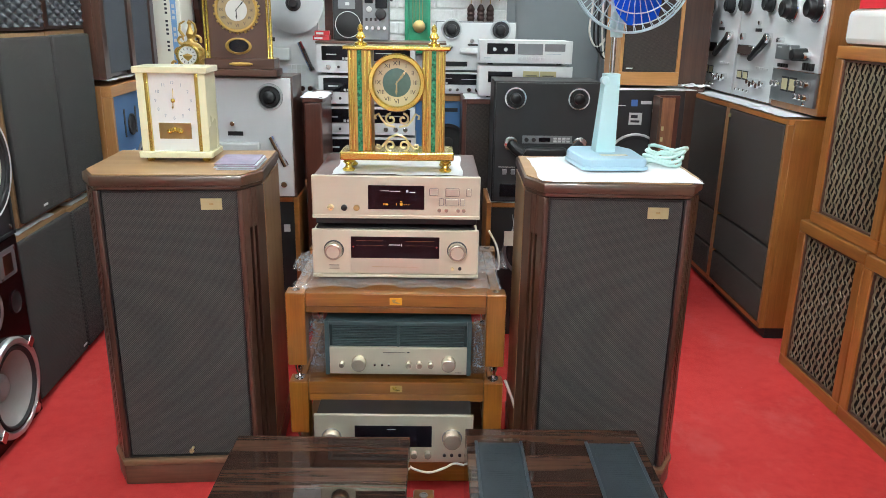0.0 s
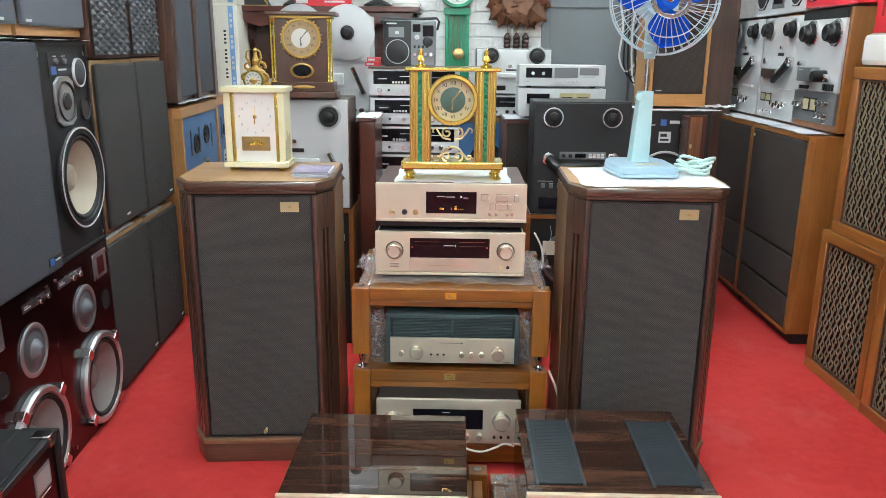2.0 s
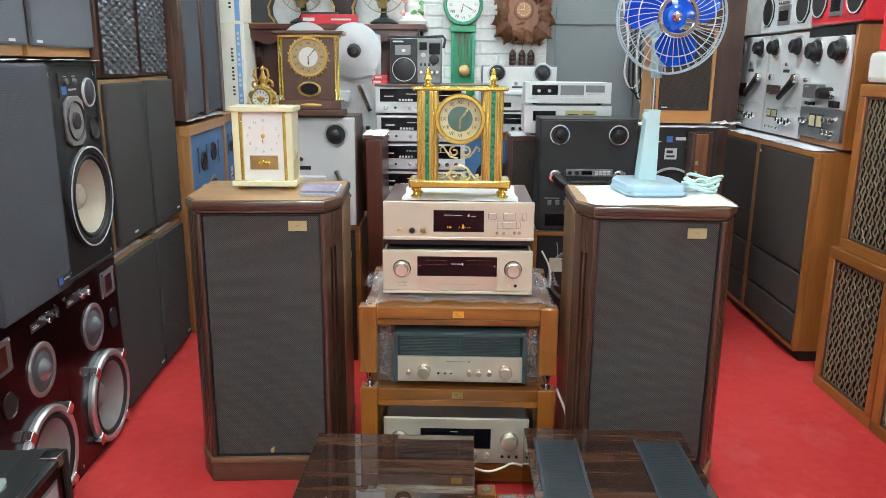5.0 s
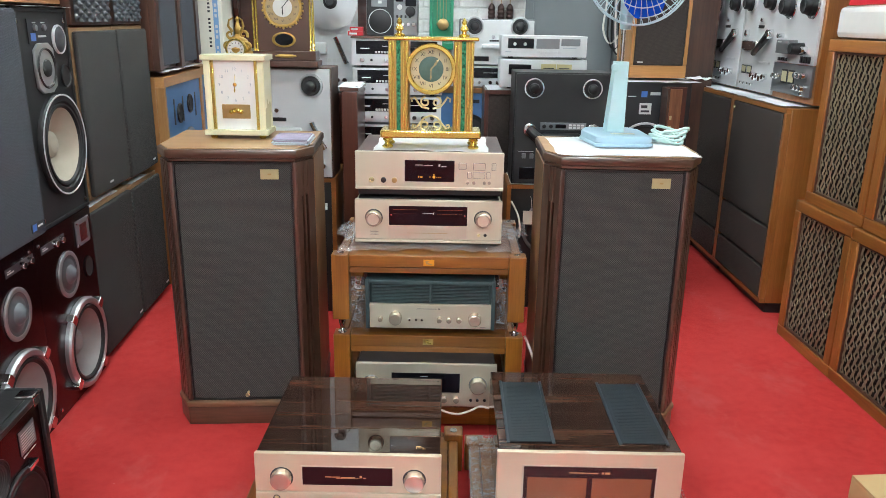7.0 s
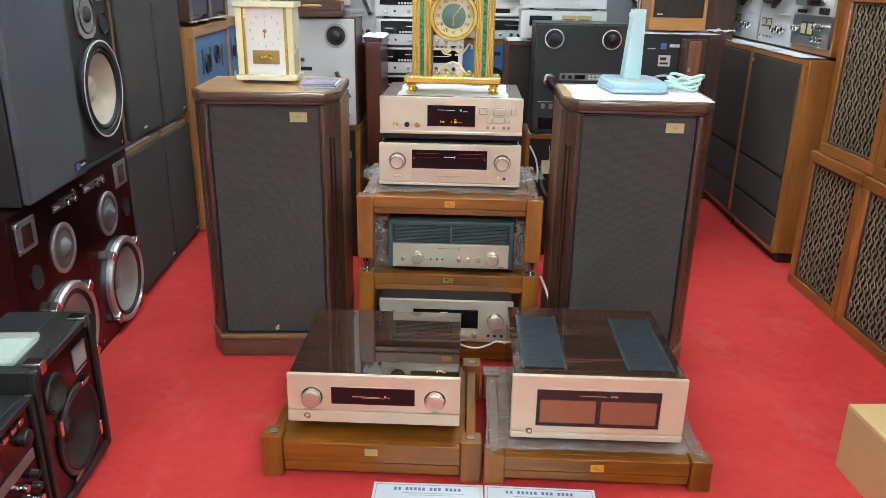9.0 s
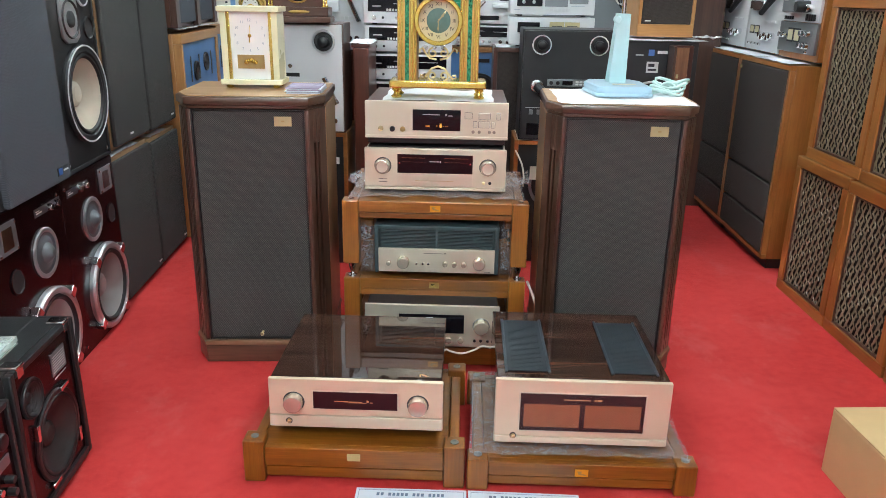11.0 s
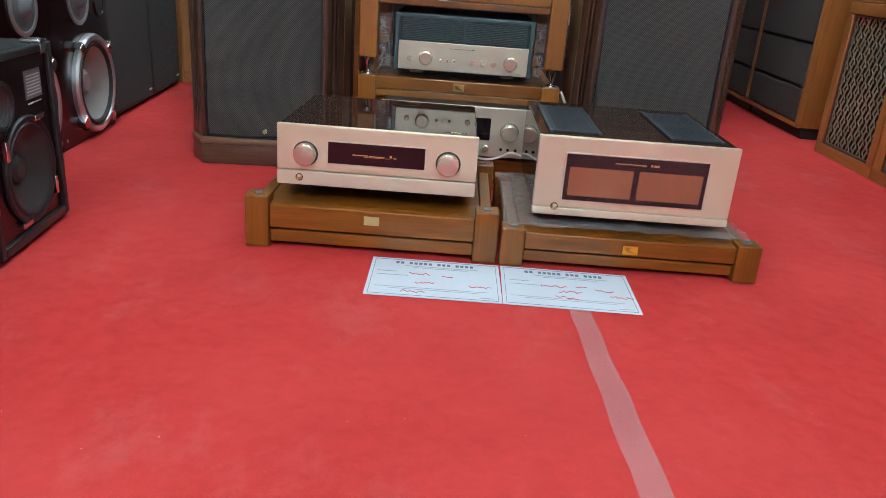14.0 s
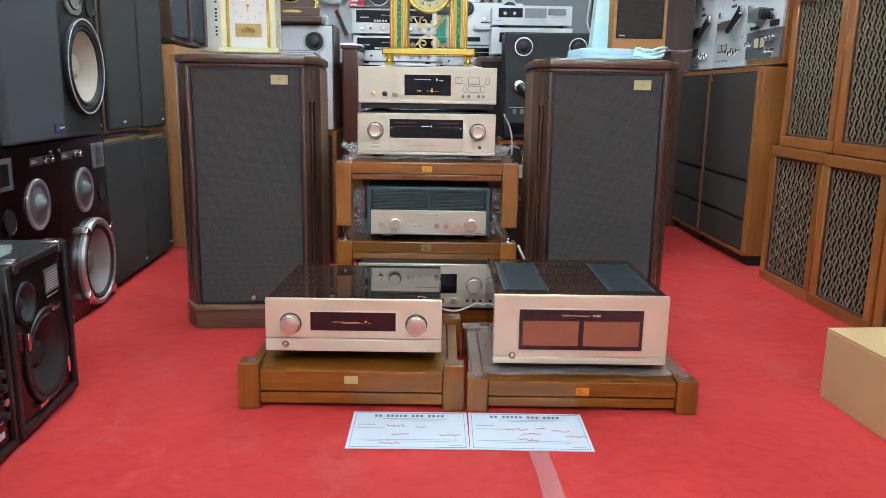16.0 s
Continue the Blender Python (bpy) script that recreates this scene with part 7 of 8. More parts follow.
# spare reel deck behind the brown clock
rd = reel_deck(pose(-0.72, 3.66, 0.98), 0.44, 0.52, 0.20, silver, "silver reel tape deck with a large metal reel", 0, silver_pale)
for x in (-0.12, 0.115):
    rl = part("reel", lathe(bmesh.new(), [(0.03, 0.0), (0.133, 0.0), (0.133, 0.0015), (0.03, 0.0015)], facing(x, -0.038, 0.437), 48), steel_ring, rd, "large aluminium reel")
    part("reel_clamp", lathe(bmesh.new(), [(0.034, 0.0), (0.034, 0.006), (0.022, 0.008), (0.018, 0.02), (0, 0.022)], facing(x, -0.0398, 0.437), 24), black_plastic, rl)
sd = thing("deck_stand", pose(-0.72, 3.655, 0), "dark wooden stand carrying a tape deck", "stand")
pbox("body", sd, mahogany, -0.24, 0.24, 0.0, 0.30, 0.0, 0.955, 0.003)
pbox("top", sd, mahogany_x, -0.245, 0.245, -0.005, 0.305, 0.9552, 0.979, 0.003)

# red-brown speaker with a cloth hung over its edge
rb = thing("narrow_speaker", pose(-0.462, 3.17, 0), "narrow red-brown wooden speaker behind the rack", "loudspeaker")
pbox("body", rb, mahogany, -0.036, 0.036, 0.0, 0.30, 0.0, 1.03, 0.006)
pbox("top", rb, mahogany_x, -0.042, 0.042, -0.006, 0.306, 1.0302, 1.052, 0.004)
cl = part("white_cloth", sheet(bmesh.new(), -0.05, 0.05, -0.01, 0.20, 0.0, 14, 20, 0.006, 16.0, 15.0, 0.01), tissue)
cl.matrix_basis = pose(-0.462, 3.17, 1.0535)
tagged(cl, "white cloth draped on the narrow speaker", "cloth")
b = bmesh.new()
g = []
for j in range(13):
    f = j / 12
    g.append([b.verts.new((-0.415 + 0.050 * f + 0.008 * math.sin(6 * f), 3.18 + 0.06 * (i / 6) + 0.01 * math.sin(3 * i), 1.060 - 0.125 * f ** 1.6 - 0.006 * math.cos(i * 1.7))) for i in range(7)])
for j in range(12):
    for i in range(6):
        b.faces.new((g[j][i], g[j][i + 1], g[j + 1][i + 1], g[j + 1][i]))
bmesh.ops.solidify(b, geom=list(b.faces), thickness=0.004)
part("fold", b, tissue, cl)


def cassette_deck(m, w, h, d, face, label, style=0, group="stacked cassette decks"):
    t = thing("cassette_deck", m, label, "cassette deck", group)
    pbox("case", t, silver_dark if style == 0 else silver_pale, -w / 2 + 0.004, w / 2 - 0.004, 0.0125, d, 0.004, h - 0.004, 0.002)
    pbox("front_panel", t, face, -w / 2, w / 2, 0, 0.012, 0.0, h - 0.003, 0.002)
    if style == 0:
        wn = pbox("cassette_window", t, black_gloss, -w / 2 + 0.022, w / 2 - 0.022, -0.003, -0.0002, h * 0.42, h * 0.90, 0.002)
        bars("marks", wn, ink_white, [(-w * 0.16, -w * 0.02, h * 0.70, h * 0.72), (-w * 0.40, -w * 0.30, h * 0.60, h * 0.64), (w * 0.1, w * 0.35, h * 0.66, h * 0.68)], -0.0032)
        for i in range(5):
            pbox("key", t, ink_white, -w * 0.24 + 0.014 * i, -w * 0.24 + 0.010 + 0.014 * i, -0.006, -0.0032, h * 0.45, h * 0.53, 0.001)
        for x in (-w * 0.38, -w * 0.12, -w * 0.04, w * 0.05, w * 0.2, w * 0.3, w * 0.4):
            knob(t, x, h * 0.20, 0.011 if abs(x) > w * 0.15 else 0.008, 0.014, chrome, seg=18)
        knob(t, -w * 0.28, h * 0.20, 0.006, 0.008, ink_black, name="jack", seg=12)
    elif style == 1:
        pbox("cassette_window", t, black_gloss, -w * 0.42, -w * 0.12, -0.003, -0.0002, h * 0.38, h * 0.84, 0.001)
        pbox("meter_panel", t, silver_dark, -w * 0.09, w * 0.18, -0.003, -0.0002, h * 0.38, h * 0.84, 0.001)
        pbox("cassette_window", t, silver_dark, w * 0.20, w * 0.42, -0.003, -0.0002, h * 0.52, h * 0.84, 0.001)
        for x in (-w * 0.34, -w * 0.22):
            knob(t, x, h * 0.58, 0.008, 0.004, ink_white, y=-0.003, name="spindle", seg=14)
        for i in range(6):
            pbox("key", t, silver, -w * 0.08 + 0.020 * i, -w * 0.08 + 0.016 + 0.020 * i, -0.006, -0.0002, h * 0.16, h * 0.28, 0.001)
        bars("marks", t, print_grey, [(w * 0.22, w * 0.38, h * 0.40, h * 0.42), (-w * 0.45, -w * 0.38, h * 0.2, h * 0.23)], -0.0002)
    else:
        pbox("cassette_window", t, black_gloss, -w * 0.40, -w * 0.14, -0.003, -0.0002, h * 0.45, h * 0.80, 0.001)
        for x in (w * 0.06, w * 0.24):
            mt = pbox("meter", t, brass_label, x - 0.036, x + 0.036, -0.003, -0.0002, h * 0.48, h * 0.82, 0.001, "warm yellow level meter")
            bars("marks", mt, ink_black, [(x - 0.025, x + 0.025, h * 0.66, h * 0.69)], -0.0032)
        for i in range(5):
            knob(t, -w * 0.1 + 0.05 * i, h * 0.22, 0.010, 0.012, chrome, seg=16)
    for sx in (-1, 1):
        for y in (0.04, d - 0.04):
            part("foot", lathe(bmesh.new(), [(0, -0.008), (0.012, -0.008), (0.013, 0.0), (0.012, 0.0035), (0, 0.0035)], pose(sx * (w / 2 - 0.05), y, 0), 12), rubber, t)
    return t


ds = stand_speaker(pose(-0.205, 3.50, 0), 0.45, 0.585, 0.32, mahogany, black_paint, "dark speaker carrying a stack of silver decks")
zz = 0.593
for k in range(5):
    hh = 0.127 if k else 0.118
    cassette_deck(pose(-0.272 + 0.004 * (k % 2), 3.485, zz), 0.432, hh, 0.25, silver if k else silver_pale, "silver cassette deck with dark window, in a stack", 0 if k else 2)
    zz += hh + 0.0085
pbox_top = zz - 0.0085
bd = thing("shelf_board", pose(-0.22, 3.50, pbox_top - 0.002), "thin brown board on top of the deck stack", "board")
pbox("board", bd, walnut_x, -0.27, 0.30, -0.03, 0.27, 0, 0.010, 0.002)
BZ = pbox_top + 0.0085
# portable radio on the board
rdx = thing("portable_radio", pose(-0.300, 3.58, BZ), "black and silver portable cassette radio, upright", "radio")
pbox("body", rdx, silver_dark, -0.125, 0.125, 0.0, 0.08, 0.0, 0.215, 0.008)
pbox("speaker_half", rdx, black_paint, -0.122, 0.008, -0.004, -0.0002, 0.003, 0.212, 0.002)
ringpart(rdx, "speaker_ring", -0.058, 0.068, 0.054, 0.057, -0.004, 0.003, silver)
part("speaker_mesh", lathe(bmesh.new(), [(0.052, 0.001), (0.03, 0.004), (0, 0.005)], facing(-0.058, -0.004, 0.068), 28), black_plastic, rdx)
pbox("cassette_door", rdx, silver_dark, -0.100, -0.025, -0.0065, -0.0042, 0.135, 0.182, 0.001)
bars("marks", rdx, ink_white, [(-0.11, -0.06, 0.195, 0.202), (-0.068, -0.05, 0.150, 0.163)], -0.0067)
for x, z, a in ((0.035, 0.178, 0.018), (0.090, 0.165, 0.026)):
    d_ = pbox("dial_window", rdx, black_gloss, x - a, x + a, -0.005, -0.0002, z - a, z + a, 0.002)
knob(rdx, 0.036, 0.135, 0.012, 0.012, ink_white, y=-0.0002, seg=18)
knob(rdx, 0.088, 0.115, 0.024, 0.014, black_plastic, y=-0.0002, name="tuning_knob", seg=22)
for i in range(4):
    knob(rdx, 0.026 + 0.026 * i, 0.055, 0.009, 0.012, chrome, y=-0.0002, seg=16)
    pbox("switch", rdx, black_plastic, 0.020 + 0.02 * i, 0.030 + 0.02 * i, -0.006, -0.0002, 0.085, 0.098, 0.001)
part("strap", sweep(bmesh.new(), [(-0.128, 0.04, 0.20), (-0.140, 0.03, 0.215), (-0.128, 0.03, 0.225), (0.0, 0.035, 0.219), (0.13, 0.03, 0.225), (0.142, 0.03, 0.21), (0.132, 0.03, 0.17)], 0.006, 6), black_plastic, rdx)
for k, (x, z, wdt, mt) in enumerate(((-0.475, 0.0, 0.036, red_plastic), (-0.470, 0.0205, 0.032, red_plastic))):
    cbx = thing("cassette_box", pose(x, 3.54, BZ + z, 0, 0, 4 * k), "small red cassette box on the board", "cassette box", "red cassette boxes")
    pbox("sleeve", cbx, mt, -wdt, wdt, 0.0, 0.07, 0.0, 0.020, 0.001)
    bars("label", cbx, ink_white, [(-wdt * 0.8, wdt * 0.2, 0.005, 0.014)], 0.0)

# pale decks on a wooden speaker
ws = stand_speaker(pose(0.385, 3.50, 0), 0.46, 1.018, 0.30, mahogany, grille_brown, "red-brown wooden speaker carrying two pale decks")
pbx = part("paper_sheet", sheet(bmesh.new(), -0.22, 0.22, -0.01, 0.25, 0.001, 20, 12, 0.003, 12.0, 41.0), tissue)
pbx.matrix_basis = pose(0.385, 3.50, 1.018)
tagged(pbx, "white paper sheet under the pale decks", "paper")
cassette_deck(pose(0.432, 3.49, 1.034), 0.415, 0.135, 0.24, silver_pale, "pale grey deck with two yellow meters", 2, "pale decks")
cassette_deck(pose(0.430, 3.49, 1.178), 0.408, 0.100, 0.24, silver_pale, "pale grey double cassette deck", 1, "pale decks")
# white deck behind on a blue-fronted speaker
bl = thing("blue_baffle_speaker", pose(0.12, 4.02, 0), "small speaker with blue baffle under a wooden top", "loudspeaker", "blue-fronted speakers")
pbox("cabinet", bl, baffle_blue, -0.26, 0.26, 0.0, 0.30, 0.0, 0.955, 0.004)
pbox("top", bl, orange_wood_x, -0.27, 0.27, -0.01, 0.31, 0.9552, 0.985, 0.003)
driver(bl, -0.02, 0.74, 0.10, cone_black, black_plastic, y=-0.001)
pbox("slot", bl, black_plastic, -0.09, 0.03, -0.003, -0.0002, 0.90, 0.92, 0.002)
dk = cassette_deck(pose(0.125, 4.00, 0.994), 0.40, 0.11, 0.25, silver, "silver deck under a pale tape recorder", 0, "pale decks")
reel_deck(pose(0.235, 4.02, 1.105), 0.41, 0.245, 0.20, silver_pale, "pale silver reel tape deck by the brick wall", 0, silver_dark)

# speakers in the far corner
fs = thing("corner_speaker", pose(1.035, 3.70, 1.074, 0, 0, 3), "brown wooden speaker with dark grille, in a corner", "loudspeaker")
pbox("cabinet", fs, orange_wood, -0.145, 0.145, 0.012, 0.26, 0.0, 0.46, 0.004)
pbox("base_rail", fs, orange_wood_x, -0.145, 0.145, -0.004, 0.0115, 0.0, 0.062, 0.003)
for x0, x1 in ((-0.145, -0.128), (0.128, 0.145)):
    pbox("edge", fs, orange_wood, x0, x1, -0.004, 0.0115, 0.0622, 0.46, 0.002)
gr = pbox("grille", fs, grille_brown, -0.1275, 0.1275, -0.002, 0.0115, 0.0625, 0.455, 0.004)
bars("badge", gr, ink_white, [(-0.11, -0.08, 0.075, 0.081)], -0.0022)
ks = thing("black_speaker", pose(1.01, 3.62, 0), "black three-way speaker with white labels, standing", "loudspeaker")
pbox("cabinet", ks, black_paint, -0.185, 0.185, 0.0, 0.34, 0.0, 1.055, 0.004)
lb = pbox("label", ks, ink_white, -0.07, -0.01, -0.002, -0.0002, 0.90, 0.955, 0)
bars("marks", lb, ink_black, [(-0.062, -0.03, 0.93, 0.945), (-0.062, -0.02, 0.91, 0.92)], -0.0022)
bars("blue_mark", ks, label_blue, [(-0.065, -0.035, 0.985, 1.015)], -0.0002)
bars("marks", ks, ink_white, [(-0.02, 0.03, 0.995, 1.010), (-0.13, -0.09, 0.985, 0.990)], -0.0002)
driver(ks, -0.03, 0.72, 0.14, cone_black, silver, y=-0.001, ring_w=0.08)
driver(ks, 0.09, 0.965, 0.055, cone_grey, silver, y=-0.001, name="midrange")
pp = part("paper_sheet", sheet(bmesh.new(), -0.19, 0.21, -0.012, 0.30, 0.001, 20, 12, 0.003, 12.0, 51.0), tissue)
pp.matrix_basis = pose(1.03, 3.62, 1.057)
tagged(pp, "white paper sheet on top of the black speaker", "paper")
pp = part("paper_sheet", sheet(bmesh.new(), -0.06, 0.07, -0.05, 0.10, 0.0, 14, 12, 0.012, 26.0, 61.0), tissue)
pp.matrix_basis = pose(1.25, 3.70, 1.066)
tagged(pp, "crumpled white paper in the corner", "paper")
cbt = thing("small_wooden_box", pose(1.10, 3.48, 0.62), "small open wooden box standing before a speaker", "box")
pbox("back", cbt, mahogany, -0.05, 0.06, 0.10, 0.112, 0.0, 0.42, 0.002)
pbox("side", cbt, walnut_z, -0.062, -0.0502, 0.0, 0.112, 0.0, 0.42, 0.002)
pbox("door", cbt, carved_wood, -0.0498, 0.035, 0.088, 0.0998, 0.01, 0.41, 0.002)
bars("hinge", cbt, brass_label, [(-0.02, -0.008, 0.26, 0.28), (-0.02, -0.008, 0.21, 0.23)], 0.0878)
cst = thing("box_stand", pose(1.10, 3.45, 0), "black speaker stand under a wooden box", "stand")
pbox("body", cst, black_paint, -0.10, 0.0, 0.0, 0.165, 0.0, 0.619, 0.003)
dbx = thing("tall_brown_cabinet", pose(1.40, 4.36, 0), "tall brown wooden cabinet by the back wall", "cabinet")
pbox("body", dbx, walnut_z, -0.12, 0.14, 0.0, 0.34, 0.0, 1.78, 0.004)
pbox("top", dbx, orange_wood_x, -0.14, 0.16, -0.02, 0.36, 1.7802, 1.81, 0.004)
rc = thing("round_clock", pose(1.40, 4.40, 1.811), "small round wooden clock on the cabinet", "clock")
ringpart(rc, "case", 0.0, 0.12, 0.085, 0.115, 0.02, 0.04, orange_wood)
dl = disc(rc, "dial", 0.0, 0.12, 0.086, 0.015, 0.0, white_dial)
dial_marks("hour_marks", dl, ink_black, 0.0, 0.12, 0.062, 0.078, -0.0002)
pbox("foot", rc, orange_wood_x, -0.06, 0.06, 0.0, 0.06, 0.0, 0.012, 0.002)
for k in range(5):
    cable("hanging_cable", [(0.90 + 0.045 * k, 4.70, 2.2), (0.90 + 0.05 * k, 4.68, 1.75), (0.94 + 0.02 * k, 4.66, 1.5), (0.93 + 0.03 * k, 4.66, 1.30 - 0.04 * k), (0.99 + 0.03 * k, 4.66, 1.22 - 0.03 * k), (1.06 + 0.02 * k, 4.67, 1.40), (1.05 + 0.03 * k, 4.69, 2.0)], 0.006, black_plastic if k % 3 else cord_white, "loose cable hanging against the back wall", "cable", "hanging cables")

# ---- shelf and clocks on the brick wall ----
sh = thing("wall_shelf", pose(-0.86, 4.56, 1.553), "dark carved wooden wall shelf crowded with ornaments", "shelf")
pbox("board", sh, mahogany_x, -0.56, 0.56, -0.05, 0.185, 0.0, 0.033, 0.006)
pbox("back_panel", sh, mahogany_x, -0.53, 0.53, 0.165, 0.185, -0.40, -0.0002, 0.004)
for x in (-0.5, 0.5):
    part("bracket", plate(bmesh.new(), [(0, -0.001), (0.10, -0.001), (0.09, -0.06), (0.05, -0.10), (0.06, -0.16), (0.02, -0.22), (0, -0.24)], x - 0.015, x + 0.015, 0.003), mahogany, sh).matrix_basis = pose(x, 0.165, 0, 0, 0, -90) @ pose(0, 0, 0) @ Matrix.Translation((0, -x, 0))
part("apron", plate(bmesh.new(), [(-0.52, -0.001), (0.52, -0.001), (0.50, -0.06), (0.40, -0.09), (0.32, -0.06), (0.2, -0.10), (0.08, -0.06), (0.0, -0.11), (-0.08, -0.06), (-0.2, -0.10), (-0.32, -0.06), (-0.40, -0.09), (-0.50, -0.06)], -0.03, -0.012, 0.002), mahogany_x, sh)
SZ = 1.5865
# shelf ornaments
for x, mt in ((-1.31, black_paint), (-0.80, maroon_lacquer)):
    oc = thing("lyre_clock", pose(x, 4.56, SZ), "waisted dark clock with gilt edging", "clock", "waisted clocks")
    sil = [(-0.09, 0.0), (0.09, 0.0), (0.085, 0.02), (0.06, 0.05), (0.055, 0.10), (0.085, 0.16), (0.10, 0.24), (0.08, 0.32), (0.03, 0.37), (-0.03, 0.37), (-0.08, 0.32), (-0.10, 0.24), (-0.085, 0.16), (-0.055, 0.10), (-0.06, 0.05), (-0.085, 0.02)]
    part("case", plate(bmesh.new(), sil, 0.0, 0.09, 0.004), mt, oc)
    part("gilt_edge", sweep(bmesh.new(), [(a, -0.002, b) for a, b in sil], 0.006, 6, True), gold_satin, oc)
    ringpart(oc, "bezel", 0.0, 0.24, 0.060, 0.070, -0.0005, 0.010, gold)
    dl = disc(oc, "dial", 0.0, 0.24, 0.0602, -0.0005, -0.005, white_dial)
    dial_marks("hour_marks", dl, ink_black, 0.0, 0.24, 0.040, 0.055, -0.0052)
for x in (-1.05, -0.56):
    df = thing("desk_fan", pose(x, 4.60, SZ), "old black desk fan with brass guard", "fan", "old desk fans")
    part("base", lathe(bmesh.new(), [(0, 0), (0.085, 0), (0.085, 0.012), (0.06, 0.028), (0.03, 0.04), (0.018, 0.06), (0.018, 0.12), (0, 0.12)], pose(0, 0, 0), 24), black_plastic, df)
    part("motor", lathe(bmesh.new(), [(0, -0.05), (0.04, -0.045), (0.05, 0.0), (0.045, 0.04), (0, 0.045)], facing(0, 0.0, 0.17), 24), black_plastic, df)
    bm = bmesh.new()
    for rr, y in ((0.13, -0.05), (0.132, -0.03), (0.08, -0.065)):
        sweep(bm, [(rr * math.cos(2 * math.pi * i / 36), y, 0.20 + rr * math.sin(2 * math.pi * i / 36)) for i in range(36)], 0.002, 5, True)
    for i in range(12):
        a = 2 * math.pi * i / 12
        sweep(bm, [(0.02 * math.cos(a), -0.07, 0.2 + 0.02 * math.sin(a)), (0.08 * math.cos(a + 0.2), -0.065, 0.2 + 0.08 * math.sin(a + 0.2)), (0.13 * math.cos(a + 0.3), -0.05, 0.2 + 0.13 * math.sin(a + 0.3))], 0.0018, 5)
    part("guard", bm, brass_dull, df)
    for k in range(4):
        b = plate(bmesh.new(), [(0.01, -0.02), (0.06, -0.045), (0.105, -0.03), (0.11, 0.02), (0.06, 0.035), (0.01, 0.015)], -0.002, 0)
        bmesh.ops.transform(b, matrix=pose(0, -0.046, 0.2, 0, 90 * k, 0) @ pose(0, 0, 0, 20), verts=b.verts)
        part("blade", b, brass_dull, df)
tb = thing("toolbox", pose(-0.85, 4.53, SZ), "small red box with lettered front, on the shelf", "box")
pbox("body", tb, red_plastic, -0.20, 0.14, -0.005, 0.028, 0.0, 0.055, 0.003)
pbox("lid", tb, ink_black, -0.19, 0.02, -0.002, 0.026, 0.0552, 0.068, 0.002)
bars("marks", tb, ink_white, [(-0.19, -0.12, 0.015, 0.035), (-0.02, 0.10, 0.02, 0.03)], -0.0052)
fg = thing("porcelain_figurine", pose(-0.385, 4.57, SZ), "white porcelain ornament with green leaves and pink glaze", "figurine")
part("body", lathe(bmesh.new(), [(0, 0), (0.085, 0), (0.09, 0.02), (0.07, 0.045), (0.045, 0.07), (0.05, 0.11), (0.035, 0.16), (0.03, 0.20), (0, 0.23)], pose(0, 0.03, 0), 20), porcelain, fg)
rnd = random.Random(5)
for k in range(12):
    a = rnd.uniform(0, 6.28)
    part("leaf", lathe(bmesh.new(), [(0, -0.012), (0.014, -0.004), (0.016, 0.004), (0, 0.010)], pose(0.06 * math.cos(a), 0.03 - abs(0.05 * math.sin(a)), rnd.uniform(0.04, 0.17), rnd.uniform(0, 90), rnd.uniform(0, 90), 0), 8), leaf_green if k % 3 else pink_glaze, fg)

# green wall clock
gw = thing("wall_clock", pose(-0.077, 4.745, 1.71), "green painted pendulum wall clock with white dial", "clock")
ringpart(gw, "case_ring", 0.0, 0.0, 0.100, 0.122, -0.055, 0.025, green_paint, 44)
part("case_drum", lathe(bmesh.new(), [(0, 0), (0.116, 0), (0.116, 0.055), (0, 0.055)], facing(0, 0.0, 0.0), 40), green_paint, gw)
dl = disc(gw, "dial", 0.0, 0.0, 0.1005, -0.0552, -0.062, white_dial, 44, "white enamel dial")
numerals(dl, NUMERALS, 0.0, 0.0, 0.078, -0.0626, 0.026, ink_black)
hand(dl, "hour_hand", ink_black, 0.0, 0.0, 0.050, 0.005, 195, -0.063)
hand(dl, "minute_hand", ink_black, 0.0, 0.0, 0.072, 0.004, 118, -0.064)
pbox("case_neck", gw, green_paint, -0.082, 0.082, -0.056, 0.0, -0.162, -0.118, 0.006)
for sx in (-1, 1):
    pbox("case_side", gw, green_paint, min(sx * 0.075, sx * 0.055), max(sx * 0.075, sx * 0.055), -0.05, 0.0, -0.50, -0.1622, 0.003)
pbox("case_back", gw, green_paint, -0.0548, 0.0548, -0.012, 0.0, -0.50, -0.1622, 0)
pbox("case_base", gw, green_paint, -0.078, 0.078, -0.054, 0.0, -0.55, -0.5002, 0.012)
for x in (-0.028, -0.010, 0.010, 0.028):
    part("rod", lathe(bmesh.new(), [(0.002, -0.40), (0.002, -0.165)], pose(x, -0.030, 0), 8), brass_dull, gw)
part("pendulum_bob", lathe(bmesh.new(), [(0.036, 0.0), (0.034, 0.006), (0.018, 0.010), (0, 0.011)], facing(0.010, -0.036, -0.395), 28), brass_dull, gw, "brass pendulum bob")

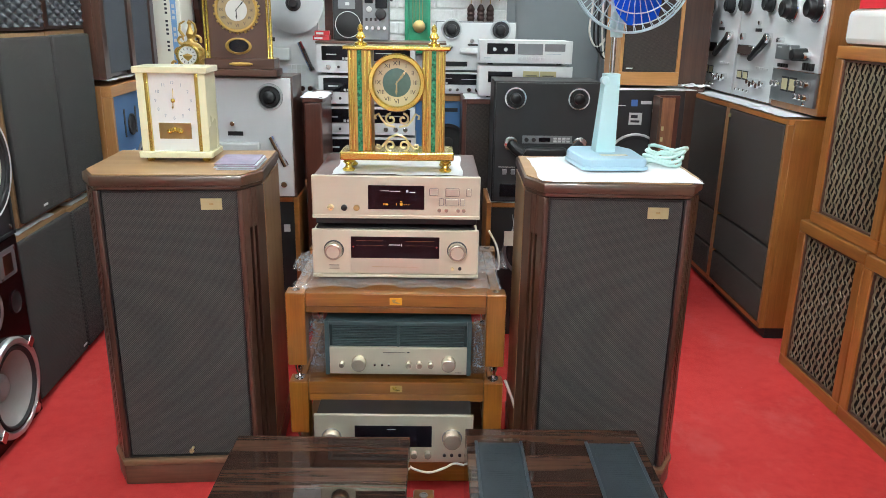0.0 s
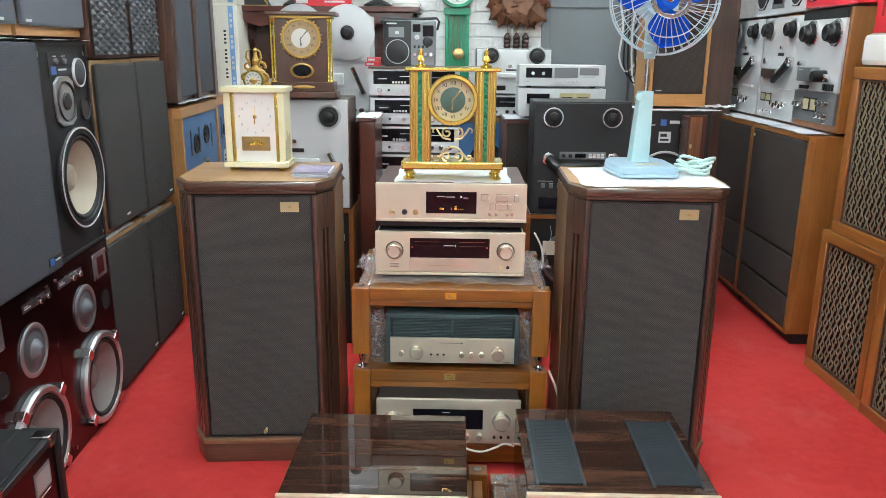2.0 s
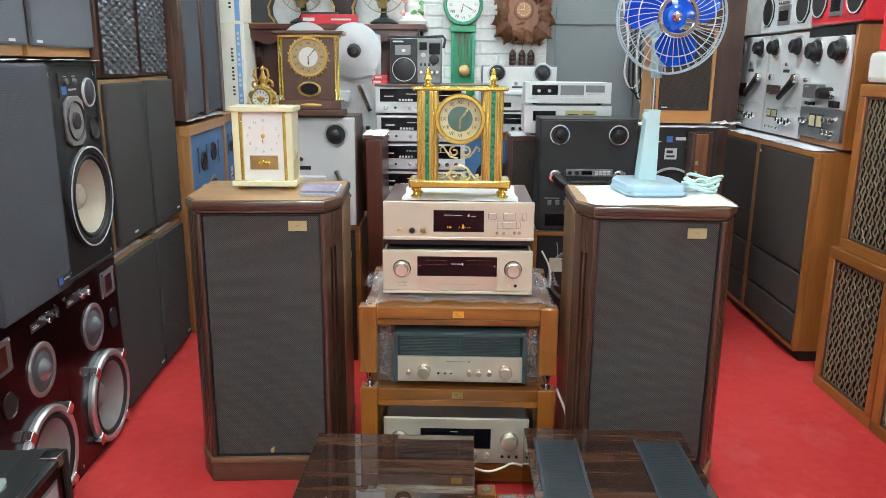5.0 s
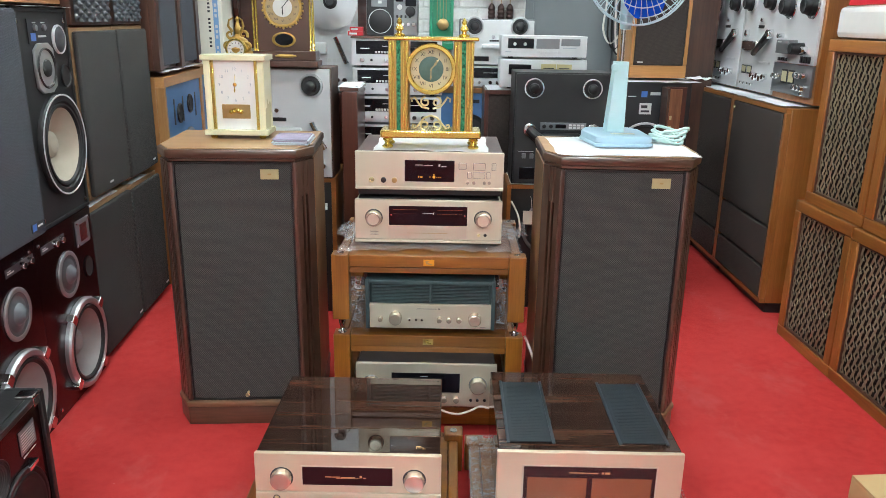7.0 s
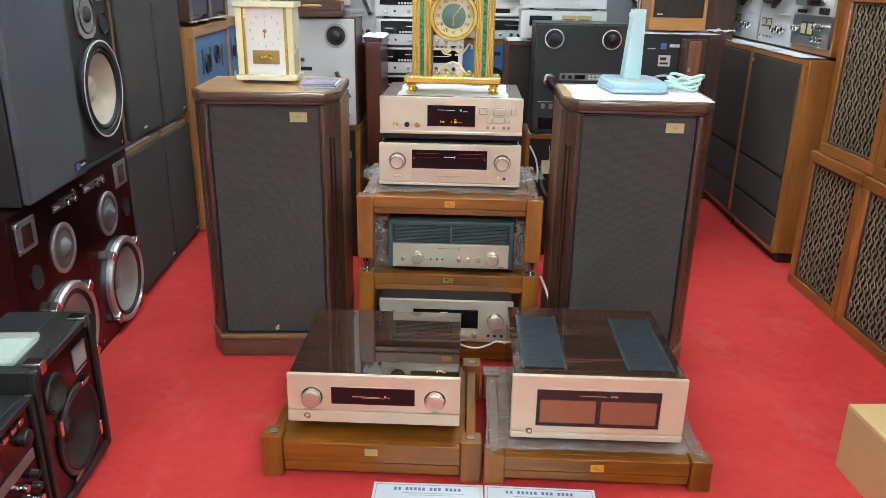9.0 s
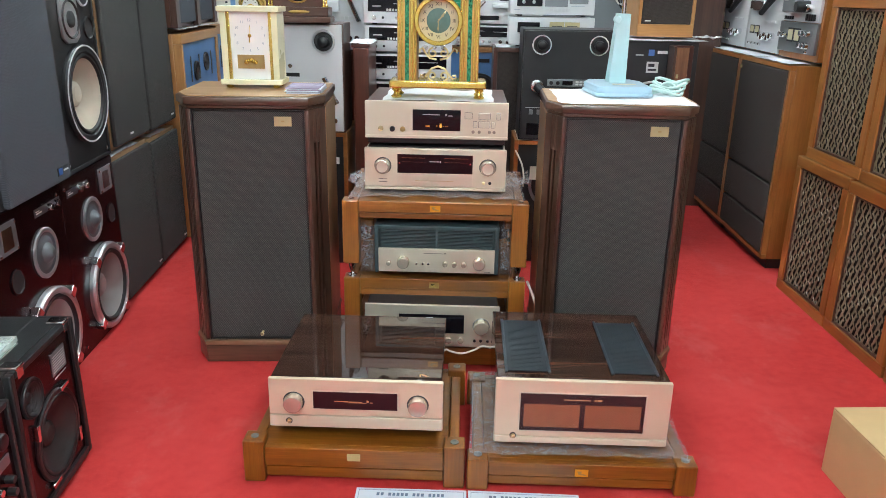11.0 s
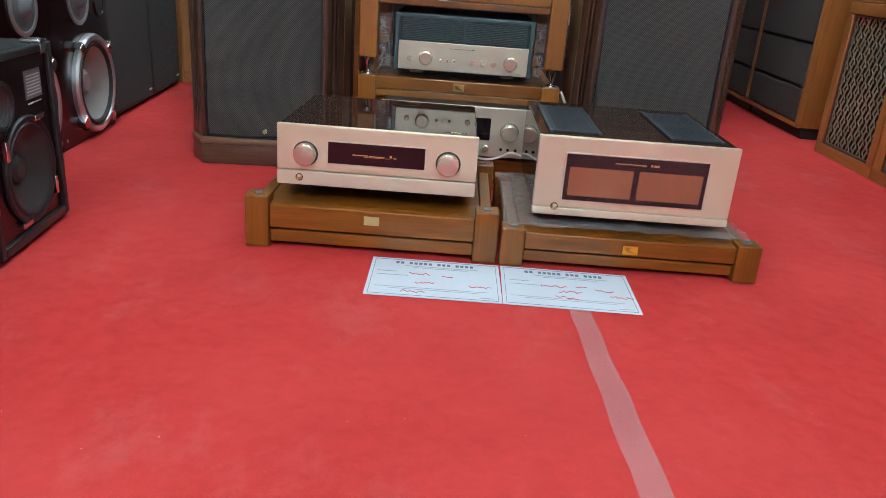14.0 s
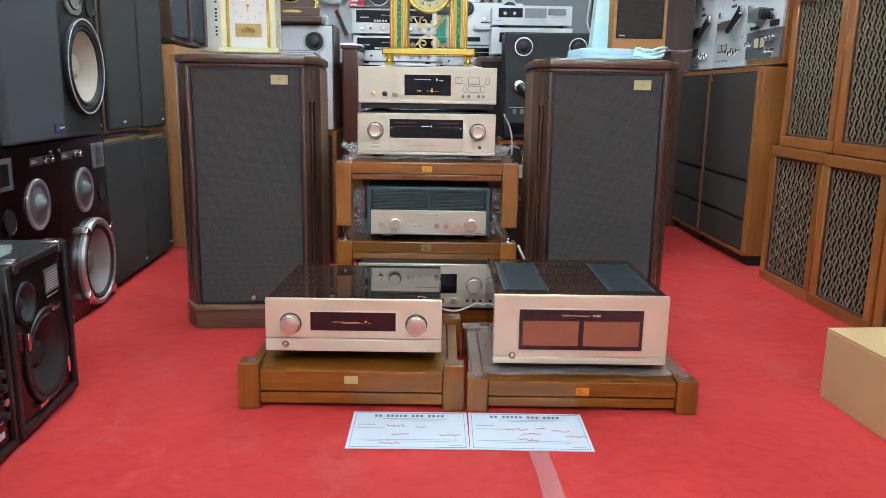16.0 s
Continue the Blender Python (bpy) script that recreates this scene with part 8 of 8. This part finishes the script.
# cuckoo clock
cc = thing("cuckoo_clock", pose(0.293, 4.745, 1.655), "carved brown cuckoo clock with pine-cone weights", "clock")
part("case", plate(bmesh.new(), [(-0.085, -0.12), (0.085, -0.12), (0.105, 0.0), (0.09, 0.10), (0.0, 0.20), (-0.09, 0.10), (-0.105, 0.0)], -0.10, 0.0, 0.006), carved_wood, cc)
ringpart(cc, "dial_ring", 0.0, 0.025, 0.045, 0.060, -0.1002, 0.012, carved_wood)
dl = disc(cc, "dial", 0.0, 0.025, 0.0455, -0.1002, -0.106, orange_wood, 32, "light wooden dial")
numerals(dl, NUMERALS, 0.0, 0.025, 0.035, -0.1064, 0.014, ink_white)
hand(dl, "hour_hand", ink_white, 0.0, 0.025, 0.022, 0.004, 268, -0.107)
hand(dl, "minute_hand", ink_white, 0.0, 0.025, 0.032, 0.003, 2, -0.108)


def carved_leaf(cx, cz, size, ang, y):
    """A lobed leaf, folded along its midrib, with veins cut into both halves."""
    b = bmesh.new()
    g = []
    for i in range(13):
        f = i / 12
        wv = (0.05 + math.sin(math.pi * f ** 0.8) * 0.42) * (1 + 0.34 * math.cos(f * 25))
        g.append([b.verts.new((size * wv * u, size * (0.10 * (1 - abs(u)) * -1 + 0.05 * math.cos(f * 25) * abs(u)), size * (f - 0.12 * abs(u)))) for u in (-1, -0.5, 0, 0.5, 1)])
    for r0, r1 in zip(g, g[1:]):
        for k in range(4):
            b.faces.new((r0[k], r0[k + 1], r1[k + 1], r1[k]))
    bmesh.ops.solidify(b, geom=list(b.faces), thickness=0.007)
    bmesh.ops.transform(b, matrix=pose(cx, y, cz, rnd.uniform(-40, 25), ang, rnd.uniform(-35, 35)), verts=b.verts)
    return part("carved_leaf", b, carved_wood, cc)


for x, z, sz, an in ((-0.08, -0.07, 0.13, 232), (-0.10, -0.02, 0.12, 250), (0.08, -0.07, 0.13, 128), (0.10, -0.02, 0.12, 110), (0.05, 0.10, 0.10, 75), (-0.05, 0.10, 0.10, 285), (0.0, 0.12, 0.12, 5), (0.0, -0.05, 0.09, 178), (-0.09, -0.06, 0.11, 225), (-0.10, -0.02, 0.10, 262), (-0.07, -0.10, 0.10, 200), (0.09, -0.06, 0.11, 135), (0.10, -0.02, 0.10, 98), (0.07, -0.10, 0.10, 160), (0.0, -0.09, 0.10, 180), (-0.03, -0.10, 0.09, 196), (0.03, -0.10, 0.09, 164), (-0.10, 0.06, 0.11, 300), (0.10, 0.06, 0.11, 60), (-0.08, 0.12, 0.11, 325), (0.08, 0.12, 0.11, 35), (-0.09, 0.02, 0.09, 275), (0.09, 0.02, 0.09, 85), (-0.04, 0.17, 0.12, 340), (0.04, 0.17, 0.12, 20)):
    carved_leaf(x, z, sz, an, -0.098)
for x in (-0.058, 0.0, 0.055):
    part("pine_cone_weight", lathe(bmesh.new(), [(0, -0.34), (0.012, -0.335)] + [(0.019 + (0.004 if i % 2 else 0.0), -0.325 + 0.012 * i) for i in range(9)] + [(0.008, -0.212), (0, -0.208)], pose(x, -0.05, 0), 14), plain("dark_iron", (0.06, 0.035, 0.03), 0.5, 0.4), cc)
    part("chain", lathe(bmesh.new(), [(0.0025, -0.21), (0.0025, -0.11)], pose(x, -0.05, 0), 6), brass_dull, cc)

# ---- painted bricks of the back wall ----
brick_me = None
bw, bh = 0.215, 0.066
pick = random.Random(11)
made = 0
for row in range(15):
    z = 1.12 + row * 0.0755
    x = -0.42 - (0.1125 if row % 2 else 0.0)
    while x < 0.45:
        x1 = min(x + bw, 0.445)
        x0 = max(x, -0.42)
        if x1 - x0 > 0.04:
            full = abs((x1 - x0) - bw) < 1e-6
            if full and brick_me:
                b = new("brick", brick_me)
            else:
                b = part("brick", box(bmesh.new(), -(x1 - x0) / 2, (x1 - x0) / 2, -0.004, 0.006, 0, bh, 0.003, 1), brick_paint)
                if full:
                    brick_me = b.data
            b.parent = wall_back
            b.matrix_basis = pose((x0 + x1) / 2, Y1 - 0.0065 + pick.uniform(-0.002, 0.003), z + pick.uniform(-0.002, 0.002), pick.uniform(-1, 1), pick.uniform(-0.6, 0.6), pick.uniform(-0.8, 0.8))
            made += 1
        x += bw + 0.0115
